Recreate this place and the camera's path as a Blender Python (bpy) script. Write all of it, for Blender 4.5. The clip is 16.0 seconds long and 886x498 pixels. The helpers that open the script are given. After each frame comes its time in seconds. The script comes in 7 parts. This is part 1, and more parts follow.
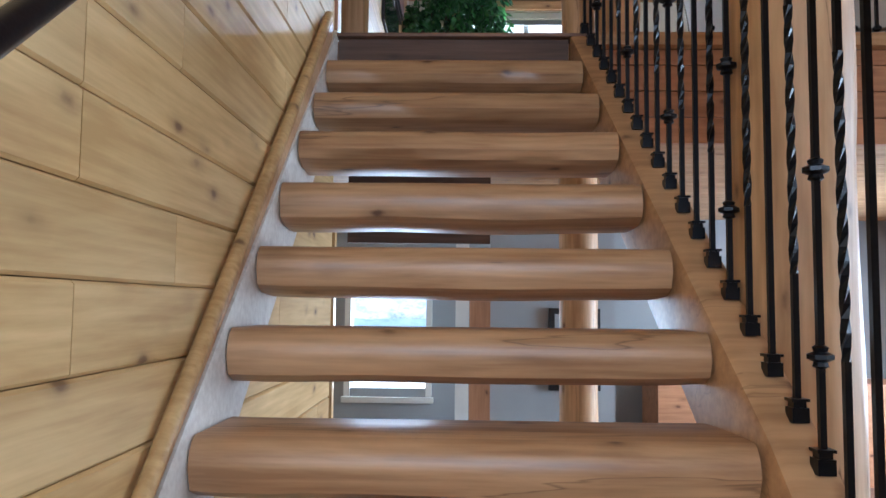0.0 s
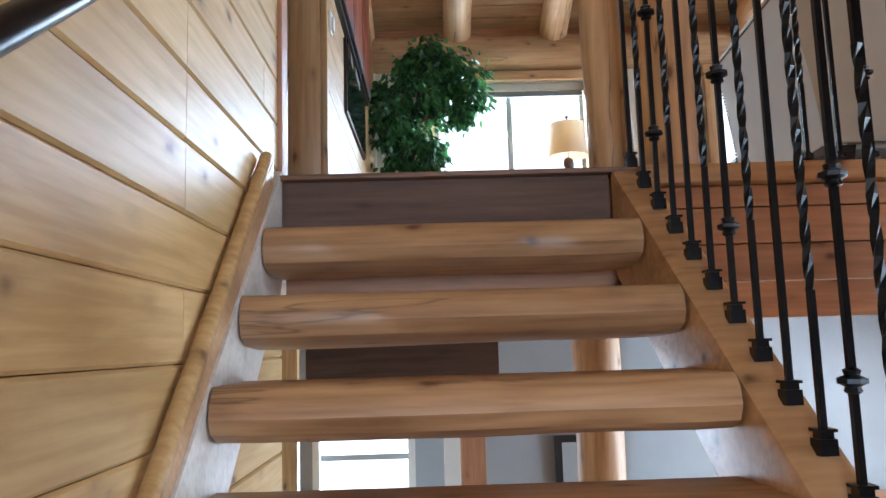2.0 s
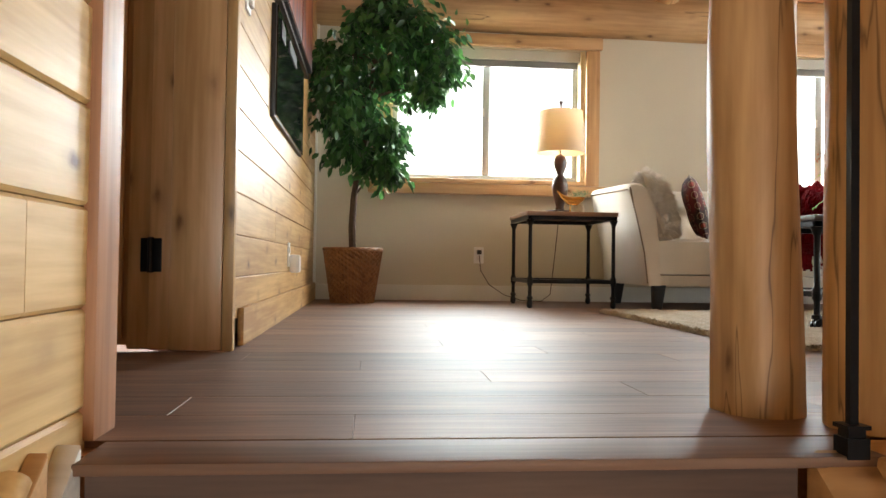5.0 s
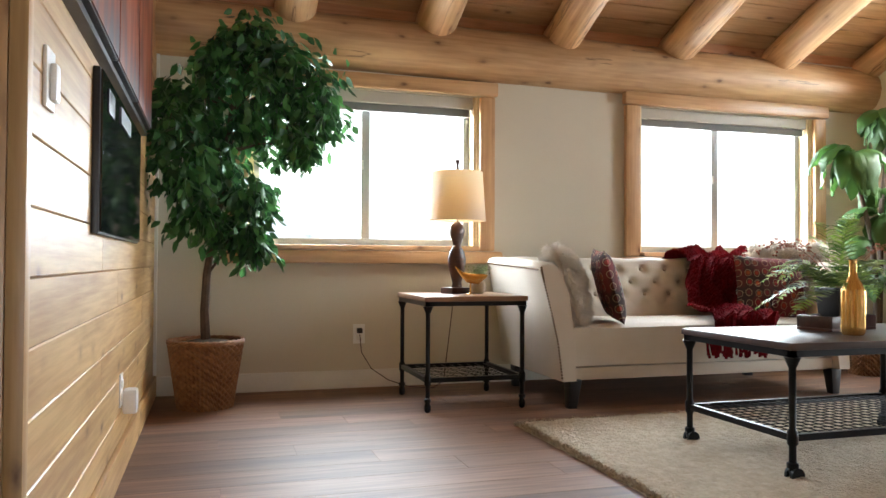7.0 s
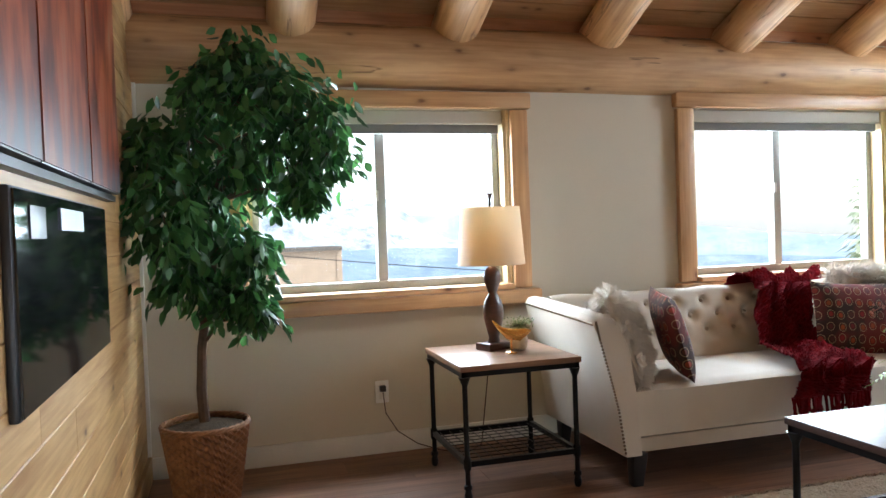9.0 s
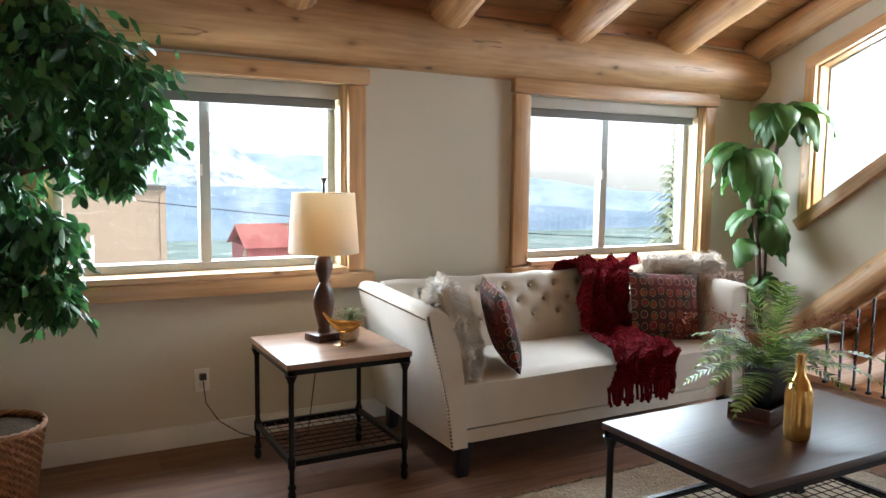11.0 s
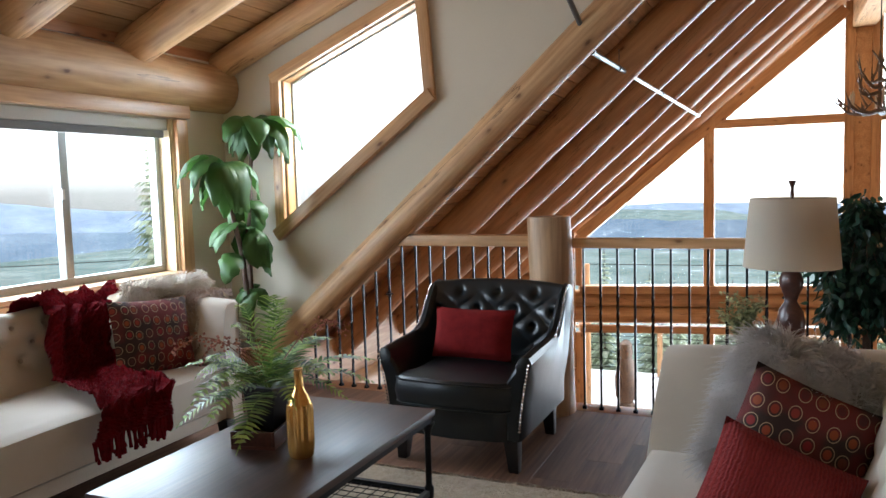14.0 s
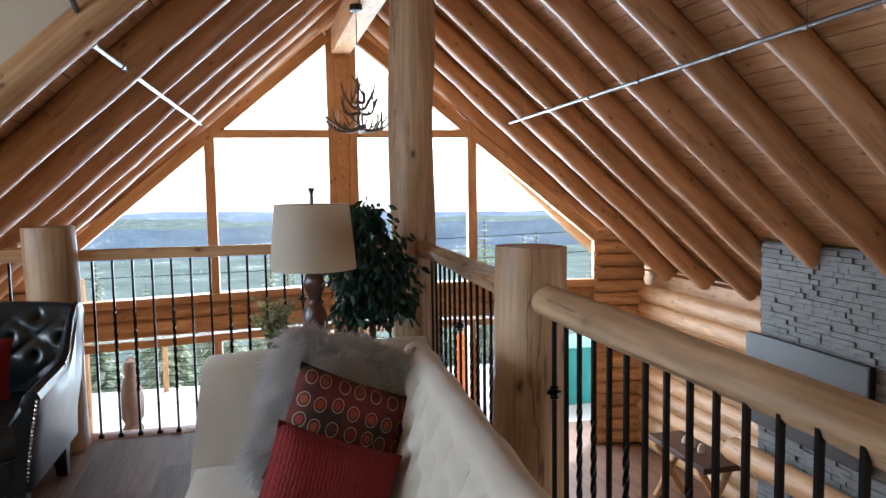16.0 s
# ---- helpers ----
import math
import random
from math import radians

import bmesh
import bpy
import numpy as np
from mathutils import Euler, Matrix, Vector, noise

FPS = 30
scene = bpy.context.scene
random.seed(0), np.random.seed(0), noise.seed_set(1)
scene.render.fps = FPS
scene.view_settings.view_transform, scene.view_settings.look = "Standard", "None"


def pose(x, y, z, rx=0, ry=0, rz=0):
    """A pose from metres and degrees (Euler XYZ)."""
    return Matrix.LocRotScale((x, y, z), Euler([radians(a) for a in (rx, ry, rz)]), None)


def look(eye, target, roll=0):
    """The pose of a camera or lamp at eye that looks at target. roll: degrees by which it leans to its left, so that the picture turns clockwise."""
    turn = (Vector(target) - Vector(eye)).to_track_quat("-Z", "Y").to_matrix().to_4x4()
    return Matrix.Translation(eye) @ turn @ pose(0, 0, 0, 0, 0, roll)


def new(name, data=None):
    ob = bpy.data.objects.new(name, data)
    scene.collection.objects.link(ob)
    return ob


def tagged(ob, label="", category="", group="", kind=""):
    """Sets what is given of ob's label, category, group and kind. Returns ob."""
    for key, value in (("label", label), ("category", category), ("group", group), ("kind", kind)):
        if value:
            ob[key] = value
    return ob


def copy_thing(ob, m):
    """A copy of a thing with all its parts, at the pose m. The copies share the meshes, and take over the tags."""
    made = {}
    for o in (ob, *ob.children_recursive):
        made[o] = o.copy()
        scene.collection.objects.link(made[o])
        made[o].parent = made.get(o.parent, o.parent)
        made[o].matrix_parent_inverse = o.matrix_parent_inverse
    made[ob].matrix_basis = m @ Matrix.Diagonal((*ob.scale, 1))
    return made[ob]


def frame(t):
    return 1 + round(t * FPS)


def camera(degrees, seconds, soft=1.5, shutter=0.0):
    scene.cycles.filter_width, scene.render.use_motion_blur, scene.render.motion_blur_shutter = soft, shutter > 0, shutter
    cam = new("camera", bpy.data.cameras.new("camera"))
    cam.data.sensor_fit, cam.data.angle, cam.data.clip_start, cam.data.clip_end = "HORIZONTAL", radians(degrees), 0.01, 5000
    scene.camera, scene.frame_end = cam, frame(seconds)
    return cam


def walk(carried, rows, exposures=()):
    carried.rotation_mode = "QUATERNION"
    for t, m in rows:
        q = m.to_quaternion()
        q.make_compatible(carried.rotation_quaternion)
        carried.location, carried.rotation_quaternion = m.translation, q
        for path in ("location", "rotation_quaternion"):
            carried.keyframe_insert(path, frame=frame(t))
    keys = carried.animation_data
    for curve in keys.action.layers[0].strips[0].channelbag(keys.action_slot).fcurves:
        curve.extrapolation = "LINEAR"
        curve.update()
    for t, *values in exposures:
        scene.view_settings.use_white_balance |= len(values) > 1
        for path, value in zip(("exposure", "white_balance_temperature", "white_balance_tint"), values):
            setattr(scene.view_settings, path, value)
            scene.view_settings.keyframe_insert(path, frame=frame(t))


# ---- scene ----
cam = camera(60.9, 16.0)
METRES, EYE, TILT, LEAN, TURN = 5.1, -1.22, 0.0, 0.0, 0.0
PATH = [
    (0, (0.023, 0.076, -1.179), (-0.025, 2.07, -1.032), 0.6),
    (0.5, (-0.031, 0.408, -1.03), (-0.055, 2.405, -0.931), 0.5),
    (1, (-0.075, 0.626, -0.911), (-0.019, 2.621, -0.779), 0.3),
    (1.5, (-0.091, 0.812, -0.744), (0.008, 2.8, -0.552), 0.1),
    (2, (-0.072, 1.015, -0.53), (-0.041, 2.998, -0.276), -1.7),
    (2.5, (-0.093, 1.235, -0.368), (-0.057, 3.223, -0.15), -1.4),
    (3, (-0.086, 1.464, -0.259), (0.028, 3.454, -0.097), 0.8),
    (3.5, (-0.111, 1.654, -0.12), (0.037, 3.645, 0.005), 0.0),
    (4, (-0.142, 1.831, 0.036), (0.004, 3.824, 0.117), -0.2),
    (4.2, (-0.12, 1.907, 0.055), (0.022, 3.9, 0.126), 0.3),
    (6.3, (-0.25, 2.835, 0.643), (0.033, 4.815, 0.653), 0.1),
    (6.5, (-0.262, 2.915, 0.65), (0.057, 4.889, 0.669), 0.0),
    (7, (-0.244, 3.07, 0.771), (0.342, 4.982, 0.808), 0.3),
    (7.5, (-0.204, 3.211, 0.891), (0.396, 5.118, 0.929), 0.0),
    (8, (-0.173, 3.32, 0.956), (0.332, 5.255, 0.984), -1.8),
    (8.2, (-0.173, 3.414, 0.992), (0.297, 5.358, 1.002), -2.3),
    (10.3, (-0.103, 3.83, 1.399), (0.722, 5.647, 1.256), -0.8),
    (10.5, (-0.104, 3.83, 1.395), (0.751, 5.631, 1.23), -0.4),
    (11, (-0.093, 3.827, 1.392), (0.86, 5.574, 1.19), 0.7),
    (11.5, (-0.072, 3.823, 1.399), (1.097, 5.432, 1.196), 0.7),
    (12, (-0.043, 3.826, 1.399), (1.351, 5.248, 1.214), 0.7),
    (12.5, (-0.025, 3.835, 1.393), (1.531, 5.079, 1.222), 0.8),
    (13, (-0.023, 3.846, 1.379), (1.648, 4.93, 1.198), 0.1),
    (13.5, (0.037, 3.915, 1.37), (1.782, 4.873, 1.179), -1.0),
    (14, (0.135, 4.015, 1.383), (1.96, 4.814, 1.214), -1.6),
    (14.5, (0.18, 4.098, 1.373), (2.101, 4.632, 1.21), -1.2),
    (15, (0.201, 4.16, 1.382), (2.186, 4.338, 1.213), -1.9),
    (15.5, (0.206, 4.16, 1.378), (2.188, 3.953, 1.209), -1.5),
    (16, (0.211, 4.155, 1.373), (2.148, 3.688, 1.199), -0.9),
]
walk(cam, [(t, look(eye, target, roll)) for t, eye, target, roll in PATH],
     exposures=[(0, 0.84, 5200, 8), (1.5, 1.12, 5400, 8), (2.5, 1.08, 5500, 8), (3.5, 1.15, 5600, 8), (4, 1.28, 7200, 10), (6.5, 1.15, 6800, 10), (8, 0.98, 6050, 10), (10.5, 0.80, 6150, 10), (12, 0.62, 6150, 10), (16, 0.36, 5850, 10)])

# world, sun, sky, lamps
world = bpy.data.worlds.new("world")
scene.world = world
world.use_nodes = True
wn, wl = world.node_tree.nodes, world.node_tree.links
sky = wn.new("ShaderNodeTexSky")
sky.sky_type = "NISHITA"
sky.sun_disc = False
sky.sun_elevation = radians(38)
sky.sun_rotation = radians(120)
sky.air_density, sky.dust_density, sky.ozone_density = 1.0, 1.5, 1.0
wn["Background"].inputs["Strength"].default_value = 0.15
haze = wn.new("ShaderNodeHueSaturation")
haze.inputs["Saturation"].default_value, haze.inputs["Value"].default_value = 0.18, 2.1
wl.new(sky.outputs[0], haze.inputs["Color"])
wl.new(haze.outputs[0], wn["Background"].inputs["Color"])

sun = bpy.data.lights.new("sun", "SUN")
sun.energy, sun.angle, sun.color = 3.0, radians(0.6), (1.0, 0.95, 0.88)
sun_ob = new("sun", sun)
sun_ob.matrix_world = look((12, -5, 11), (2, 3, 0))


def sky_lamp(name, m, w, h, power, colour=(0.80, 0.91, 1.0)):
    la = bpy.data.lights.new(name, "AREA")
    la.shape, la.size, la.size_y, la.energy, la.color = "RECTANGLE", w, h, power, colour
    ob = new(name, la)
    ob.matrix_world = m
    return ob


# plan, in metres: loft floor at 0
WALL_W, NORTH, EDGE_X, EDGE_Y = -0.56, 7.69, 4.6, 3.1
LOW = -2.75
GABLE, PROW = 10.9, 11.7
RIDGE_Y, RIDGE_Z, PITCH, SHED = 2.9, 4.22, 0.885, 0.41
SOUTH, SIDE_N = -1.6, 7.35

sky_lamp("sky_window_a", look((0.72, NORTH + 0.35, 1.4), (0.9, 3, 0.2)), 1.4, 0.9, 75)
sky_lamp("sky_window_b", look((3.38, NORTH + 0.35, 1.4), (3, 3, 0.2)), 1.4, 0.9, 75)
sky_lamp("sky_window_c", look((EDGE_X + 0.5, 6.55, 1.9), (2, 5.5, 0.3)), 1.0, 0.9, 55)
sky_lamp("sky_gable", look((PROW + 0.6, 2.9, 0.3), (4, 3, -0.3)), 7.0, 4.5, 800)
# added fill lamp behind the stairs; the south wall has no window
sky_lamp("unseen_fill_south", look((0.0, SOUTH + 0.12, -0.3), (-0.5, 4.5, 0.9)), 1.5, 1.3, 56)
sky_lamp("sky_window_low", look((-0.7, NORTH + 0.3, -1.5), (-0.5, 3, -1.8)), 0.75, 0.9, 25)
# added fill inside the lower storey, to brighten it where no window stands
sky_lamp("fill_lower_room", look((4.4, 5.6, -1.4), (0.5, 5.4, -1.8)), 1.5, 1.2, 80)


# materials
def nodes_of(name):
    m = bpy.data.materials.new(name)
    m.use_nodes = True
    nt = m.node_tree
    return m, nt.nodes, nt.links, nt.nodes["Principled BSDF"]


def ramp(n, stops):
    r = n.new("ShaderNodeValToRGB")
    els = r.color_ramp.elements
    while len(els) < len(stops):
        els.new(0.5)
    for e, (p, c) in zip(els, stops):
        e.position, e.color = p, (*c, 1)
    return r


def wood(name, dark, light, rough=0.45, grain=9.0, knots=1.0, bump=0.25, coat=0.0, tint=0.25, along=1.1, cracks=0.0):
    """Grain runs along each piece's own x axis; knots are sparse dark ovals."""
    m, n, l, b = nodes_of(name)
    tc, info = n.new("ShaderNodeTexCoord"), n.new("ShaderNodeObjectInfo")
    mul = n.new("ShaderNodeMath"); mul.operation = "MULTIPLY"; mul.inputs[1].default_value = 37.0
    l.new(info.outputs["Random"], mul.inputs[0])
    add = n.new("ShaderNodeVectorMath"); add.operation = "ADD"
    l.new(tc.outputs["Object"], add.inputs[0]); l.new(mul.outputs[0], add.inputs[1])
    mp = n.new("ShaderNodeMapping"); mp.inputs["Scale"].default_value = (along, grain, grain)
    l.new(add.outputs[0], mp.inputs[0])
    ns = n.new("ShaderNodeTexNoise"); ns.inputs["Scale"].default_value = 1.0
    ns.inputs["Detail"].default_value = 6; ns.inputs["Roughness"].default_value = 0.6; ns.inputs["Distortion"].default_value = 0.6
    l.new(mp.outputs[0], ns.inputs["Vector"])
    mp2 = n.new("ShaderNodeMapping"); mp2.inputs["Scale"].default_value = (along * 2.5, grain * 9, grain * 9)
    l.new(add.outputs[0], mp2.inputs[0])
    fine = n.new("ShaderNodeTexNoise"); fine.inputs["Scale"].default_value = 1.0; fine.inputs["Detail"].default_value = 3
    l.new(mp2.outputs[0], fine.inputs["Vector"])
    mix1 = n.new("ShaderNodeMix"); mix1.data_type = "FLOAT"; mix1.inputs[0].default_value = 0.42
    l.new(ns.outputs[0], mix1.inputs[2]); l.new(fine.outputs[0], mix1.inputs[3])
    mid = tuple((a + c) / 2 for a, c in zip(dark, light))
    cr = ramp(n, [(0.38, dark), (0.5, mid), (0.63, light)])
    l.new(mix1.outputs[0], cr.inputs[0])
    mp3 = n.new("ShaderNodeMapping"); mp3.inputs["Scale"].default_value = (4.2, 8.5, 8.5)
    l.new(add.outputs[0], mp3.inputs[0])
    vo = n.new("ShaderNodeTexVoronoi"); vo.inputs["Scale"].default_value = 1.0; vo.inputs["Randomness"].default_value = 1.0
    warp = n.new("ShaderNodeVectorMath"); warp.operation = "MULTIPLY_ADD"
    warp.inputs[1].default_value = (0.16, 0.16, 0.16)
    wn3 = n.new("ShaderNodeTexNoise"); wn3.inputs["Scale"].default_value = 3.5; wn3.inputs["Detail"].default_value = 3
    l.new(mp3.outputs[0], wn3.inputs["Vector"]); l.new(wn3.outputs["Color"], warp.inputs[0]); l.new(mp3.outputs[0], warp.inputs[2])
    l.new(warp.outputs[0], vo.inputs["Vector"])
    kr = ramp(n, [(0.0, (1, 1, 1)), (0.055, (0.9, 0.9, 0.9)), (0.09, (0.55, 0.55, 0.55)), (0.13, (0.25, 0.25, 0.25)), (0.20, (0.10, 0.10, 0.10)), (0.28, (0, 0, 0))])
    l.new(vo.outputs["Distance"], kr.inputs[0])
    km = n.new("ShaderNodeMath"); km.operation = "MULTIPLY"; km.inputs[1].default_value = min(1.0, knots * 0.95)
    l.new(kr.outputs[0], km.inputs[0])
    mixk = n.new("ShaderNodeMix"); mixk.data_type = "RGBA"
    l.new(km.outputs[0], mixk.inputs[0]); l.new(cr.outputs[0], mixk.inputs[6])
    mixk.inputs[7].default_value = (dark[0] * 0.3, dark[1] * 0.22, dark[2] * 0.2, 1)
    if cracks:
        mp4 = n.new("ShaderNodeMapping"); mp4.inputs["Scale"].default_value = (0.7, 9, 9)
        l.new(add.outputs[0], mp4.inputs[0])
        ck = n.new("ShaderNodeTexNoise"); ck.inputs["Scale"].default_value = 1.0; ck.inputs["Detail"].default_value = 4
        l.new(mp4.outputs[0], ck.inputs["Vector"])
        cz = ramp(n, [(0.0, (0, 0, 0)), (0.605, (0, 0, 0)), (0.614, (1, 1, 1)), (0.622, (0.2, 0.2, 0.2)), (0.65, (0, 0, 0))])
        l.new(ck.outputs[0], cz.inputs[0])
        cm = n.new("ShaderNodeMath"); cm.operation = "MULTIPLY"; cm.inputs[1].default_value = cracks
        l.new(cz.outputs[0], cm.inputs[0])
        mixc = n.new("ShaderNodeMix"); mixc.data_type = "RGBA"
        l.new(cm.outputs[0], mixc.inputs[0]); l.new(mixk.outputs[2], mixc.inputs[6])
        mixc.inputs[7].default_value = (dark[0] * 0.22, dark[1] * 0.18, dark[2] * 0.18, 1)
        mixk = mixc
    hs = n.new("ShaderNodeHueSaturation")
    mr = n.new("ShaderNodeMapRange"); mr.inputs[3].default_value = 1 - tint; mr.inputs[4].default_value = 1 + tint
    l.new(info.outputs["Random"], mr.inputs[0]); l.new(mr.outputs[0], hs.inputs["Value"])
    l.new(mixk.outputs[2], hs.inputs["Color"])
    l.new(hs.outputs[0], b.inputs["Base Color"])
    b.inputs["Roughness"].default_value = rough
    b.inputs["Coat Weight"].default_value = coat
    b.inputs["Coat Roughness"].default_value = 0.22
    bp = n.new("ShaderNodeBump"); bp.inputs["Strength"].default_value = bump; bp.inputs["Distance"].default_value = 0.004
    l.new(mix1.outputs[0], bp.inputs["Height"]); l.new(bp.outputs[0], b.inputs["Normal"])
    return m


def plain(name, c1, c2=None, scale=8.0, rough=0.6, metal=0.0, bump=0.1, fine=120.0, sheen=0.0, coat=0.0, dist=0.002, trans=0.0):
    """A surface with soft large stains and fine relief."""
    m, n, l, b = nodes_of(name)
    c2 = c2 or tuple(c * 0.82 for c in c1)
    tc = n.new("ShaderNodeTexCoord")
    a = n.new("ShaderNodeTexNoise"); a.inputs["Scale"].default_value = scale; a.inputs["Detail"].default_value = 5
    f = n.new("ShaderNodeTexNoise"); f.inputs["Scale"].default_value = fine; f.inputs["Detail"].default_value = 3
    l.new(tc.outputs["Object"], a.inputs["Vector"]); l.new(tc.outputs["Object"], f.inputs["Vector"])
    mx = n.new("ShaderNodeMix"); mx.data_type = "FLOAT"; mx.inputs[0].default_value = 0.3
    l.new(a.outputs[0], mx.inputs[2]); l.new(f.outputs[0], mx.inputs[3])
    cr = ramp(n, [(0.3, c2), (0.7, c1)])
    l.new(mx.outputs[0], cr.inputs[0]); l.new(cr.outputs[0], b.inputs["Base Color"])
    rr = n.new("ShaderNodeMapRange"); rr.inputs[3].default_value = max(0.02, rough - 0.06); rr.inputs[4].default_value = min(1, rough + 0.06)
    l.new(a.outputs[0], rr.inputs[0]); l.new(rr.outputs[0], b.inputs["Roughness"])
    b.inputs["Metallic"].default_value = metal
    b.inputs["Specular IOR Level"].default_value = 0.12 if rough > 0.88 else 0.5
    b.inputs["Sheen Weight"].default_value = sheen
    b.inputs["Coat Weight"].default_value = coat
    b.inputs["Transmission Weight"].default_value = trans
    bp = n.new("ShaderNodeBump"); bp.inputs["Strength"].default_value = bump; bp.inputs["Distance"].default_value = dist
    l.new(f.outputs[0], bp.inputs["Height"]); l.new(bp.outputs[0], b.inputs["Normal"])
    return m


def leafy(name, c1, c2, rough=0.4):
    m, n, l, b = nodes_of(name)
    g = n.new("ShaderNodeNewGeometry")
    cr = ramp(n, [(0.0, c2), (0.6, c1), (1.0, tuple(min(1, c * 1.8) for c in c1))])
    l.new(g.outputs["Random Per Island"], cr.inputs[0]); l.new(cr.outputs[0], b.inputs["Base Color"])
    b.inputs["Roughness"].default_value = rough
    tr = n.new("ShaderNodeBsdfTranslucent"); l.new(cr.outputs[0], tr.inputs[0])
    ms = n.new("ShaderNodeMixShader"); ms.inputs[0].default_value = 0.3
    l.new(b.outputs[0], ms.inputs[1]); l.new(tr.outputs[0], ms.inputs[2])
    l.new(ms.outputs[0], n["Material Output"].inputs[0])
    return m


STAIRPINE = wood("varnished_stair_boards", (0.47, 0.285, 0.10), (0.68, 0.46, 0.20), rough=0.55, grain=6, coat=0.08, tint=0.08, knots=1.3)
PINE = wood("pine_boards", (0.37, 0.20, 0.07), (0.59, 0.38, 0.16), rough=0.48, grain=7, coat=0.10, tint=0.10)
LOG = wood("peeled_log", (0.42, 0.235, 0.105), (0.66, 0.42, 0.22), rough=0.5, grain=5, tint=0.14, bump=0.5, cracks=0.8)
RAILLOG = wood("worn_rail_log", (0.29, 0.17, 0.085), (0.54, 0.355, 0.20), rough=0.5, grain=6, tint=0.08, bump=0.7, cracks=0.75, knots=1.2)
LOG_ROOF = wood("rafter_log", (0.38, 0.20, 0.09), (0.58, 0.335, 0.17), rough=0.42, grain=5, knots=1.8, tint=0.12, bump=0.5, cracks=0.6)
TREAD = wood("tread_wood", (0.27, 0.135, 0.058), (0.50, 0.29, 0.14), rough=0.42, grain=6, tint=0.14, knots=1.5, cracks=0.6)
STRINGER = wood("stringer_wood", (0.34, 0.175, 0.075), (0.54, 0.31, 0.145), rough=0.42, grain=5, tint=0.05, knots=1.0, cracks=0.4)
PALE = wood("pale_jamb_pine", (0.60, 0.46, 0.26), (0.80, 0.66, 0.42), rough=0.45, grain=7, tint=0.05, knots=0.4)
WHITEWOOD = wood("whitewashed_pine", (0.56, 0.50, 0.43), (0.74, 0.69, 0.61), rough=0.5, grain=7, tint=0.05, knots=0.3)
TRIM = wood("trim_wood", (0.46, 0.25, 0.11), (0.66, 0.41, 0.21), rough=0.4, grain=7, tint=0.12)
CEDAR = wood("red_boards", (0.32, 0.14, 0.06), (0.48, 0.23, 0.11), rough=0.5, grain=6, tint=0.15)
DECK = wood("roof_boards", (0.36, 0.20, 0.09), (0.54, 0.33, 0.17), rough=0.55, grain=6, tint=0.15)
DARKRISER = wood("dark_riser_wood", (0.06, 0.03, 0.019), (0.13, 0.072, 0.046), rough=0.7, grain=6, knots=0.3)
FLOOR = wood("floor_plank", (0.12, 0.056, 0.032), (0.24, 0.125, 0.072), rough=0.57, grain=7, knots=0.15, tint=0.22, bump=0.12)
# lighter than the wood itself: light the recess lacks is put into the colour
DOORWOOD = wood("door_wood", (0.58, 0.33, 0.14), (0.78, 0.50, 0.26), rough=0.35, grain=6, tint=0.08)
TABLETOP = wood("walnut_top", (0.035, 0.014, 0.009), (0.08, 0.036, 0.024), rough=0.40, grain=8, knots=0.1, coat=0.0)
ENDTOP = wood("end_table_top", (0.14, 0.075, 0.045), (0.26, 0.15, 0.09), rough=0.38, grain=8, knots=0.1, coat=0.05)
LAMPWOOD = wood("carved_lamp_wood", (0.035, 0.012, 0.008), (0.08, 0.028, 0.018), rough=0.3, grain=8, knots=0.0)
PAINT = plain("cream_wall_paint", (0.62, 0.565, 0.455), (0.58, 0.525, 0.415), scale=1.5, rough=0.75, bump=0.12, fine=90)
WHITE = plain("white_trim_paint", (0.78, 0.76, 0.70), scale=3, rough=0.5)
GREYWALL = plain("grey_wall_paint", (0.36, 0.37, 0.37), scale=2, rough=0.75)
# cream vinyl greyed down: its backlit shade is put into the base colour
VINYL = plain("backlit_grey_vinyl", (0.40, 0.41, 0.39), scale=3, rough=0.45, bump=0.03)
BLIND = plain("blind_cassette", (0.50, 0.48, 0.42), scale=3, rough=0.6)
BLINDGREY = plain("grey_pleated_blind", (0.20, 0.20, 0.19), scale=3, rough=0.8)
IRON = plain("black_iron", (0.010, 0.011, 0.014), (0.006, 0.006, 0.008), scale=30, rough=0.32, metal=0.6, bump=0.1)
STEEL = plain("brushed_steel", (0.20, 0.21, 0.22), scale=20, rough=0.35, metal=0.7)
LINEN = plain("cream_linen", (0.62, 0.56, 0.47), (0.54, 0.48, 0.39), scale=5, rough=0.85, bump=0.35, fine=420, sheen=0.3)
# darker copy of the sofa linen: the dimples' shade painted onto the buttons
LINENSHADED = plain("shaded_linen_button", (0.54, 0.48, 0.40), scale=5, rough=0.9)
LEATHER = plain("black_leather", (0.006, 0.010, 0.013), (0.003, 0.006, 0.008), scale=8, rough=0.34, bump=0.12, fine=180)
REDCLOTH = plain("dark_red_cloth", (0.20, 0.014, 0.014), (0.12, 0.007, 0.008), scale=20, rough=0.95, bump=0.7, fine=160)
REDTHROW = plain("red_knit_throw", (0.19, 0.003, 0.008), (0.07, 0.001, 0.004), scale=30, rough=1.0, bump=1.0, fine=75, dist=0.010)
FUR = plain("cream_fur", (0.80, 0.74, 0.66), (0.60, 0.54, 0.47), scale=10, rough=0.9, sheen=0.4)
FURBASE = plain("grey_fur_backing", (0.50, 0.49, 0.48), (0.34, 0.33, 0.32), scale=14, rough=1.0)
BRIGHTNAIL = plain("bright_nailhead", (0.75, 0.74, 0.72), scale=30, rough=0.25, metal=1.0)
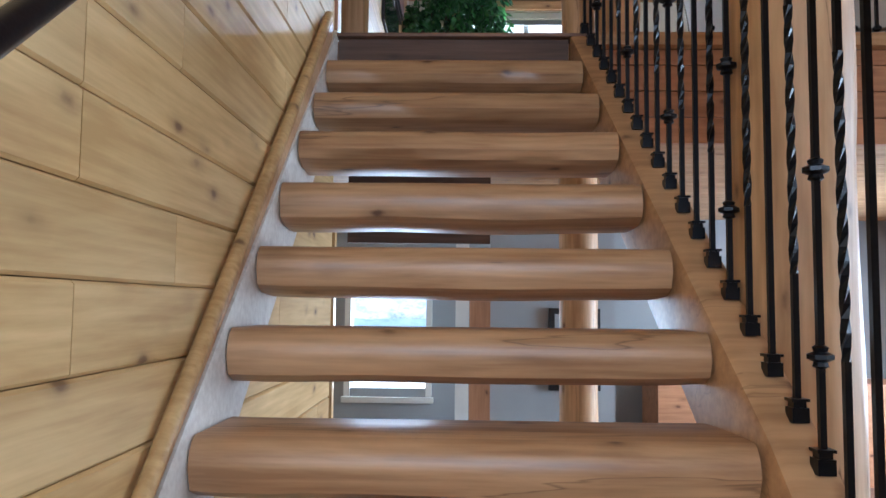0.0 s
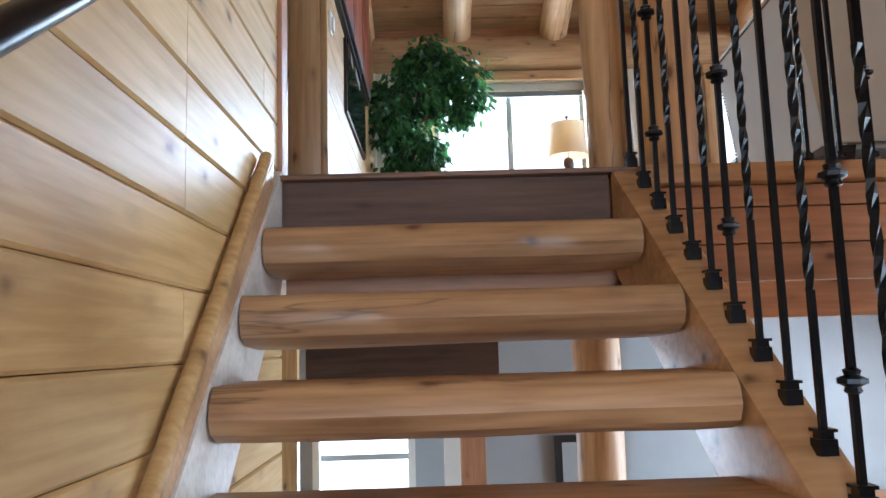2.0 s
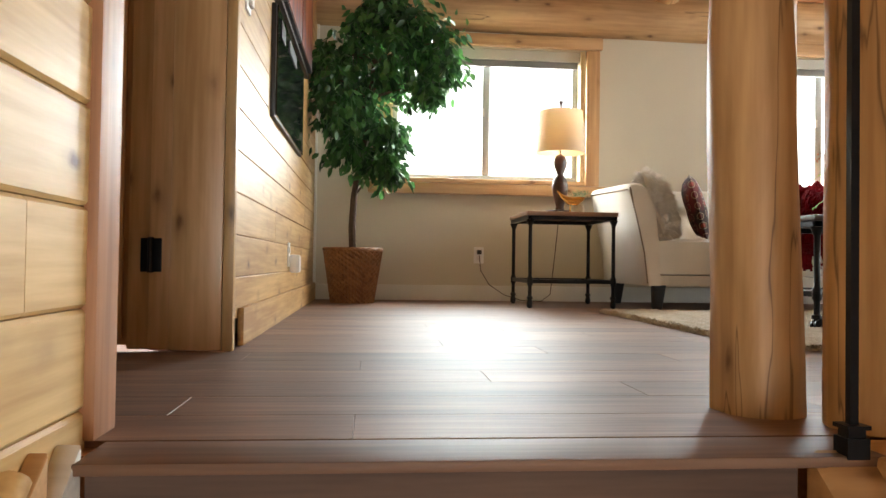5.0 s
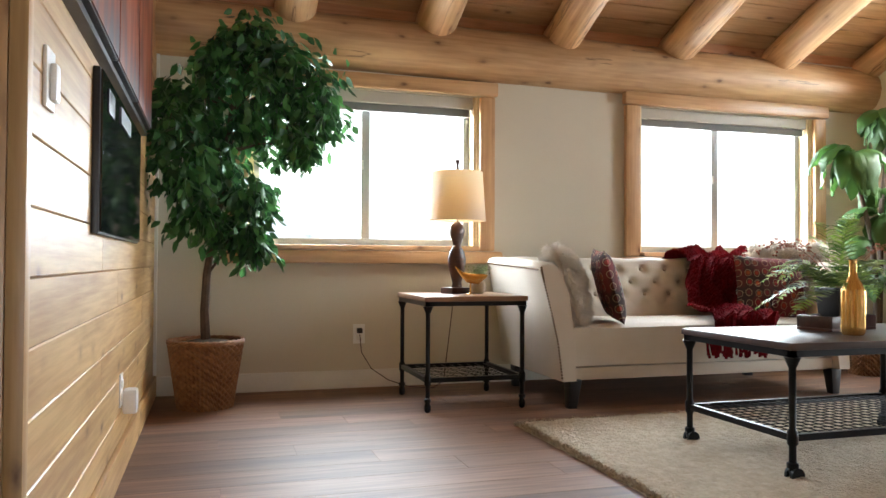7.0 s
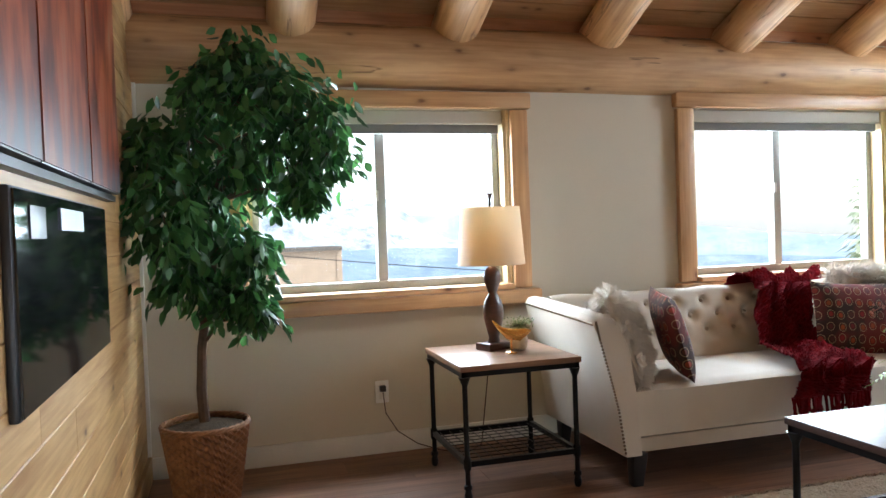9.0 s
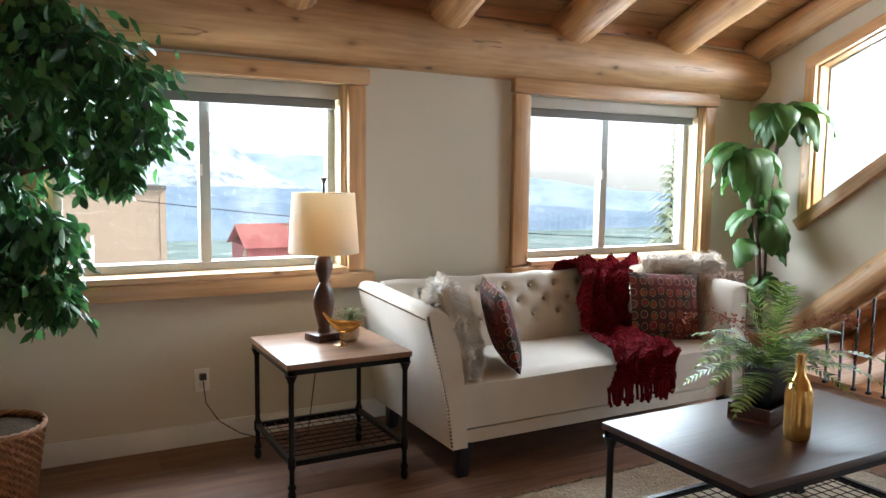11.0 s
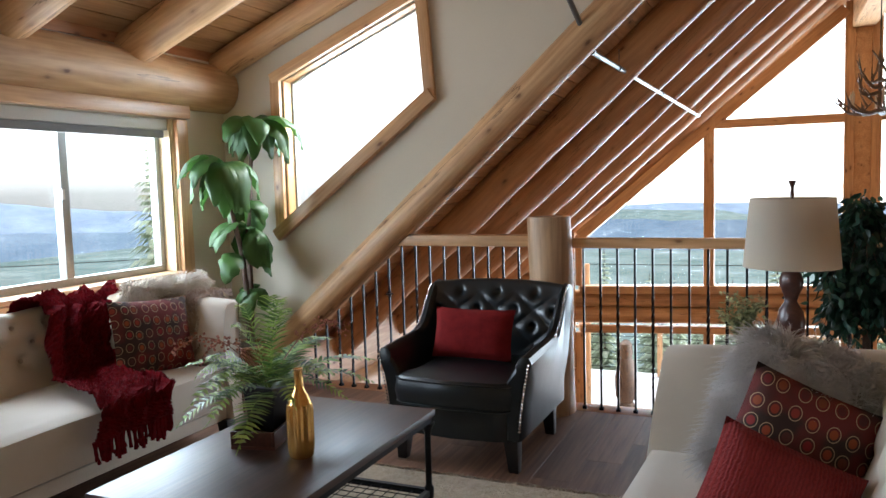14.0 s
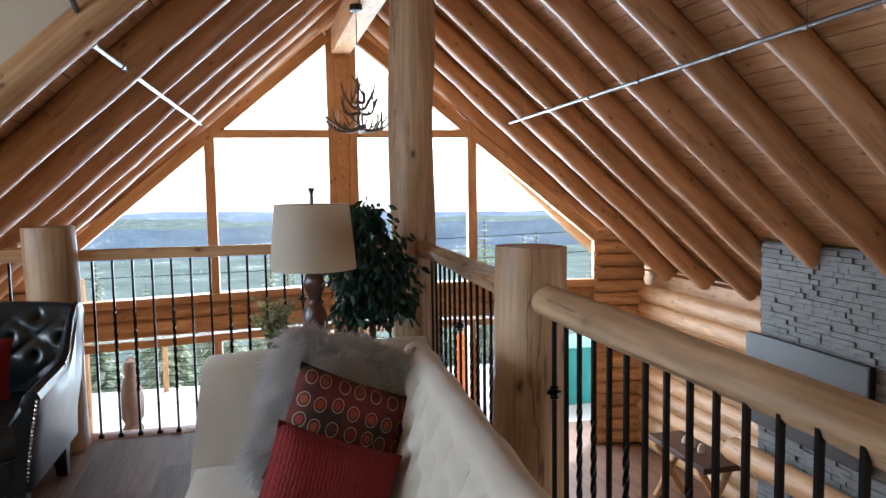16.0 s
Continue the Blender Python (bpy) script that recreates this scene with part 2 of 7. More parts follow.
FURGREY = plain("grey_fur", (0.80, 0.79, 0.78), (0.50, 0.49, 0.48), scale=10, rough=0.9, sheen=0.4)
TAUPE = plain("taupe_fur", (0.46, 0.34, 0.26), (0.30, 0.21, 0.15), scale=7, rough=0.8, sheen=0.5, bump=0.3)
RUG = plain("shag_rug", (0.62, 0.54, 0.42), (0.42, 0.35, 0.26), scale=26, rough=0.95, bump=1.0, fine=70, dist=0.02)
BRASS = plain("nailhead_brass", (0.17, 0.12, 0.075), scale=30, rough=0.38, metal=1.0)
GOLD = plain("amber_gold_glass", (0.80, 0.50, 0.17), (0.60, 0.34, 0.09), scale=12, rough=0.22, metal=0.75)
WICKER = plain("brown_wicker", (0.40, 0.20, 0.09), (0.16, 0.07, 0.03), scale=24, rough=0.6, bump=0.4)
SOIL = plain("potting_moss", (0.10, 0.07, 0.045), (0.04, 0.03, 0.02), scale=30, rough=1, bump=1, dist=0.01)
BARK = plain("ficus_bark", (0.12, 0.075, 0.05), (0.05, 0.03, 0.02), scale=18, rough=0.85, bump=0.6, fine=60)
BLACKPOT = plain("black_planter", (0.012, 0.012, 0.014), scale=10, rough=0.4)
CERAMIC = plain("speckled_ceramic", (0.62, 0.55, 0.46), (0.45, 0.38, 0.30), scale=40, rough=0.45)
PLASTIC = plain("white_plastic", (0.88, 0.87, 0.84), scale=5, rough=0.4)
SCREEN = plain("black_glass_panel", (0.008, 0.009, 0.010), scale=3, rough=0.06, bump=0.0)
TVSCREEN = plain("dark_television_screen", (0.007, 0.008, 0.009), scale=3, rough=0.4, bump=0.0)
STONE = plain("ledger_stone", (0.25, 0.27, 0.275), (0.12, 0.135, 0.15), scale=6, rough=0.8, bump=0.8, fine=40, dist=0.006)
SNOW = plain("snow", (0.86, 0.88, 0.92), (0.78, 0.82, 0.88), scale=0.4, rough=0.7, bump=0.4, fine=4, dist=0.05)
TANSIDING = plain("tan_siding", (0.27, 0.20, 0.14), scale=2, rough=0.7)
REDSIDING = plain("red_cabin_paint", (0.28, 0.08, 0.07), scale=2, rough=0.7)
ORANGE = plain("orange_cloth", (0.75, 0.22, 0.04), scale=4, rough=0.7)
TEAL = plain("teal_cover", (0.04, 0.38, 0.38), scale=4, rough=0.6)
ANTLER = plain("antler_bone", (0.20, 0.14, 0.09), (0.08, 0.05, 0.03), scale=20, rough=0.5)
CANDLE = plain("candle_sleeve", (0.75, 0.70, 0.58), scale=10, rough=0.5)
ROOFING = plain("roof_shingle", (0.10, 0.09, 0.08), scale=6, rough=0.9)
LEAF = leafy("ficus_leaf", (0.045, 0.13, 0.035), (0.012, 0.045, 0.016))
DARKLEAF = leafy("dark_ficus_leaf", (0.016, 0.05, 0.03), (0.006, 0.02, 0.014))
BIGLEAF = leafy("broad_leaf", (0.055, 0.13, 0.025), (0.01, 0.042, 0.02), 0.5)
FERN = leafy("fern_frond", (0.20, 0.29, 0.065), (0.06, 0.12, 0.03), 0.5)
SAGE = leafy("sage_sprig", (0.22, 0.25, 0.12), (0.10, 0.14, 0.06), 0.6)
PALEGRASS = leafy("pale_dried_grass", (0.34, 0.36, 0.20), (0.16, 0.20, 0.10), 0.7)
BERRY = leafy("pink_berry", (0.45, 0.22, 0.17), (0.30, 0.12, 0.09), 0.6)
CONIFER = leafy("conifer", (0.50, 0.54, 0.42), (0.24, 0.30, 0.17), 0.9)


def shade_material():
    m, n, l, b = nodes_of("lamp_shade_linen")
    b.inputs["Base Color"].default_value = (0.72, 0.66, 0.56, 1)
    b.inputs["Roughness"].default_value = 0.9
    w = n.new("ShaderNodeTexWave"); w.inputs["Scale"].default_value = 160; w.bands_direction = "Z"
    tc = n.new("ShaderNodeTexCoord"); l.new(tc.outputs["Object"], w.inputs["Vector"])
    bp = n.new("ShaderNodeBump"); bp.inputs["Strength"].default_value = 0.15; bp.inputs["Distance"].default_value = 0.001
    l.new(w.outputs["Fac"], bp.inputs["Height"]); l.new(bp.outputs[0], b.inputs["Normal"])
    tr = n.new("ShaderNodeBsdfTranslucent"); tr.inputs[0].default_value = (0.80, 0.68, 0.50, 1)
    ms = n.new("ShaderNodeMixShader"); ms.inputs[0].default_value = 0.45
    l.new(b.outputs[0], ms.inputs[1]); l.new(tr.outputs[0], ms.inputs[2])
    l.new(ms.outputs[0], n["Material Output"].inputs[0])
    return m


def glass_material():
    m, n, l, b = nodes_of("window_glass")
    t = n.new("ShaderNodeBsdfTransparent"); t.inputs[0].default_value = (0.97, 0.985, 0.98, 1)
    g = n.new("ShaderNodeBsdfGlossy"); g.inputs["Roughness"].default_value = 0.02
    lw = n.new("ShaderNodeLayerWeight"); lw.inputs[0].default_value = 0.5
    pw = n.new("ShaderNodeMath"); pw.operation = "POWER"; pw.inputs[1].default_value = 4.0
    fr = n.new("ShaderNodeMath"); fr.operation = "MULTIPLY_ADD"; fr.inputs[1].default_value, fr.inputs[2].default_value = 0.6, 0.035
    l.new(lw.outputs["Facing"], pw.inputs[0]); l.new(pw.outputs[0], fr.inputs[0])
    ms = n.new("ShaderNodeMixShader")
    l.new(fr.outputs[0], ms.inputs[0]); l.new(t.outputs[0], ms.inputs[1]); l.new(g.outputs[0], ms.inputs[2])
    l.new(ms.outputs[0], n["Material Output"].inputs[0])
    return m


def medallion_material():
    """Dark cloth woven with rows of ringed ovals in red, rust and cream."""
    m, n, l, b = nodes_of("medallion_cloth")
    tc = n.new("ShaderNodeTexCoord")
    mp = n.new("ShaderNodeMapping"); mp.inputs["Scale"].default_value = (19, 15, 0.001)
    l.new(tc.outputs["Object"], mp.inputs[0])
    v = n.new("ShaderNodeTexVoronoi"); v.inputs["Randomness"].default_value = 0.22; v.voronoi_dimensions = "2D"
    v.inputs["Scale"].default_value = 1.0
    l.new(mp.outputs[0], v.inputs["Vector"])
    c1 = ramp(n, [(0.0, (1, 1, 1)), (0.20, (1, 1, 1)), (0.22, (0, 0, 0))])
    c2 = ramp(n, [(0.30, (0, 0, 0)), (0.315, (1, 1, 1)), (0.335, (1, 1, 1)), (0.355, (0, 0, 0))])
    l.new(v.outputs["Distance"], c1.inputs[0]); l.new(v.outputs["Distance"], c2.inputs[0])
    pick = ramp(n, [(0.0, (0.25, 0.014, 0.014)), (0.3, (0.32, 0.07, 0.018)), (0.5, (0.05, 0.02, 0.02)), (0.7, (0.24, 0.016, 0.02)), (1.0, (0.34, 0.10, 0.03))])
    l.new(v.outputs["Color"], pick.inputs[0])
    a = n.new("ShaderNodeMix"); a.data_type = "RGBA"; a.inputs[6].default_value = (0.035, 0.018, 0.014, 1)
    fn = n.new("ShaderNodeTexNoise"); fn.inputs["Scale"].default_value = 7
    l.new(tc.outputs["Object"], fn.inputs["Vector"])
    fr = ramp(n, [(0.42, (0.035, 0.018, 0.014)), (0.58, (0.14, 0.018, 0.016))])
    l.new(fn.outputs[0], fr.inputs[0]); l.new(fr.outputs[0], a.inputs[6])
    l.new(c1.outputs[0], a.inputs[0]); l.new(pick.outputs[0], a.inputs[7])
    d = n.new("ShaderNodeMix"); d.data_type = "RGBA"; d.inputs[7].default_value = (0.46, 0.33, 0.20, 1)
    l.new(c2.outputs[0], d.inputs[0]); l.new(a.outputs[2], d.inputs[6])
    l.new(d.outputs[2], b.inputs["Base Color"]); b.inputs["Roughness"].default_value = 0.85
    f = n.new("ShaderNodeTexNoise"); f.inputs["Scale"].default_value = 260
    bp = n.new("ShaderNodeBump"); bp.inputs["Strength"].default_value = 0.5; bp.inputs["Distance"].default_value = 0.002
    l.new(f.outputs[0], bp.inputs["Height"]); l.new(bp.outputs[0], b.inputs["Normal"])
    return m


def art_material():
    """A painting of an autumn wood: upright trunks over orange and red foliage."""
    m, n, l, b = nodes_of("autumn_painting")
    tc = n.new("ShaderNodeTexCoord")
    mp = n.new("ShaderNodeMapping"); mp.inputs["Scale"].default_value = (9, 9, 3)
    l.new(tc.outputs["Object"], mp.inputs[0])
    ns = n.new("ShaderNodeTexNoise"); ns.inputs["Scale"].default_value = 1.0; ns.inputs["Detail"].default_value = 8
    l.new(mp.outputs[0], ns.inputs["Vector"])
    cr = ramp(n, [(0.3, (0.015, 0.008, 0.008)), (0.45, (0.13, 0.022, 0.012)), (0.58, (0.30, 0.07, 0.025)), (0.75, (0.26, 0.16, 0.10))])
    l.new(ns.outputs[0], cr.inputs[0])
    sp = n.new("ShaderNodeSeparateXYZ"); l.new(tc.outputs["Object"], sp.inputs[0])
    gr = n.new("ShaderNodeMapRange"); gr.inputs[1].default_value, gr.inputs[2].default_value = -0.42, -0.05
    gn = n.new("ShaderNodeMath"); gn.operation = "MULTIPLY_ADD"; gn.inputs[1].default_value = 0.5
    l.new(ns.outputs[0], gn.inputs[0]); l.new(sp.outputs[2], gn.inputs[2]); l.new(gn.outputs[0], gr.inputs[0])
    mx = n.new("ShaderNodeMix"); mx.data_type = "RGBA"; mx.inputs[6].default_value = (0.13, 0.15, 0.19, 1)
    l.new(gr.outputs[0], mx.inputs[0]); l.new(cr.outputs[0], mx.inputs[7])
    l.new(mx.outputs[2], b.inputs["Base Color"])
    b.inputs["Roughness"].default_value = 0.4
    return m


def forest_material(name, c_low, c_high, snow=0.3, scale=0.02):
    m, n, l, b = nodes_of(name)
    tc = n.new("ShaderNodeTexCoord")
    a = n.new("ShaderNodeTexNoise"); a.inputs["Scale"].default_value = scale; a.inputs["Detail"].default_value = 9
    a.inputs["Roughness"].default_value = 0.75
    l.new(tc.outputs["Object"], a.inputs["Vector"])
    cr = ramp(n, [(0.35, c_low), (0.6, c_high), (0.62 + 0.2 * (1 - snow), (0.62, 0.68, 0.76))])
    l.new(a.outputs[0], cr.inputs[0]); l.new(cr.outputs[0], b.inputs["Base Color"])
    b.inputs["Roughness"].default_value = 1.0
    b.inputs["Specular IOR Level"].default_value = 0.0
    return m


def rib_material():
    """Dark red chenille with fine wandering ribs."""
    m, n, l, b = nodes_of("ribbed_red_cloth")
    tc = n.new("ShaderNodeTexCoord")
    w = n.new("ShaderNodeTexWave"); w.bands_direction = "X"; w.inputs["Scale"].default_value = 30
    w.inputs["Distortion"].default_value = 4.5; w.inputs["Detail"].default_value = 2; w.inputs["Detail Scale"].default_value = 3
    l.new(tc.outputs["Object"], w.inputs["Vector"])
    cr = ramp(n, [(0.0, (0.17, 0.011, 0.011)), (0.6, (0.24, 0.017, 0.016))])
    l.new(w.outputs["Fac"], cr.inputs[0]); l.new(cr.outputs[0], b.inputs["Base Color"])
    b.inputs["Roughness"].default_value = 0.95
    bp = n.new("ShaderNodeBump"); bp.inputs["Strength"].default_value = 0.8; bp.inputs["Distance"].default_value = 0.004
    l.new(w.outputs["Fac"], bp.inputs["Height"]); l.new(bp.outputs[0], b.inputs["Normal"])
    return m


REDRIB = rib_material()
SHADE, GLASS, MEDALLION, ART = shade_material(), glass_material(), medallion_material(), art_material()
# VALLEY, FARHILL and SLOPE have distance haze painted in: paler, bluer, less contrast
VALLEY = forest_material("haze_tinted_woods", (0.12, 0.17, 0.16), (0.24, 0.295, 0.285), 0.7, 0.02)
FARHILL = forest_material("haze_tinted_hills", (0.20, 0.26, 0.36), (0.31, 0.38, 0.48), 0.7, 0.004)
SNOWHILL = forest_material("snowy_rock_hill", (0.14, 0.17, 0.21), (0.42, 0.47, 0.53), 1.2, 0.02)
SLOPE = forest_material("haze_tinted_slope", (0.14, 0.195, 0.265), (0.22, 0.285, 0.36), 0.5, 0.012)


# helpers for geometry
def box(bm, x0, x1, y0, y1, z0, z1):
    v = [bm.verts.new((x, y, z)) for x in (x0, x1) for y in (y0, y1) for z in (z0, z1)]
    for q in ((0, 1, 3, 2), (4, 6, 7, 5), (0, 4, 5, 1), (2, 3, 7, 6), (0, 2, 6, 4), (1, 5, 7, 3)):
        bm.faces.new([v[i] for i in q])


def tube(bm, pts, radii, seg=8, square=False, twist=0.0, cap=True):
    pts = [Vector(p) for p in pts]
    if isinstance(radii, (int, float)):
        radii = [radii] * len(pts)
    rings, up = [], None
    for i, p in enumerate(pts):
        d = (pts[min(i + 1, len(pts) - 1)] - pts[max(i - 1, 0)]).normalized()
        if up is None:
            up = Vector((0, 0, 1)) if abs(d.z) < 0.9 else Vector((1, 0, 0))
        a = (up - d * up.dot(d)).normalized()
        up = a
        b2 = d.cross(a)
        off = math.pi / 4 if square else 0
        rings.append([bm.verts.new(p + (a * math.cos(off + twist * i + 2 * math.pi * k / seg) + b2 * math.sin(off + twist * i + 2 * math.pi * k / seg)) * radii[i]) for k in range(seg)])
    for r, s in zip(rings, rings[1:]):
        for k in range(seg):
            bm.faces.new((r[k], s[k], s[(k + 1) % seg], r[(k + 1) % seg]))
    if cap:
        bm.faces.new(rings[0]); bm.faces.new(list(reversed(rings[-1])))


def lathe(bm, profile, seg=24, cx=0.0, cy=0.0, flutes=0, depth=0.0, sx=1.0, sy=1.0, lean=0.0):
    rings = []
    for r, z in profile:
        ring = []
        for k in range(seg):
            a = 2 * math.pi * k / seg
            rr = r * (1 + depth * math.cos(flutes * a)) if flutes else r
            ring.append(bm.verts.new((cx + rr * sx * math.cos(a) + lean * z, cy + rr * sy * math.sin(a), z)))
        rings.append(ring)
    for r, s in zip(rings, rings[1:]):
        for k in range(seg):
            bm.faces.new((r[k], r[(k + 1) % seg], s[(k + 1) % seg], s[k]))
    bm.faces.new(list(reversed(rings[0]))); bm.faces.new(rings[-1])


def mesh_of(name, bm, material, smooth=True, bevel=0.0):
    if bevel:
        bmesh.ops.bevel(bm, geom=list(bm.edges), offset=bevel, segments=2, affect="EDGES", profile=0.6, clamp_overlap=True)
    bmesh.ops.recalc_face_normals(bm, faces=bm.faces)
    me = bpy.data.meshes.new(name)
    bm.to_mesh(me)
    bm.free()
    me.materials.append(material)
    if smooth:
        me.polygons.foreach_set("use_smooth", [True] * len(me.polygons))
        me.set_sharp_from_angle(angle=radians(38))
    return me


def hang(name, me, parent=None, m=None, label="", category="", group="", kind=""):
    ob = new(name, me)
    if parent is not None:
        ob.parent = parent
    if m is not None:
        ob.matrix_basis = m
    return tagged(ob, label, category, group, kind)


def part(name, bm, material, parent=None, label="", smooth=True, bevel=0.0, m=None, **kw):
    return hang(name, mesh_of(name, bm, material, smooth, bevel), parent, m, label, **kw)


def thing(name, label, category, m=None, group="", kind=""):
    ob = new(name)
    ob.empty_display_size = 0.1
    if m is not None:
        ob.matrix_basis = m
    return tagged(ob, label, category, group, kind)


def slab(name, x0, x1, y0, y1, z0, z1, material, parent=None, label="", bevel=0.0, along="x", **kw):
    """A board with its own origin, its local x along the given axis."""
    c = ((x0 + x1) / 2, (y0 + y1) / 2, (z0 + z1) / 2)
    dx, dy, dz = (x1 - x0) / 2, (y1 - y0) / 2, (z1 - z0) / 2
    m = Matrix.Translation(c)
    if along == "y":
        m = m @ pose(0, 0, 0, 0, 0, 90)
        dx, dy = dy, dx
    elif along == "z":
        m = m @ pose(0, 0, 0, 0, 90, 0)
        dx, dz = dz, dx
    bm = bmesh.new()
    box(bm, -dx, dx, -dy, dy, -dz, dz)
    return part(name, bm, material, parent, label, smooth=bevel > 0, bevel=bevel, m=m, **kw)


LOG_MESHES = {}


def log_between(name, p0, p1, r, material, parent=None, label="", r1=None, seed=0, wobble=0.05, seg=16, **kw):
    """A peeled log from p0 to p1 with uneven girth, its local x along it."""
    p0, p1 = Vector(p0), Vector(p1)
    length = (p1 - p0).length
    key = (round(length, 3), round(r, 3), r1, material.name, seed % 4, seg)
    if key not in LOG_MESHES:
        bm = bmesh.new()
        n = max(5, int(length / 0.12))
        rings = []
        for i in range(n + 1):
            x = length * i / n
            base = r + ((r1 or r) - r) * i / n
            ring = []
            sh = seed % 4 * 7.3
            oy = base * wobble * 1.1 * noise.noise(Vector((x * 0.9, sh, 4.0)))
            oz = base * wobble * 1.1 * noise.noise(Vector((x * 0.9, sh, 9.0)))
            for k in range(seg):
                a = 2 * math.pi * k / seg
                q = Vector((x * 1.3 + sh, math.cos(a) * 0.9, math.sin(a) * 0.9))
                bump = max(0.0, noise.noise(Vector((x * 3.1 + sh, math.cos(a) * 1.6, math.sin(a) * 1.6))) - 0.28)
                rr = base * (1 + wobble * (1.6 * noise.noise(q) + 1.5 * bump))
                ring.append(bm.verts.new((x, oy + rr * math.cos(a), oz + rr * math.sin(a))))
            rings.append(ring)
        for a0, b0 in zip(rings, rings[1:]):
            for k in range(seg):
                bm.faces.new((a0[k], a0[(k + 1) % seg], b0[(k + 1) % seg], b0[k]))
        bm.faces.new(list(reversed(rings[0]))); bm.faces.new(rings[-1])
        LOG_MESHES[key] = mesh_of(name, bm, material)
    d = (p1 - p0).normalized()
    m = Matrix.Translation(p0) @ d.to_track_quat("X", "Z").to_matrix().to_4x4()
    return hang(name, LOG_MESHES[key], parent, m, label, **kw)


def quads_mesh(name, verts, faces, material, smooth=True):
    me = bpy.data.meshes.new(name)
    me.from_pydata(verts, [], faces)
    me.materials.append(material)
    if smooth:
        me.polygons.foreach_set("use_smooth", [True] * len(me.polygons))
    me.update()
    return me


def prism_x(bm, yz, x0, x1):
    """A plate of outline yz standing across x."""
    a = [bm.verts.new((x0, y, z)) for y, z in yz]
    b2 = [bm.verts.new((x1, y, z)) for y, z in yz]
    bm.faces.new(a); bm.faces.new(list(reversed(b2)))
    for i in range(len(yz)):
        j = (i + 1) % len(yz)
        bm.faces.new((a[i], b2[i], b2[j], a[j]))


def frame_x(bm, outer, inner, x0, x1):
    """A flat ring between two outlines with as many corners, across x."""
    n = len(outer)
    for i in range(n):
        j = (i + 1) % n
        prism_x(bm, [outer[i], outer[j], inner[j], inner[i]], x0, x1)


def roof_n(y):
    return RIDGE_Z - PITCH * (y - RIDGE_Y)


def roof_s(y):
    return RIDGE_Z - PITCH * (RIDGE_Y - y)


def shed(y):
    return 2.36 + SHED * (NORTH - y)


# the shell of the house
GX, SX0 = 4.6, -1.75


def wall_with_holes(name, axis, at0, at1, u0, u1, z0, ztop, holes, material, parent=None, **kw):
    """A straight wall with rectangular openings. ztop: a height. holes: (u0, u1, z0, z1)."""
    bm = bmesh.new()
    us = sorted({u0, u1, *[h[0] for h in holes], *[h[1] for h in holes]})
    for a, b in zip(us, us[1:]):
        spans, z = [], z0
        for h in sorted([h for h in holes if h[0] <= a and h[1] >= b], key=lambda h: h[2]):
            spans.append((z, h[2])); z = h[3]
        spans.append((z, ztop))
        for s, e in spans:
            if e - s > 0.001:
                box(bm, *((a, b, at0, at1) if axis == "y" else (at0, at1, a, b)), s, e)
    return part(name, bm, material, parent, smooth=False, kind="structure", **kw)


W1, W2 = (-0.03, 1.395, 0.86, 1.85), (2.60, 4.065, 0.835, 1.87)
wall_north = wall_with_holes("wall_north", "y", NORTH, NORTH + 0.2, WALL_W - 0.2, EDGE_X + 0.16, 0.0, 2.30, [W1, W2], PAINT,
                             label="cream painted drywall under a big log plate, with two sliding windows")
slab("frieze", WALL_W, EDGE_X, NORTH - 0.01, NORTH + 0.14, 2.30, 2.6, CEDAR, label="reddish frieze boards between the rafter ends", kind="structure")

# east cheek wall of the dormer, with the slanted window opening
OPEN = [(7.16, 1.165), (7.16, 2.14), (6.11, 2.56), (6.06, 1.955)]
bm = bmesh.new()
outer = [(NORTH, roof_n(NORTH)), (NORTH, shed(NORTH) + 0.1), (3.0, shed(3.0) + 0.1), (3.0, roof_n(3.0) - 0.05)]
prism_x(bm, [outer[0], outer[1], OPEN[1], OPEN[0]], EDGE_X, EDGE_X + 0.15)
prism_x(bm, [outer[1], outer[2], OPEN[2], OPEN[1]], EDGE_X, EDGE_X + 0.15)
prism_x(bm, [outer[2], outer[3], OPEN[3], OPEN[2]], EDGE_X, EDGE_X + 0.15)
prism_x(bm, [outer[3], outer[0], OPEN[0], OPEN[3]], EDGE_X, EDGE_X + 0.15)
part("wall_east", bm, PAINT, smooth=False, kind="structure", label="cream painted cheek wall with a slanted window above a sloping log")
log_between("sloping_log", (EDGE_X, 7.62, roof_n(7.62) - 0.11), (EDGE_X, 3.35, roof_n(3.35) - 0.11), 0.105, LOG, seed=1,
            label="long peeled log running up the cheek wall on a slope", category="log rafter")

# loft floor: deck and planks
bm = bmesh.new()
box(bm, SX0, EDGE_X + 0.06, EDGE_Y + 0.26, NORTH, -0.28, -0.012)
part("floor", bm, CEDAR, smooth=False, kind="structure", label="loft floor deck edged in reddish boards")
floor = bpy.data.objects["floor"]
bm = bmesh.new()
box(bm, SX0 - 0.1, 12.0, SOUTH - 0.2, NORTH + 0.1, LOW - 0.15, LOW)
part("floor_lower", bm, FLOOR, smooth=False, kind="structure", label="dark plank floor of the great room below")
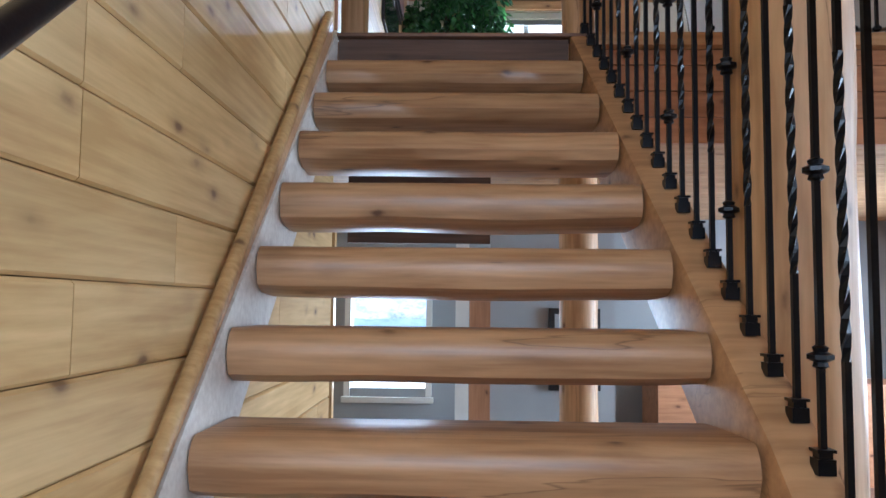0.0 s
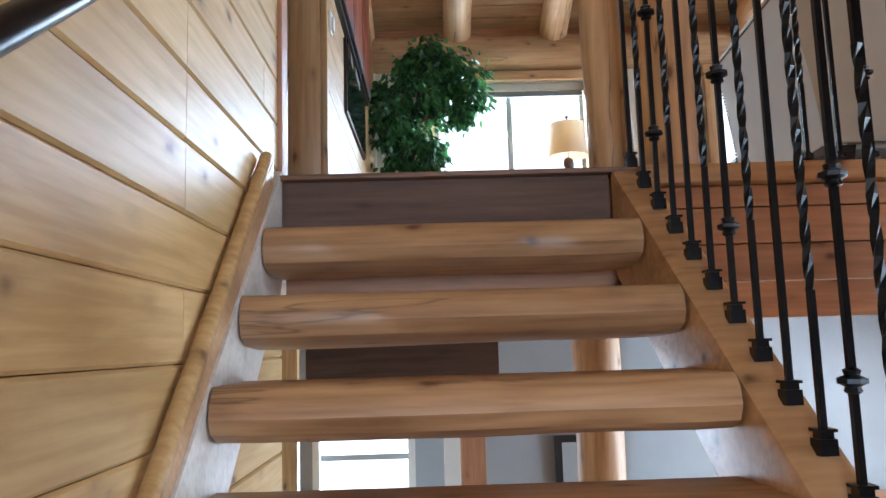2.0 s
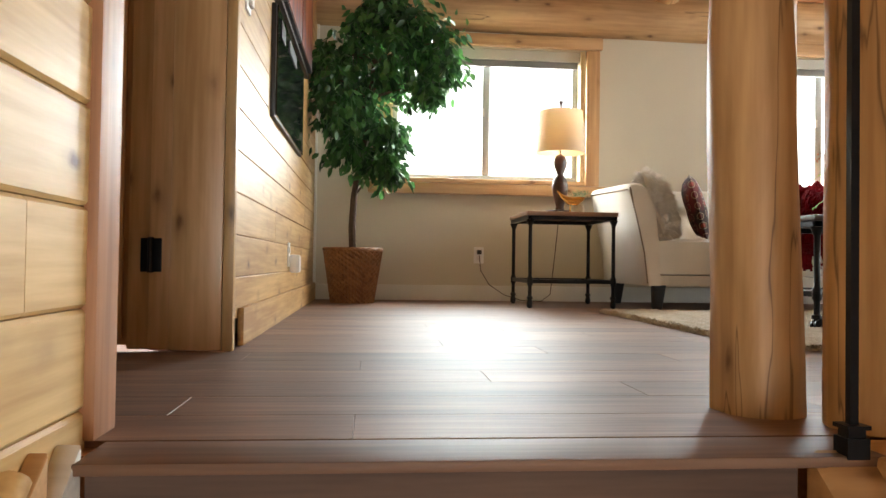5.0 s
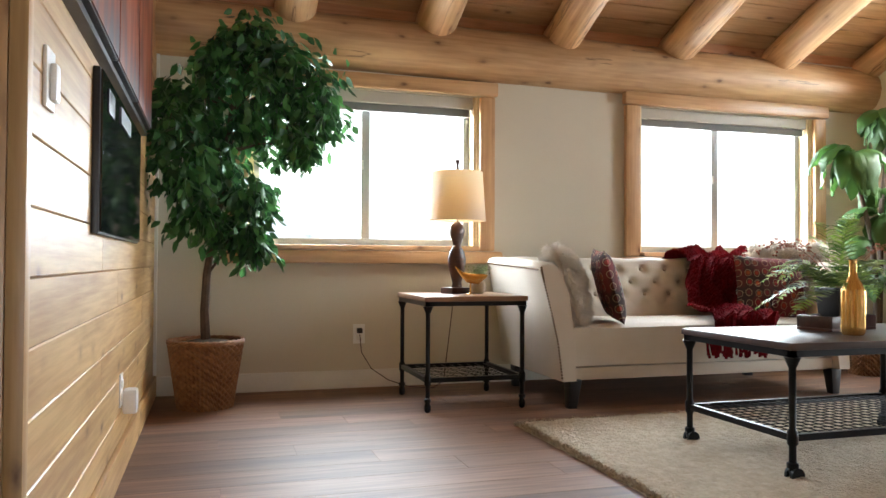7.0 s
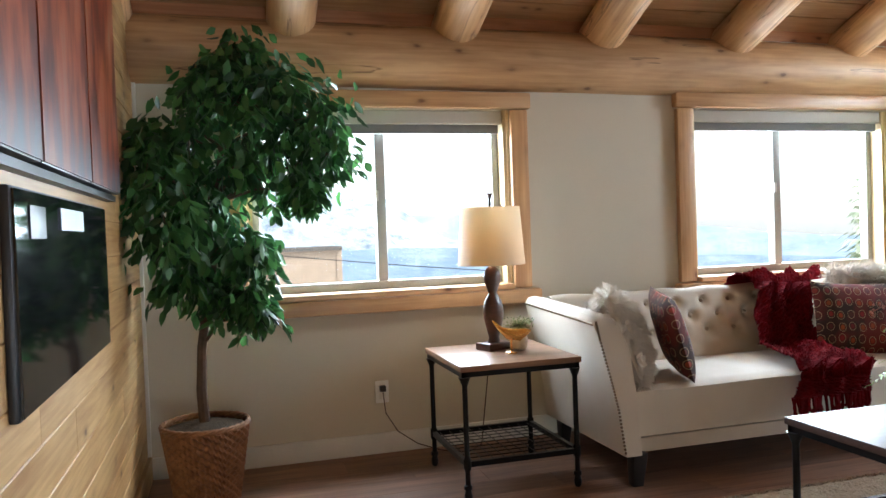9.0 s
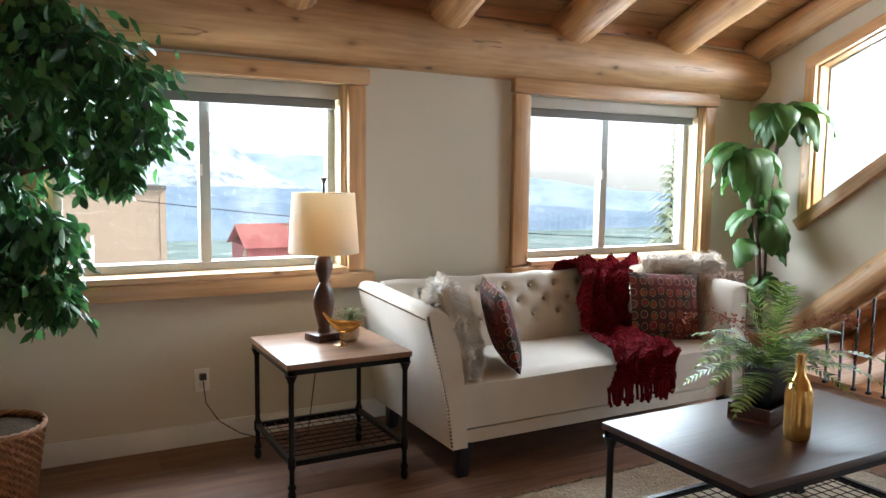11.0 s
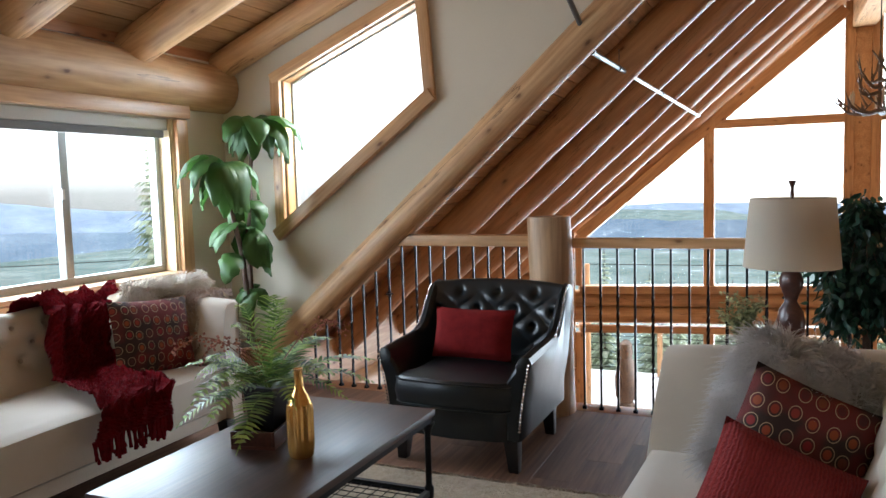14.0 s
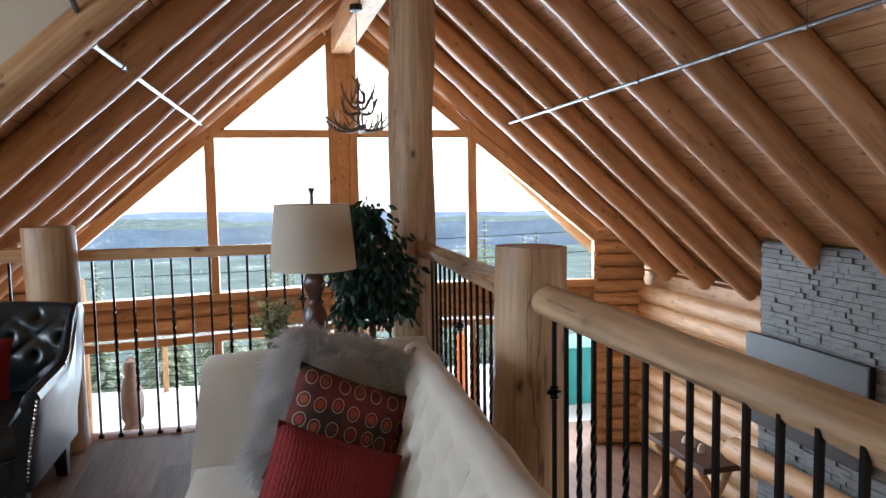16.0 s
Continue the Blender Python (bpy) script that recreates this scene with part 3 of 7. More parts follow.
# fascia on the two open edges
for i, (z0, z1) in enumerate(((-0.13, -0.065), (-0.245, -0.135), (-0.36, -0.25), (-0.475, -0.365))):
    slab("fascia_board", 0.58, EDGE_X + 0.06, EDGE_Y + 0.2, EDGE_Y + 0.235, z0, z1, CEDAR, label="reddish fascia board below the loft edge", kind="structure")
    slab("fascia_board", EDGE_X + 0.06, EDGE_X + 0.09, EDGE_Y + 0.2, SIDE_N, z0, z1, CEDAR, along="y", label="reddish fascia board below the loft edge", kind="structure")
slab("floor_cap", 0.58, EDGE_X + 0.12, EDGE_Y + 0.15, EDGE_Y + 0.28, -0.06, -0.001, TRIM, label="honey coloured nosing board along the loft edge", kind="structure", bevel=0.008)
slab("floor_cap", EDGE_X - 0.04, EDGE_X + 0.12, EDGE_Y + 0.28, SIDE_N, -0.06, -0.001, CEDAR, along="y", label="dark nosing board along the loft edge", kind="structure", bevel=0.008)

# west side: stair wall, recess with a door, loft wall
REC_S, REC_N = 3.46, 4.56
part_w = bmesh.new()
box(part_w, WALL_W - 0.26, WALL_W - 0.075, SOUTH - 0.2, REC_S, LOW, 4.6)
part("wall_stair", part_w, PAINT, smooth=False, kind="structure", label="stair wall behind varnished pine boards")
bm = bmesh.new()
box(bm, WALL_W - 0.26, WALL_W - 0.075, REC_N + 0.02, NORTH + 0.2, 0, 4.6)
box(bm, -1.75, WALL_W - 0.26, REC_N + 0.02, REC_N + 0.14, 2.05, 4.6)
box(bm, -1.75, -1.60, REC_N + 0.02, REC_N + 0.14, 0, 2.05)
box(bm, -1.90, -1.75, SOUTH - 0.2, REC_N + 0.14, LOW, 4.6)
part("wall_west", bm, PAINT, smooth=False, kind="structure", label="loft wall behind varnished pine boards")

# outer walls of the great room and the storey below
bm = bmesh.new()
box(bm, EDGE_X + 0.15, GABLE + 0.2, SIDE_N + 0.05, SIDE_N + 0.3, LOW, 0.12)
part("wall_side_north", bm, LOG, smooth=False, kind="structure", label="log side wall of the great room")
bm = bmesh.new()
box(bm, SX0 - 0.15, GABLE + 0.2, SOUTH - 0.3, SOUTH - 0.1, LOW, -0.05)
part("wall_south", bm, LOG, smooth=False, kind="structure", label="log side wall of the great room")
wall_with_holes("wall_lower_north", "y", NORTH, NORTH + 0.2, SX0 - 0.15, EDGE_X + 0.16, LOW, -0.28, [(-1.08, -0.32, -2.02, -1.0)], GREYWALL, label="pale grey wall of the storey below with a window")
bm = bmesh.new()
box(bm, -1.9, -1.75, REC_N, NORTH + 0.2, LOW, 0)
part("wall_lower_west", bm, PAINT, smooth=False, kind="structure")


# roofs: board decks over log rafters
def roof_deck(name, x0, x1, ya, za, yb, zb, t=0.12):
    bm = bmesh.new()
    prism_x(bm, [(ya, za), (yb, zb), (yb, zb + t), (ya, za + t)], x0, x1)
    return part(name, bm, DECK, smooth=False, kind="structure", label="pine board roof deck above the rafters")


roof_main_n = roof_deck("ceiling_north", EDGE_X + 0.1, PROW + 0.9, RIDGE_Y, RIDGE_Z + 0.02, SIDE_N + 0.5, roof_n(SIDE_N + 0.5) + 0.02)
roof_main_s = roof_deck("ceiling_south", SX0 - 0.2, PROW + 0.9, SOUTH - 0.6, roof_s(SOUTH - 0.6) + 0.02, RIDGE_Y, RIDGE_Z + 0.02)
roof_shed = roof_deck("ceiling_dormer", SX0 - 0.2, EDGE_X + 0.3, RIDGE_Y - 0.1, shed(RIDGE_Y - 0.1) + 0.02, NORTH + 0.6, shed(NORTH + 0.6) + 0.02)


def ceiling_boards(name, x0, x1, ya, za, yb, zb, step=0.14):
    """Tongue and groove boards laid along x on the underside of a deck; the pieces are joined."""
    bm = bmesh.new()
    d = Vector((0, yb - ya, zb - za)); n = int(d.length / step); d = d / n
    up = Vector((0, -d.z, d.y)).normalized() * 0.018
    if up.z > 0:
        up = -up
    for i in range(n):
        p = Vector((0, ya, za)) + d * (i + 0.03); q = Vector((0, ya, za)) + d * (i + 0.97)
        v = [(p.y, p.z), (q.y, q.z), (q.y + up.y, q.z + up.z), (p.y + up.y, p.z + up.z)]
        prism_x(bm, v, x0, x1)
    return part(name, bm, DECK, smooth=False, kind="structure", label="knotty pine ceiling boards between log rafters")


ceiling_boards("ceiling_boards_north", EDGE_X + 0.16, PROW + 0.9, RIDGE_Y, RIDGE_Z + 0.02, SIDE_N + 0.5, roof_n(SIDE_N + 0.5) + 0.02)
ceiling_boards("ceiling_boards_south", SX0, PROW + 0.9, SOUTH - 0.3, roof_s(SOUTH - 0.3) + 0.02, RIDGE_Y, RIDGE_Z + 0.02)
ceiling_boards("ceiling_boards_dormer", SX0, EDGE_X, RIDGE_Y, shed(RIDGE_Y) + 0.02, NORTH, shed(NORTH) + 0.02)
ceiling_boards("ceiling_boards_lower", SX0, EDGE_X, EDGE_Y + 0.3, -0.281, NORTH, -0.2811)

G_MAIN = "log rafters of the main roof"
R_LOG = 0.13
for i, x in enumerate((5.67, 6.80, 7.92, 9.05, 10.1, 11.2, 12.1)):
    log_between("log_rafter", (x, SIDE_N + 0.35, roof_n(SIDE_N + 0.35) - 0.15), (x, RIDGE_Y - 0.02, RIDGE_Z - 0.15), R_LOG, LOG_ROOF, seed=i, wobble=0.09,
                label="peeled log rafter with knots under the board roof", category="log rafter", group=G_MAIN)
for i in range(14):
    x = 12.2 - 0.97 * i
    log_between("log_rafter", (x, SOUTH - 0.15, roof_s(SOUTH - 0.15) - 0.14), (x, RIDGE_Y + 0.02, RIDGE_Z - 0.14), R_LOG, LOG_ROOF, seed=i + 1, wobble=0.09,
                label="peeled log rafter with knots under the board roof", category="log rafter", group=G_MAIN)
for i in range(7):
    x = 4.62 - 0.88 * i
    if i == 0:
        x = 4.56
    log_between("log_rafter", (x, NORTH - 0.02, shed(NORTH - 0.02) - 0.10), (x, RIDGE_Y, shed(RIDGE_Y) - 0.14), 0.125 if i else 0.10, LOG, r1=0.12, seed=i + 2,
                label="honey coloured log rafter above the log plate", category="log rafter", group="log rafters of the dormer")
log_between("wall_plate_log", (WALL_W - 0.05, NORTH + 0.02, 2.135), (EDGE_X + 0.02, NORTH + 0.02, 2.115), 0.175, LOG, seed=3, wobble=0.03,
            label="thick peeled log plate along the top of the window wall", category="log beam")
bm = bmesh.new()
box(bm, -4.95, 4.95, -0.14, 0.14, -0.2, 0.2)
part("ridge_beam", bm, LOG, bevel=0.03, m=Matrix.Translation((6.75, 2.92, 3.50)), label="squared ridge beam of pale peeled wood", category="beam")
log_between("log_post", (4.47, 3.30, 0.0), (4.47, 3.30, 3.9), 0.135, RAILLOG, r1=0.12, seed=2, wobble=0.14, label="tall crooked log post at the corner of the loft", category="log post")
log_between("log_post", (4.49, 5.235, 0.0), (4.49, 5.235, 1.18), 0.145, RAILLOG, r1=0.115, seed=1, wobble=0.14, label="short log newel post behind the black armchair", category="log post")
log_between("log_post", (2.68, 3.27, 0.0), (2.68, 3.24, 1.15), 0.125, RAILLOG, r1=0.125, seed=3, wobble=0.06, label="short log newel post behind the cream sofa", category="log post")
log_between("log_post", (0.582, 3.60, 0.0), (0.565, 3.60, 4.0), 0.078, LOG, r1=0.085, seed=0, wobble=0.17, label="crooked log post standing at the head of the stairs", category="log post")
log_between("log_post", (0.73, 3.46, 0.0), (0.73, 3.46, 3.9), 0.10, LOG, r1=0.10, seed=1, wobble=0.06, label="thick log post rising beside the loft edge", category="log post")
log_between("log_post", (0.845, 1.96, LOW), (0.85, 1.96, 3.2), 0.15, LOG, r1=0.13, seed=2, wobble=0.05, label="thick cracked log post standing beside the stairs", category="log post")

# great room side walls in round logs
for i in range(14):
    z = LOW + 0.13 + 0.25 * i
    if z < -0.3:
        log_between("log", (EDGE_X + 0.2, SIDE_N, z), (GABLE + 0.1, SIDE_N, z), 0.135, LOG, seed=i, wobble=0.02, parent=bpy.data.objects["wall_side_north"], seg=12)
        log_between("log", (SX0, SOUTH, z), (GABLE + 0.1, SOUTH, z), 0.135, LOG, seed=i + 1, wobble=0.02, parent=bpy.data.objects["wall_south"], seg=12)

# gable: a shallow prow with big windows
CX = PROW


def gx(y):
    """Where the glass wall stands at y: it comes forward towards the middle."""
    return CX - (CX - GABLE) * abs(y - 2.92) / 3.9


def gable_bar(y0, z0, y1, z1, w, name="mullion", d=0.14, parent=None, label=""):
    p, q = Vector((gx(y0), y0, z0)), Vector((gx(y1), y1, z1))
    L = (q - p).length
    bm = bmesh.new()
    box(bm, -0.0, L, -d / 2, d / 2, -w / 2, w / 2)
    x = (q - p).normalized()
    out = Vector((1, 0, 0)) - x * x.x
    out.normalize()
    m = Matrix((x, out, x.cross(out))).transposed().to_4x4()
    return part(name, bm, TRIM, parent, label, bevel=0.008, m=Matrix.Translation(p) @ m)


gable = thing("wall_gable", "prow shaped glass gable framed in honey coloured wood", "", kind="structure")
SILL, MID, TOPL = -0.13, 2.0, -0.82


def gtop(y):
    return (roof_n(y) if y > 2.92 else roof_s(y)) - 0.36


for s in (1, -1):
    ya, yb, yc, yd = 2.92 + s * 0.22, 2.92 + s * 1.83, 2.92 + s * 1.97, 2.92 + s * (3.66 if s > 0 else 3.79)
    gable_bar(ya, gtop(ya) - 0.10, yd, gtop(yd) - 0.02, 0.16, "raking_trim", parent=gable)
    gable_bar(ya, 2.13, yb, 2.11, 0.12, "transom", parent=gable)
    gable_bar(yb + s * 0.07, SILL, yb + s * 0.07, gtop(yb), 0.14, "mullion", parent=gable)
    gable_bar(ya - s * 0.06, LOW, ya - s * 0.06, gtop(ya), 0.12, "mullion", parent=gable)
    gable_bar(ya, SILL - 0.05, yd, SILL - 0.06, 0.11, "window_sill", d=0.2, parent=gable)
    gable_bar(ya, TOPL + 0.05, yd, TOPL + 0.05, 0.10, "window_head", parent=gable)
    gable_bar(yd, SILL, yd, gtop(yd), 0.10, "mullion", parent=gable)
    gable_bar(yd, LOW, yd, TOPL, 0.12, "mullion", parent=gable)
    gable_bar(yb + s * 0.07, LOW, yb + s * 0.07, TOPL, 0.14, "mullion", parent=gable)
    for z in (TOPL + 0.24, TOPL + 0.48):
        p, q = (gx(ya) + 0.05, ya, z), (gx(yd) + 0.05, yd + s * 0.4, z)
        log_between("log", p, q, 0.125, LOG, gable, seed=int(z * 10), wobble=0.02, seg=12)
    for z in [LOW + 0.1 + 0.2 * i for i in range(17)]:
        hi = 3.66 + 0.07
        log_between("log", (gx(2.92 + s * hi) - 0.0, 2.92 + s * hi, z), (gx(2.92 + s * 4.5), 2.92 + s * 4.5, z), 0.105, LOG, gable, seed=int(z * 7), wobble=0.02, seg=12)
    # panes
    for pts in ([(ya, 2.19), (yb, 2.17), (yb, gtop(yb)), (ya, gtop(ya))], [(ya, SILL), (yb, SILL), (yb, 2.06), (ya, 2.06)],
                [(yc, SILL), (yd, SILL), (yd, gtop(yd)), (yc, gtop(yc))], [(ya, LOW + 0.1), (yb, LOW + 0.1), (yb, TOPL), (ya, TOPL)],
                [(yc, LOW + 0.1), (yd, LOW + 0.1), (yd, TOPL), (yc, TOPL)]):
        bm = bmesh.new()
        a = [bm.verts.new((gx(y) + 0.01, y, z)) for y, z in pts]
        b2 = [bm.verts.new((gx(y) + 0.018, y, z)) for y, z in pts]
        bm.faces.new(a); bm.faces.new(list(reversed(b2)))
        for i in range(4):
            bm.faces.new((a[i], b2[i], b2[(i + 1) % 4], a[(i + 1) % 4]))
        pane = part("pane", bm, GLASS, gable, smooth=False)
        pane.visible_shadow = False
bm = bmesh.new()
box(bm, -0.08, 0.08, -0.16, 0.16, 0, 4.6)
part("centre_post", bm, TRIM, gable, bevel=0.01, m=Matrix.Translation((CX + 0.02, 2.92, -0.9)), label="wide central post of planed wood")
bm = bmesh.new()
box(bm, -0.08, 0.08, -0.16, 0.16, 0, 1.9)
part("centre_post", bm, TRIM, gable, bevel=0.01, m=Matrix.Translation((CX + 0.02, 2.92, LOW)), label="wide central post of planed wood")


# small makers
def beads(name, pts, r, material, parent, label=""):
    """A row of small domed nails, one joined trim."""
    bm = bmesh.new()
    for p in pts:
        bmesh.ops.create_icosphere(bm, subdivisions=1, radius=r, matrix=Matrix.Translation(p))
    return part(name, bm, material, parent, label)


def surface(bm, fn, nu, nv, closed=False):
    g = [[bm.verts.new(fn(i / nu, j / nv)) for j in range(nv + 1)] for i in range(nu + 1)]
    for i in range(nu):
        for j in range(nv):
            bm.faces.new((g[i][j], g[i + 1][j], g[i + 1][j + 1], g[i][j + 1]))
    return g


def cushion_mesh(name, w, h, t, material, n=14, sag=0.0):
    bm = bmesh.new()
    top, bot = {}, {}
    for i in range(n + 1):
        for j in range(n + 1):
            u, v = 2 * i / n - 1, 2 * j / n - 1
            fu, fv = 1 - abs(u) ** 3, 1 - abs(v) ** 3
            d = t / 2 * math.sqrt(max(0, fu * fv)) * (1 + 0.10 * noise.noise(Vector((u * 2, v * 2, w * 9))))
            x = u * w / 2 * (1 - 0.05 * (1 - v * v) ** 1)
            y = v * h / 2 * (1 - 0.05 * (1 - u * u) ** 1) - sag * (1 - u * u)
            top[i, j] = bm.verts.new((x, y, d + 0.002))
            edge = i in (0, n) or j in (0, n)
            bot[i, j] = top[i, j] if edge else bm.verts.new((x, y, -d - 0.002))
    for i in range(n):
        for j in range(n):
            bm.faces.new((top[i, j], top[i + 1, j], top[i + 1, j + 1], top[i, j + 1]))
            f = (bot[i, j], bot[i, j + 1], bot[i + 1, j + 1], bot[i + 1, j])
            if len(set(f)) > 2:
                try:
                    bm.faces.new(f)
                except ValueError:
                    pass
    return mesh_of(name, bm, material)


def strands(name, base, count, length, material, parent, seed=1, thick=0.0034, droop=0.45, clump=1.5):
    """Long soft hairs over a mesh, as thin bent strips."""
    rnd = random.Random(seed)
    polys = [(p.center.copy(), p.normal.copy(), p.area) for p in base.polygons]
    weights = [p[2] for p in polys]
    verts, faces = [], []
    for c, nrm, area in rnd.choices(polys, weights, k=count):
        s = math.sqrt(area) * 0.6
        p = c + Vector((rnd.uniform(-s, s), rnd.uniform(-s, s), rnd.uniform(-s, s) * 0.3))
        cl = noise.noise_vector(p * 17.0) * clump
        d = (nrm + cl + Vector((rnd.gauss(0, 0.28), rnd.gauss(0, 0.28), rnd.gauss(0, 0.28)))).normalized()
        side = d.cross(Vector((rnd.random(), rnd.random(), rnd.random()))).normalized() * thick
        L = length * rnd.uniform(0.5, 1.2)
        bend = (Vector((rnd.uniform(-0.5, 0.5), -0.8, rnd.uniform(-0.5, 0.5))) + cl * 0.4) * L * droop
        k = len(verts)
        for t in (0, 0.4, 0.8):
            q = p + d * L * t + bend * t * t
            verts += [q - side * (1 - t * 0.7), q + side * (1 - t * 0.7)]
        verts.append(p + d * L + bend)
        faces += [(k, k + 1, k + 3, k + 2), (k + 2, k + 3, k + 5, k + 4), (k + 4, k + 5, k + 6)]
    return hang(name, quads_mesh(name, verts, faces, material), parent)


BOARD_MESHES = {}


def board(name, length, height, thick, material, m, parent, bevel=0.0028):
    key = (round(length, 3), round(height, 3), thick, material.name)
    if key not in BOARD_MESHES:
        bm = bmesh.new()
        hl, hh = length / 2, height / 2
        prof = [(-hh, 0), (-hh, thick - bevel), (-hh + bevel, thick), (hh - bevel, thick), (hh, thick - bevel), (hh, 0)]
        a = [bm.verts.new((-hl, t, z)) for z, t in prof]
        b2 = [bm.verts.new((hl, t, z)) for z, t in prof]
        for i in range(5):
            bm.faces.new((a[i], a[i + 1], b2[i + 1], b2[i]))
        bm.faces.new(a); bm.faces.new(list(reversed(b2)))
        BOARD_MESHES[key] = mesh_of(name, bm, material, smooth=False)
    return hang(name, BOARD_MESHES[key], parent, m)


# trim of the windows
def window_unit(name, u0, u1, z0, z1, mull, x_right):
    w = thing(name, "sliding window with cream vinyl sashes in thick peeled pine trim", "", kind="structure")
    y = NORTH
    for a, b in ((u0 - 0.125, u0 - 0.012), (u1 + 0.012, u1 + 0.118)):
        slab("casing", a, b, y - 0.045, y, z0 - 0.012, z1 + 0.002, TRIM, w, bevel=0.018, along="z")
    for a, b in ((u0, u0 + 0.02), (u1 - 0.02, u1)):
        slab("jamb", a, b, y, y + 0.13, z0 + 0.02, z1, PALE, w, along="z")
    slab("head_casing", u0 - 0.14, u1 + 0.135, y - 0.06, y, z1 + 0.003, z1 + 0.095, TRIM, w, bevel=0.02)
    slab("window_sill", u0 - 0.155, u1 + 0.16, y - 0.085, y, z0 - 0.095, z0 - 0.014, TRIM, w, bevel=0.022)
    slab("stool", u0, u1, y - 0.07, y + 0.13, z0 - 0.012, z0 + 0.018, TRIM, w, bevel=0.004)
    slab("blind_cassette", u0 + 0.02, u1 - 0.02, y + 0.01, y + 0.075, z1 - 0.075, z1 - 0.001, BLIND, w, "cream roller blind cassette", bevel=0.008)
    slab("blind", u0 + 0.035, u1 - 0.035, y + 0.03, y + 0.055, z1 - 0.125, z1 - 0.076, BLINDGREY, w, "rolled up pleated blind", bevel=0.004)
    slab("jamb_edge", u0 - 0.011, u0, y - 0.01, y, z0 + 0.02, z1, PALE, w, along="z"); slab("jamb_edge", u1, u1 + 0.011, y - 0.01, y, z0 + 0.02, z1, PALE, w, along="z")
    fr = thing("window_frame", "", "")
    fr.parent = w
    zb, zt = z0 + 0.018, z1
    for a, b, c, d in ((u0 + 0.02, u1 - 0.02, zb, zb + 0.045), (u0 + 0.02, u1 - 0.02, zt - 0.04, zt), (u0 + 0.02, u0 + 0.06, zb + 0.045, zt - 0.04), (u1 - 0.06, u1 - 0.02, zb + 0.045, zt - 0.04),
                       (mull - 0.025, mull + 0.03, zb + 0.045, zt - 0.04)):
        slab("rail", a, b, y + 0.09, y + 0.15, c, d, VINYL, fr, bevel=0.005)
    for a, b, yy in ((u0 + 0.06, mull - 0.02, y + 0.128), (mull + 0.02, u1 - 0.06, y + 0.108)):
        p = slab("pane", a, b, yy, yy + 0.006, zb + 0.045, zt - 0.04, GLASS, w)
        p.visible_shadow = False
    slab("latch", mull - 0.03, mull - 0.012, y + 0.075, y + 0.09, 1.36, 1.42, WHITE, w, bevel=0.004)
    return w


window_unit("window_1", *W1, 0.68, 0)
window_unit("window_2", *W2, 3.285, 0)

w3 = thing("window_3", "slanted five sided fixed window in peeled pine trim", "", kind="structure")


def bar_in_plane(parent, p, q, w, x0, x1, name="casing", material=None, over=0.0):
    p, q = Vector((0, *p)), Vector((0, *q))
    d = (q - p).normalized()
    p, q = p - d * over, q + d * over
    n3 = Vector((1, 0, 0)).cross(d)
    bm = bmesh.new()
    box(bm, 0, (q - p).length, x0, x1, -w / 2, w / 2)
    m = Matrix((d, Vector((1, 0, 0)), d.cross(Vector((1, 0, 0))))).transposed().to_4x4()
    return part(name, bm, material or TRIM, parent, bevel=0.012, m=Matrix.Translation(p) @ m)


bar_in_plane(w3, (7.205, 1.11), (7.205, 2.17), 0.08, EDGE_X - 0.04, EDGE_X - 0.001)
bar_in_plane(w3, (7.24, 2.15), (6.06, 2.63), 0.08, EDGE_X - 0.042, EDGE_X - 0.001)
bar_in_plane(w3, (6.065, 2.60), (6.02, 1.93), 0.08, EDGE_X - 0.04, EDGE_X - 0.001)
bar_in_plane(w3, (6.00, 1.965), (7.24, 1.055), 0.09, EDGE_X - 0.06, EDGE_X - 0.001)
for a, b in zip(OPEN, OPEN[1:] + OPEN[:1]):
    bar_in_plane(w3, a, b, 0.018, EDGE_X + 0.001, EDGE_X + 0.12, "jamb", PINE)
for a, b in zip(OPEN, OPEN[1:] + OPEN[:1]):
    bar_in_plane(w3, a, b, 0.045, EDGE_X + 0.09, EDGE_X + 0.13, "window_frame", VINYL)
bm = bmesh.new()
prism_x(bm, OPEN, EDGE_X + 0.10, EDGE_X + 0.106)
p = part("pane", bm, GLASS, w3, smooth=False)
p.visible_shadow = False

slab("baseboard", WALL_W + 0.02, EDGE_X - 0.1, NORTH - 0.018, NORTH, 0.0, 0.11, WHITE, label="white baseboard under the windows", kind="structure", bevel=0.004)
slab("baseboard", WALL_W, WALL_W + 0.02, REC_N + 0.1, NORTH - 0.02, 0.0, 0.12, PINE, along="y", label="honey pine baseboard under the boards", kind="structure", bevel=0.006)
slab("corner_bead", WALL_W, WALL_W + 0.018, NORTH - 0.018, NORTH, 0.11, 2.1, WHITE, along="z", label="cream corner trim beside the pine boards", kind="structure", bevel=0.003)

# outlets and switch
def outlet(m, label):
    o = thing("wall_outlet", label, "electrical outlet", m)
    bm = bmesh.new(); box(bm, -0.037, 0.037, 0, 0.006, -0.06, 0.06)
    part("cover_plate", bm, PLASTIC, o, bevel=0.003)
    for z in (-0.022, 0.022):
        bm = bmesh.new(); box(bm, -0.017, 0.017, 0.006, 0.010, z - 0.015, z + 0.015)
        part("socket", bm, WHITE, o, bevel=0.003)
    return o


o1 = outlet(Matrix.Translation((0.63, NORTH, 0.33)) @ pose(0, 0, 0, 0, 0, 180), "white wall outlet with a dark plug below the window")
bm = bmesh.new(); box(bm, -0.016, 0.016, 0.0, 0.03, -0.016, 0.016)
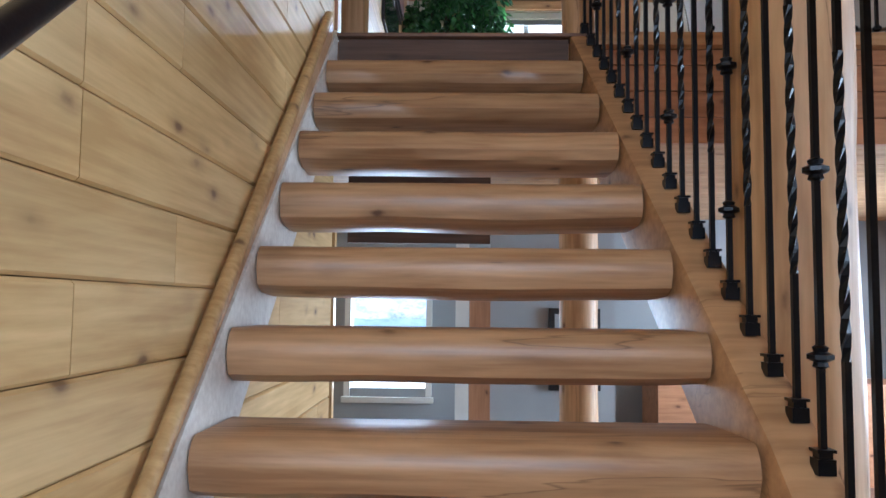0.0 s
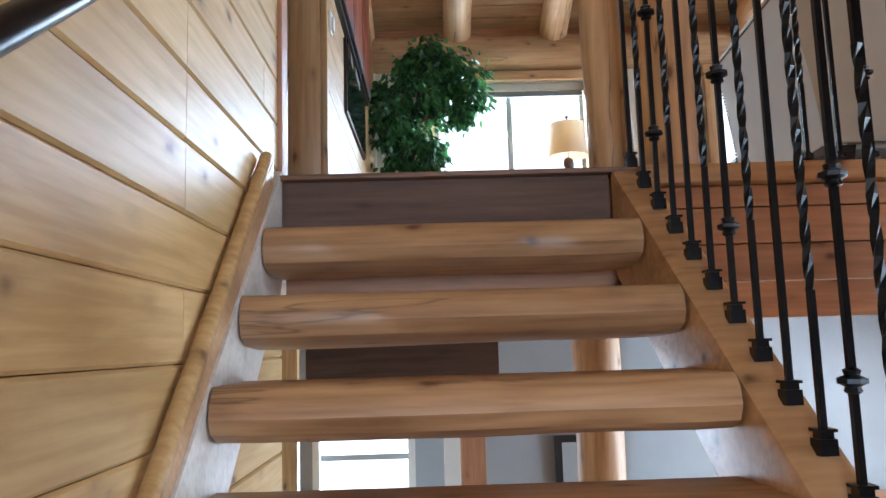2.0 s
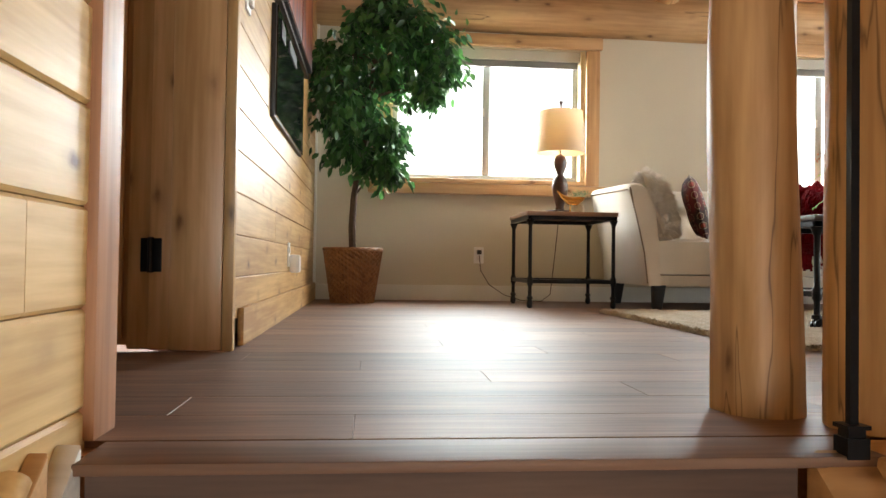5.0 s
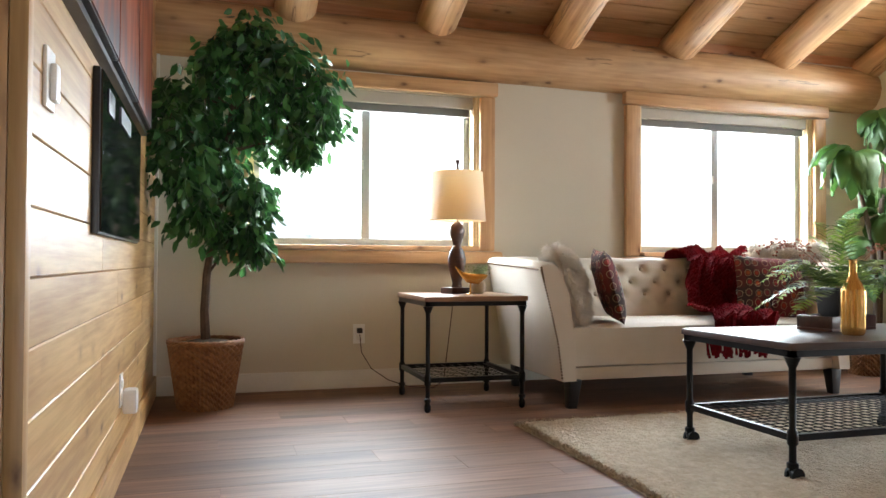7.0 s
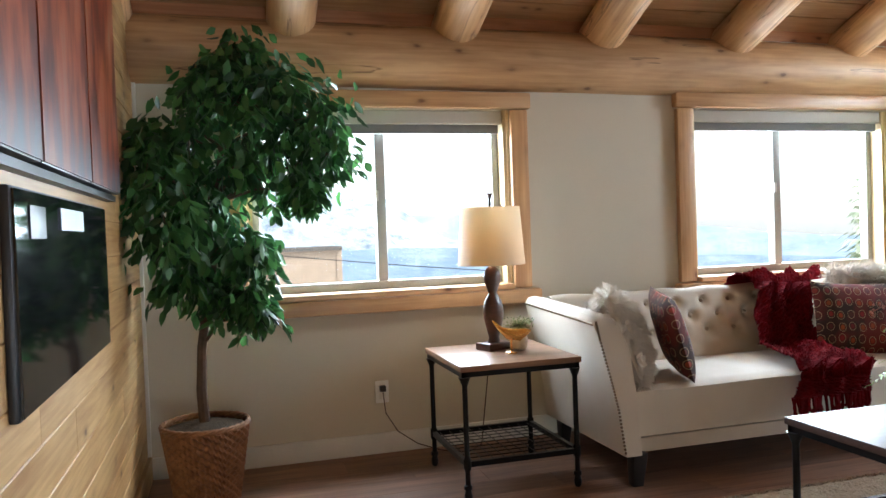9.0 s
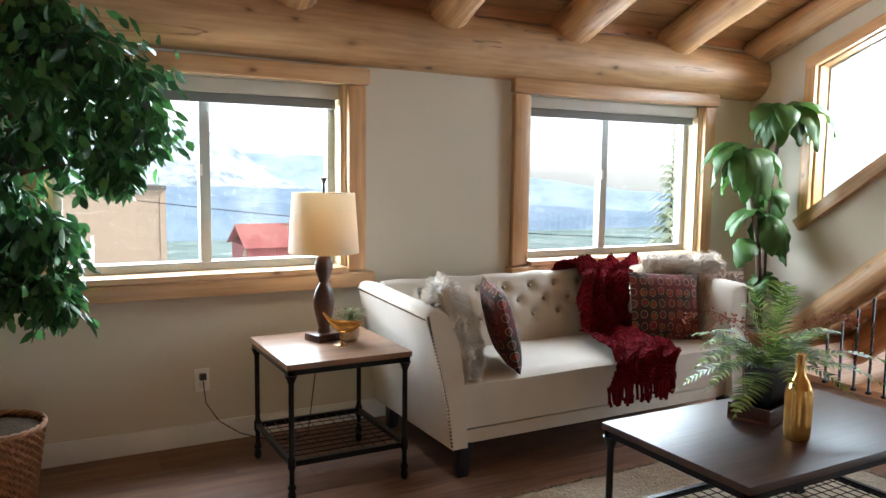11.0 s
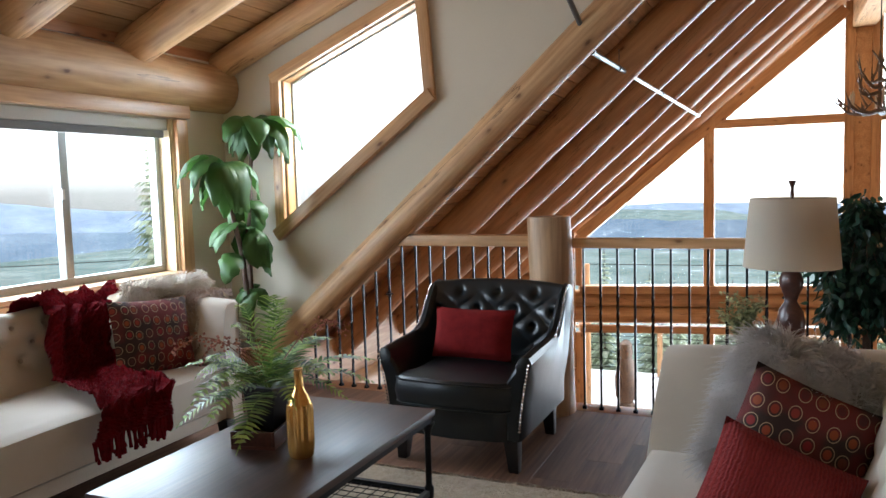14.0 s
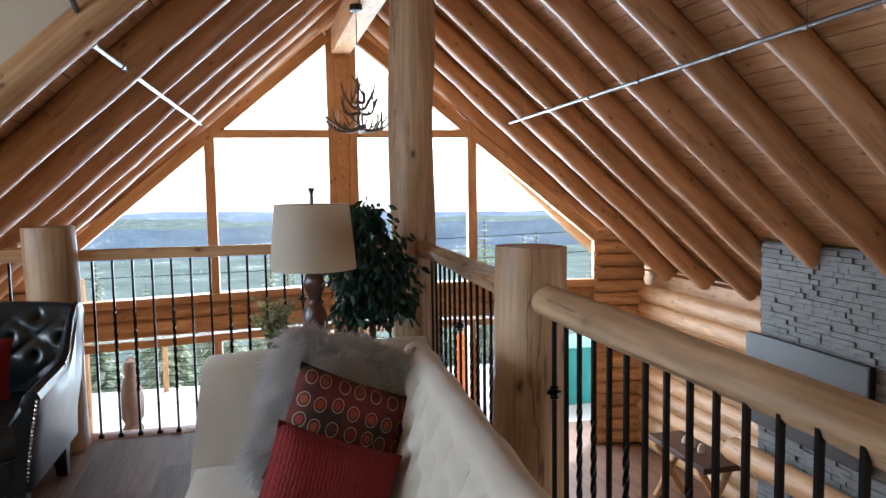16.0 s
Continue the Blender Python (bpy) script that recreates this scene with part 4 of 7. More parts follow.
plug = part("plug", bm, BLACKPOT, None, bevel=0.005, m=Matrix.Translation((0.63, NORTH - 0.011, 0.352)) @ pose(0, 0, 0, 0, 0, 180), label="dark lamp plug pushed into the wall outlet", category="plug")
bm = bmesh.new()
tube(bm, [(0.63, NORTH - 0.03, 0.33), (0.64, NORTH - 0.04, 0.22), (0.70, NORTH - 0.05, 0.12), (0.80, NORTH - 0.08, 0.05), (0.92, NORTH - 0.12, 0.012), (1.05, NORTH - 0.2, 0.01), (1.1, NORTH - 0.26, 0.06), (1.12, NORTH - 0.29, 0.3), (1.13, 7.33, 0.575)], 0.0028, 6)
part("lamp_cord", bm, LAMPWOOD, label="thin brown lamp cord hanging behind the end table", category="cord")
outlet(Matrix.Translation((WALL_W, 6.06, 0.30)) @ pose(0, 0, 0, 0, 0, -90), "white wall outlet on the pine boards")
bm = bmesh.new(); box(bm, -0.035, 0.035, 0, 0.05, -0.045, 0.045)
part("air_freshener", bm, PLASTIC, bevel=0.012, m=Matrix.Translation((WALL_W + 0.008, 6.09, 0.255)) @ pose(0, 0, 0, 0, 0, -90), label="white plug-in air freshener on the pine wall", category="air freshener")
sw = thing("light_switch", "white light switch with a remote holder on pine boards", "light switch", Matrix.Translation((WALL_W, 4.72, 1.13)) @ pose(0, 0, 0, 0, 0, -90))
bm = bmesh.new(); box(bm, -0.04, 0.04, 0, 0.008, -0.06, 0.06); part("cover_plate", bm, PLASTIC, sw, bevel=0.003)
bm = bmesh.new(); box(bm, -0.02, 0.02, 0.008, 0.022, -0.045, 0.03); part("remote", bm, WHITE, sw, bevel=0.006)

# recess beside the stairs: door, casings
door = thing("door_1", "closed knotty pine door with black hinges in a pine casing", "", kind="structure")
slab("door_leaf", -1.60, -0.775, REC_N + 0.03, REC_N + 0.07, 0.01, 2.04, DOORWOOD, door, "knotty pine door leaf", along="z")
for x0, x1 in ((-1.55, -1.45), (-0.985, -0.885)):
    slab("stile", x0, x1, REC_N + 0.015, REC_N + 0.029, 0.03, 2.02, DOORWOOD, door, bevel=0.004, along="z")
slab("door_stop", -0.865, -0.80, REC_N + 0.0, REC_N + 0.06, 0.0, 2.05, DOORWOOD, door, bevel=0.006, along="z")
slab("jamb", -0.80, -0.735, REC_N - 0.02, REC_N + 0.05, 0.0, 2.06, DOORWOOD, door, bevel=0.008, along="z")
slab("casing", -0.735, WALL_W - 0.02, REC_N - 0.045, REC_N + 0.02, 0.0, 2.12, DOORWOOD, door, bevel=0.012, along="z")
slab("corner_trim", WALL_W - 0.02, WALL_W + 0.012, REC_N - 0.05, REC_N - 0.01, 0.0, 2.4, PINE, door, bevel=0.006, along="z")
slab("head_casing", -1.7, WALL_W - 0.02, REC_N - 0.03, REC_N + 0.02, 2.121, 2.22, DOORWOOD, door, bevel=0.01)
slab("filler", WALL_W - 0.20, WALL_W - 0.018, REC_N - 0.02, REC_N + 0.0, 2.221, 3.4, DOORWOOD, door)
for z in (0.28, 1.17, 1.86):
    h = slab("hinge", -0.822, -0.762, REC_N - 0.025, REC_N - 0.004, z - 0.05, z + 0.05, IRON, door, "black iron butt hinge", bevel=0.003)
    bm = bmesh.new(); tube(bm, [(-0.792, REC_N - 0.028, z - 0.052), (-0.792, REC_N - 0.028, z + 0.052)], 0.009, 8)
    part("hinge_pin", bm, IRON, door)
slab("end_casing", WALL_W - 0.26, WALL_W - 0.0, REC_S, REC_S + 0.03, -0.01, 2.5, DARKRISER, along="z", label="dark stained trim board at the end of the stair wall", kind="structure")
slab("end_casing", WALL_W - 0.012, WALL_W + 0.016, REC_S - 0.065, REC_S + 0.03, 0.0, 2.5, CEDAR, along="z", label="reddish corner trim at the end of the stair wall", kind="structure", bevel=0.005)

# picture in panels and wall heater on the pine wall
art = thing("triptych_painting", "three panel autumn tree painting in deep black frames", "painting", Matrix.Translation((WALL_W, 0, 0)))
for i, (y0, y1) in enumerate(((4.82, 5.46), (5.47, 6.07), (6.08, 6.68))):
    slab("canvas_side", 0.0, 0.045, y0, y1, 1.36, 2.25, BLACKPOT, art, "black side of the canvas box", bevel=0.002, along="y")
    slab("canvas", 0.046, 0.05, y0 + 0.004, y1 - 0.004, 1.364, 2.246, ART, art, "painted autumn wood", along="y")
slab("picture_ledge", WALL_W, WALL_W + 0.03, 4.80, 6.70, 1.335, 1.355, BLACKPOT, along="y", label="thin black ledge under the painting", category="ledge")
heater = thing("wall_heater", "wall hung black glass electric fireplace on pine boards", "electric fireplace", Matrix.Translation((WALL_W, 0, 0)))
slab("housing", 0, 0.02, 5.30, 6.46, 0.845, 1.305, BLACKPOT, heater, bevel=0.006, along="y")
slab("glass_front", 0.021, 0.026, 5.31, 6.45, 0.852, 1.298, SCREEN, heater, "black glass front")
slab("grille", 0.027, 0.03, 5.72, 6.02, 1.22, 1.275, STEEL, heater, "pale heat outlet grille")
slab("display", 0.027, 0.029, 5.42, 5.56, 1.20, 1.27, BLACKPOT, heater, bevel=0.002)

# stairs
RUN, RISE = 0.235, 0.2
stairs = thing("staircase", "open stair of half-log treads between honey coloured log stringers", "staircase")
SL = RISE / RUN


def flare(y):
    """How far the open side of the flight has spread outwards at y."""
    return 0.085 * (3.30 - y) if y > 1.6 else 0.1445


def stringer(x0, x1, up, material, label, spread=0.0, bevel=0.02):
    """A raking board; its foot stands out by the spread."""
    bm = bmesh.new()
    ys, dn = (3.30, 1.6, -0.05), -0.33
    top = [[bm.verts.new((x + spread * flare(y), y, z - SL * (3.30 - y))) for x, z in ((x0, up), (x1, up), (x1, dn), (x0, dn))] for y in ys]
    for a, b in zip(top, top[1:]):
        for i in range(4):
            bm.faces.new((a[i], a[(i + 1) % 4], b[(i + 1) % 4], b[i]))
    bm.faces.new(top[0]); bm.faces.new(list(reversed(top[-1])))
    return part("stringer", bm, material, stairs, label, bevel=bevel)


stringer(WALL_W, -0.526, 0.02, WHITEWOOD, "whitewashed stringer against the boards", bevel=0.004)
stringer(0.485, 0.60, 0.01, STRINGER, "thick honey coloured stringer with the iron balusters", 1.0)
for k in range(1, 14):
    y, z = 3.30 - RUN * k, -RISE * k - 0.013 * min(4, max(0, k - 3))
    bm = bmesh.new()
    rnd = random.Random(k)
    prof = []
    for a in range(0, 13):
        t = math.pi * a / 12
        prof.append((math.cos(t), math.sin(t)))
    n = 14
    rings = []
    for i in range(n + 1):
        x = -0.522 + (1.002 + flare(y)) * i / n
        wob = 1 + 0.06 * noise.noise(Vector((x * 2.5, k * 3.1, 0)))
        f0, th = 0.020 * noise.noise(Vector((x * 2.2, k, 5))), (0.118 if k < 4 else 0.128) * wob
        sec = [(0.0 + f0 - 0.028, 0.0), (-0.012 + f0 - 0.028, -0.008), (f0 - 0.055, -0.03), (f0 - 0.062, -0.065), (f0 - 0.045, -th + 0.02), (0.0 + f0, -th), (0.13, -th - 0.01), (0.235, -th + 0.02), (0.265, -0.05), (0.25, -0.008), (0.235, 0.0)]
        e = 0.25 if i in (0, n) else (0.06 if i in (1, n - 1) else 0)
        rings.append([bm.verts.new((x, yy + e * 0.03, zz * (1 - e * 0.12))) for yy, zz in sec])
    for a, b2 in zip(rings, rings[1:]):
        for i in range(11):
            bm.faces.new((a[i], a[(i + 1) % 11], b2[(i + 1) % 11], b2[i]))
    bm.faces.new(rings[0]); bm.faces.new(list(reversed(rings[-1])))
    part("tread", bm, TREAD, stairs, "half-log tread with a flat top and round nose" if k == 1 else "", m=Matrix.Translation((0, y, z)))
slab("bulkhead_board", -0.555, 0.17, 3.88, 3.905, -0.87, -0.29, DARKRISER, label="dark stained board below the landing", kind="structure")
slab("top_riser", -0.525, 0.484, 3.31, 3.345, -0.24, -0.018, DARKRISER, stairs, "dark stained riser board under the landing")
slab("landing_nosing", -0.53, 0.60, 3.27, 3.40, -0.017, 0.0, FLOOR, stairs, "dark landing nosing", bevel=0.005)
slab("header_board", -0.525, 0.60, 3.355, 3.40, -0.52, -0.26, CEDAR, stairs, "reddish header board under the landing")
bm = bmesh.new()
y0, y1 = -0.1, 3.13
zz = lambda y: -SL * (3.30 - y)
pole = [(WALL_W + 0.024, y, 0.02 - 0.905 * (y1 - y) + 0.002 * math.sin(y * 9)) for y in [y1 - (y1 - y0) * i / 14 for i in range(15)]]
tube(bm, pole, 0.019, 10)
part("stair_skirt_pole", bm, PINE, label="thin round pine moulding along the boarded stair wall", category="moulding")
bm = bmesh.new()
prism_x(bm, [(3.215, 0.03), (3.215, -0.05), (y0, -0.05 - 0.89 * (3.215 - y0)), (y0, 0.0 - 0.89 * (3.215 - y0)), (3.14, -0.03)], WALL_W + 0.001, WALL_W + 0.026)
part("stair_skirt_board", bm, TRIM, label="narrow stained skirt board below the round moulding", category="moulding", bevel=0.003)
bm = bmesh.new()
tube(bm, [(WALL_W + 0.09, 0.15, -0.775 - SL * 0.84), (WALL_W + 0.09, 0.99, -0.775), (WALL_W + 0.09, 1.5, -0.375), (WALL_W + 0.09, 2.0, 0.01)], 0.02, 10)
hr = part("wall_handrail", bm, IRON, label="black iron handrail on the boarded stair wall", category="handrail")
for y in (0.4, 1.4):
    bm = bmesh.new(); tube(bm, [(WALL_W, y, -0.775 + SL * (y - 0.99) - 0.04), (WALL_W + 0.06, y, -0.775 + SL * (y - 0.99) - 0.04), (WALL_W + 0.09, y, -0.775 + SL * (y - 0.99))], 0.007, 6)
    part("bracket", bm, IRON, hr)

# iron balusters: plain, twisted and knuckled
def bar_mesh(kind, h):
    bm = bmesh.new()
    zs = [0.0]
    seg = 8
    if kind == "twist":
        a, b = h * 0.25, h * 0.72
        pts = [(0, 0, 0), (0, 0, a)]
        tube(bm, pts, 0.0088, 4, square=True)
        n = 22
        tube(bm, [(0, 0, a + (b - a) * i / n) for i in range(n + 1)], [0.0098] * (n + 1), 4, twist=math.pi / 5.0)
        tube(bm, [(0, 0, b), (0, 0, h)], 0.0088, 4, square=True)
    else:
        tube(bm, [(0, 0, 0), (0, 0, h)], 0.0088, 4, square=True)
    return mesh_of("baluster", bm, IRON, smooth=False)


def knuckle_mesh(z):
    bm = bmesh.new()
    lathe(bm, [(0.010, z - 0.022), (0.016, z - 0.018), (0.013, z - 0.010), (0.026, z - 0.004), (0.026, z + 0.004), (0.013, z + 0.010), (0.016, z + 0.018), (0.010, z + 0.022)], 8)
    return mesh_of("collar", bm, IRON)


bm = bmesh.new()
box(bm, -0.017, 0.017, -0.017, 0.017, 0, 0.03)
box(bm, -0.013, 0.013, -0.013, 0.013, 0.03, 0.042)
box(bm, -0.018, 0.018, -0.018, 0.018, 0.042, 0.048)
SHOE = mesh_of("shoe", bm, IRON, smooth=False)
bm = bmesh.new()
box(bm, -0.013, 0.013, -0.013, 0.013, 0, 0.016)
lathe(bm, [(0.014, 0.0), (0.014, 0.014), (0.010, 0.022)], 8)
SHOE_SMALL = mesh_of("shoe", bm, IRON)
BARS = {}


def baluster(parent, x, y, z, h, i, big=True):
    style = ("plain", "twist", "knuckle", "twist")[i % 4]
    if not big and i % 3:
        style = "plain" if i % 3 == 1 else "twist"
    key = (style, round(h, 2))
    if key not in BARS:
        BARS[key] = bar_mesh("twist" if style == "twist" else "plain", round(h, 2))
    b = hang("baluster", BARS[key], parent, Matrix.Translation((x, y, z)))
    hang("shoe", SHOE if big else SHOE_SMALL, b)
    if style == "knuckle" and h > 0.5:
        for zz2 in ((0.22, 0.58) if big else (h * 0.28, h * 0.72)):
            kz = ("k", round(zz2, 2))
            if kz not in BARS:
                BARS[kz] = knuckle_mesh(zz2)
            hang("collar", BARS[kz], b)
    return b


rail_s = thing("stair_railing", "stair railing of black wrought iron balusters with twists and collars", "railing")
for i in range(35):
    y = 3.285 - 0.097 * i
    baluster(rail_s, 0.55 + 1.1 * flare(y), y, zz(y) + 0.008, 1.2, i)
log_between("rail", (0.54, 3.5, zz(3.5) + 1.24), (0.70, -0.1, zz(-0.1) + 1.24), 0.05, LOG, rail_s, "peeled log handrail", seed=1)

rail_e = thing("loft_railing_east", "loft railing with thin black iron balusters under a pale rail", "railing")
for i in range(36):
    y = 6.98 - 0.1015 * i
    if abs(y - 5.235) < 0.14 or y < 3.42:
        continue
    top = 1.0 if y < 6.20 else min(1.0, roof_n(y) - 0.23)
    if top > 0.12:
        baluster(rail_e, EDGE_X, y, 0.0, round(top, 2), i, big=False)
slab("rail", EDGE_X - 0.045, EDGE_X + 0.045, 5.36, 6.32, 0.99, 1.065, TRIM, rail_e, "honey coloured flat topped rail", bevel=0.02, along="y")
slab("rail", EDGE_X - 0.04, EDGE_X + 0.04, 3.40, 5.12, 0.985, 1.045, DOORWOOD, rail_e, "darker flat rail", bevel=0.016, along="y")

rail_f = thing("loft_railing_south", "loft railing of black iron balusters under a peeled log", "railing")
for i in range(34):
    x = 4.28 - 0.1 * i
    if abs(x - 2.72) < 0.14 or x < 1.02:
        continue
    baluster(rail_f, x, 3.24, 0.0, 0.95, i, big=False)
log_between("rail", (4.36, 3.26, 1.0), (2.83, 3.24, 0.98), 0.045, RAILLOG, rail_f, "pale peeled log handrail", seed=2, wobble=0.20)
log_between("rail", (2.66, 3.235, 0.98), (0.92, 3.19, 0.945), 0.048, RAILLOG, rail_f, "pale peeled log handrail", seed=3, wobble=0.22)

# rug
bm = bmesh.new()
nx, ny = 90, 80
RX0, RX1, RY0, RY1 = 1.14, 3.33, 4.55, 6.42
rnd = random.Random(4)


def rugp(u, v):
    e = 0.012 * noise.noise(Vector((u * 30, v * 30, 1)))
    edge = min(u, 1 - u, v, 1 - v)
    z = (0.022 + 0.008 * noise.noise(Vector((u * 60, v * 55, 0))) + 0.005 * noise.noise(Vector((u * 140, v * 130, 0)))) * min(1, edge * 45 + 0.12)
    return (RX0 + (RX1 - RX0) * u + e, RY0 + (RY1 - RY0) * v + e, z)


surface(bm, rugp, nx, ny)
rug = part("area_rug", bm, RUG, label="cream shag area rug under the coffee table", category="rug")
rugm = rug.data
verts, faces = [], []
for k in range(7000):
    s, w_ = rnd.randrange(4), rnd.random()
    q = rnd.random() * 0.012
    u, v = ((q, w_), (1 - q, w_), (w_, q), (w_, 1 - q))[s]
    x, y, z = rugp(u, v)
    a = rnd.random() * 6.28
    dx, dy = math.cos(a) * 0.004, math.sin(a) * 0.004
    lx, ly = rnd.uniform(-0.014, 0.014), rnd.uniform(-0.014, 0.014)
    n0 = len(verts)
    verts += [(x - dx, y - dy, z), (x + dx, y + dy, z), (x + lx, y + ly, z + rnd.uniform(0.006, 0.018))]
    faces.append((n0, n0 + 1, n0 + 2))
hang("edge_pile", quads_mesh("edge_pile", verts, faces, RUG), rug, kind="stuff")


# tables of walnut top and iron frame
def iron_table(name, label, x0, x1, y0, y1, h, shelf_z, top_mat, wheels, step):
    t = thing(name, label, name.replace("_", " "), Matrix.Translation(((x0 + x1) / 2, (y0 + y1) / 2, 0)))
    a, b = (x1 - x0) / 2, (y1 - y0) / 2
    bm = bmesh.new(); box(bm, -a, a, -b, b, h - 0.026, h)
    part("tabletop", bm, top_mat, t, bevel=0.003)
    bm = bmesh.new()
    for (p, q) in (((-a + .02, -b + .02), (a - .02, -b + .02)), ((-a + .02, b - .02), (a - .02, b - .02)), ((-a + .02, -b + .02), (-a + .02, b - .02)), ((a - .02, -b + .02), (a - .02, b - .02))):
        box(bm, min(p[0], q[0]) - 0.012, max(p[0], q[0]) + 0.012, min(p[1], q[1]) - 0.012, max(p[1], q[1]) + 0.012, h - 0.05, h - 0.0265)
    part("apron", bm, IRON, t, smooth=False)
    for sx in (-1, 1):
        for sy in (-1, 1):
            bm = bmesh.new()
            r = 0.013 if wheels else 0.012
            z0 = 0.055
            lathe(bm, [(r * 1.6, z0), (r * 1.6, z0 + 0.015), (r, z0 + 0.02), (r, shelf_z - 0.03), (r * 1.5, shelf_z - 0.02), (r * 1.5, shelf_z + 0.02), (r, shelf_z + 0.03), (r, h - 0.09), (r * 1.5, h - 0.075), (r * 2.3, h - 0.051)], 12, sx * (a - 0.025), sy * (b - 0.025))
            leg = part("leg", bm, IRON, t)
            bm = bmesh.new()
            cx, cy = sx * (a - 0.025), sy * (b - 0.025)
            if wheels:
                for o in (-0.014, 0.014):
                    tube(bm, [(cx - 0.004 + 0.012, cy + o - 0.006, 0.028), (cx + 0.008, cy + o + 0.006, 0.028)], 0.028, 14)
                tube(bm, [(cx, cy, 0.03), (cx, cy, 0.06)], 0.014, 8)
            else:
                lathe(bm, [(0.010, 0.0), (0.017, 0.008), (0.019, 0.03), (0.012, 0.055)], 10, cx, cy)
            part("caster" if wheels else "foot", bm, IRON, leg)
    bm = bmesh.new()
    for p, q in (((-a + .025, -b + .025), (a - .025, -b + .025)), ((-a + .025, b - .025), (a - .025, b - .025)), ((-a + .025, -b + .025), (-a + .025, b - .025)), ((a - .025, -b + .025), (a - .025, b - .025))):
        box(bm, min(p[0], q[0]) - 0.010, max(p[0], q[0]) + 0.010, min(p[1], q[1]) - 0.010, max(p[1], q[1]) + 0.010, shelf_z - 0.012, shelf_z + 0.012)
    part("shelf_frame", bm, IRON, t, smooth=False)
    bm = bmesh.new()
    nx2, ny2 = int(2 * a / step), int(2 * b / step)
    for i in range(1, nx2):
        x = -a + 2 * a * i / nx2
        tube(bm, [(x, -b + 0.03, shelf_z + 0.004), (x, b - 0.03, shelf_z + 0.004)], 0.0022, 5)
    for j in range(1, ny2):
        y = -b + 2 * b * j / ny2
        tube(bm, [(-a + 0.03, y, shelf_z), (a - 0.03, y, shelf_z)], 0.0022, 5)
    part("shelf_grid", bm, IRON, t, "open wire grid shelf", kind="stuff")
    return t


iron_table("end_table", "square end table with a brown wood top on black pipe legs", 0.80, 1.375, 6.79, 7.385, 0.597, 0.165, ENDTOP, False, 0.05)
ct = iron_table("coffee_table", "dark walnut coffee table on black iron legs with casters", 1.70, 2.81, 5.24, 5.89, 0.495, 0.16, TABLETOP, True, 0.045)


# seats
def tuft(u, v, du, dv, depth, shift=0.0):
    p, q = (u / du + v / dv) / 2 + shift, (u / du - v / dv) / 2 + shift
    return depth * (abs(math.sin(math.pi * p)) * abs(math.sin(math.pi * q))) ** 0.45


def dimples(x, z, spots, r, depth):
    """Soft round hollows at the buttons."""
    d = 0.0
    for bx, bz in spots:
        q = ((x - bx) ** 2 + (z - bz) ** 2) / (r * r)
        if q < 6:
            d += depth * math.exp(-q) + 0.25 * depth * math.exp(-q * 0.35)
    return d


def leg_block(parent, x, y, top, h, material, splay=0.0):
    bm = bmesh.new()
    prof = ((0.024, 0.0), (0.036, h))
    v = [[bm.verts.new((x + sx * r + (splay if z == 0 else 0) * (1 if x > 0 else -1), y + sy * r, z)) for sx, sy in ((-1, -1), (1, -1), (1, 1), (-1, 1))] for r, z in prof]
    for k in range(4):
        bm.faces.new((v[0][k], v[0][(k + 1) % 4], v[1][(k + 1) % 4], v[1][k]))
    bm.faces.new(v[0]); bm.faces.new(list(reversed(v[1])))
    return part("leg", bm, material, parent, "tapered dark wooden leg" if x > 0 and y > 0 else "", bevel=0.003)


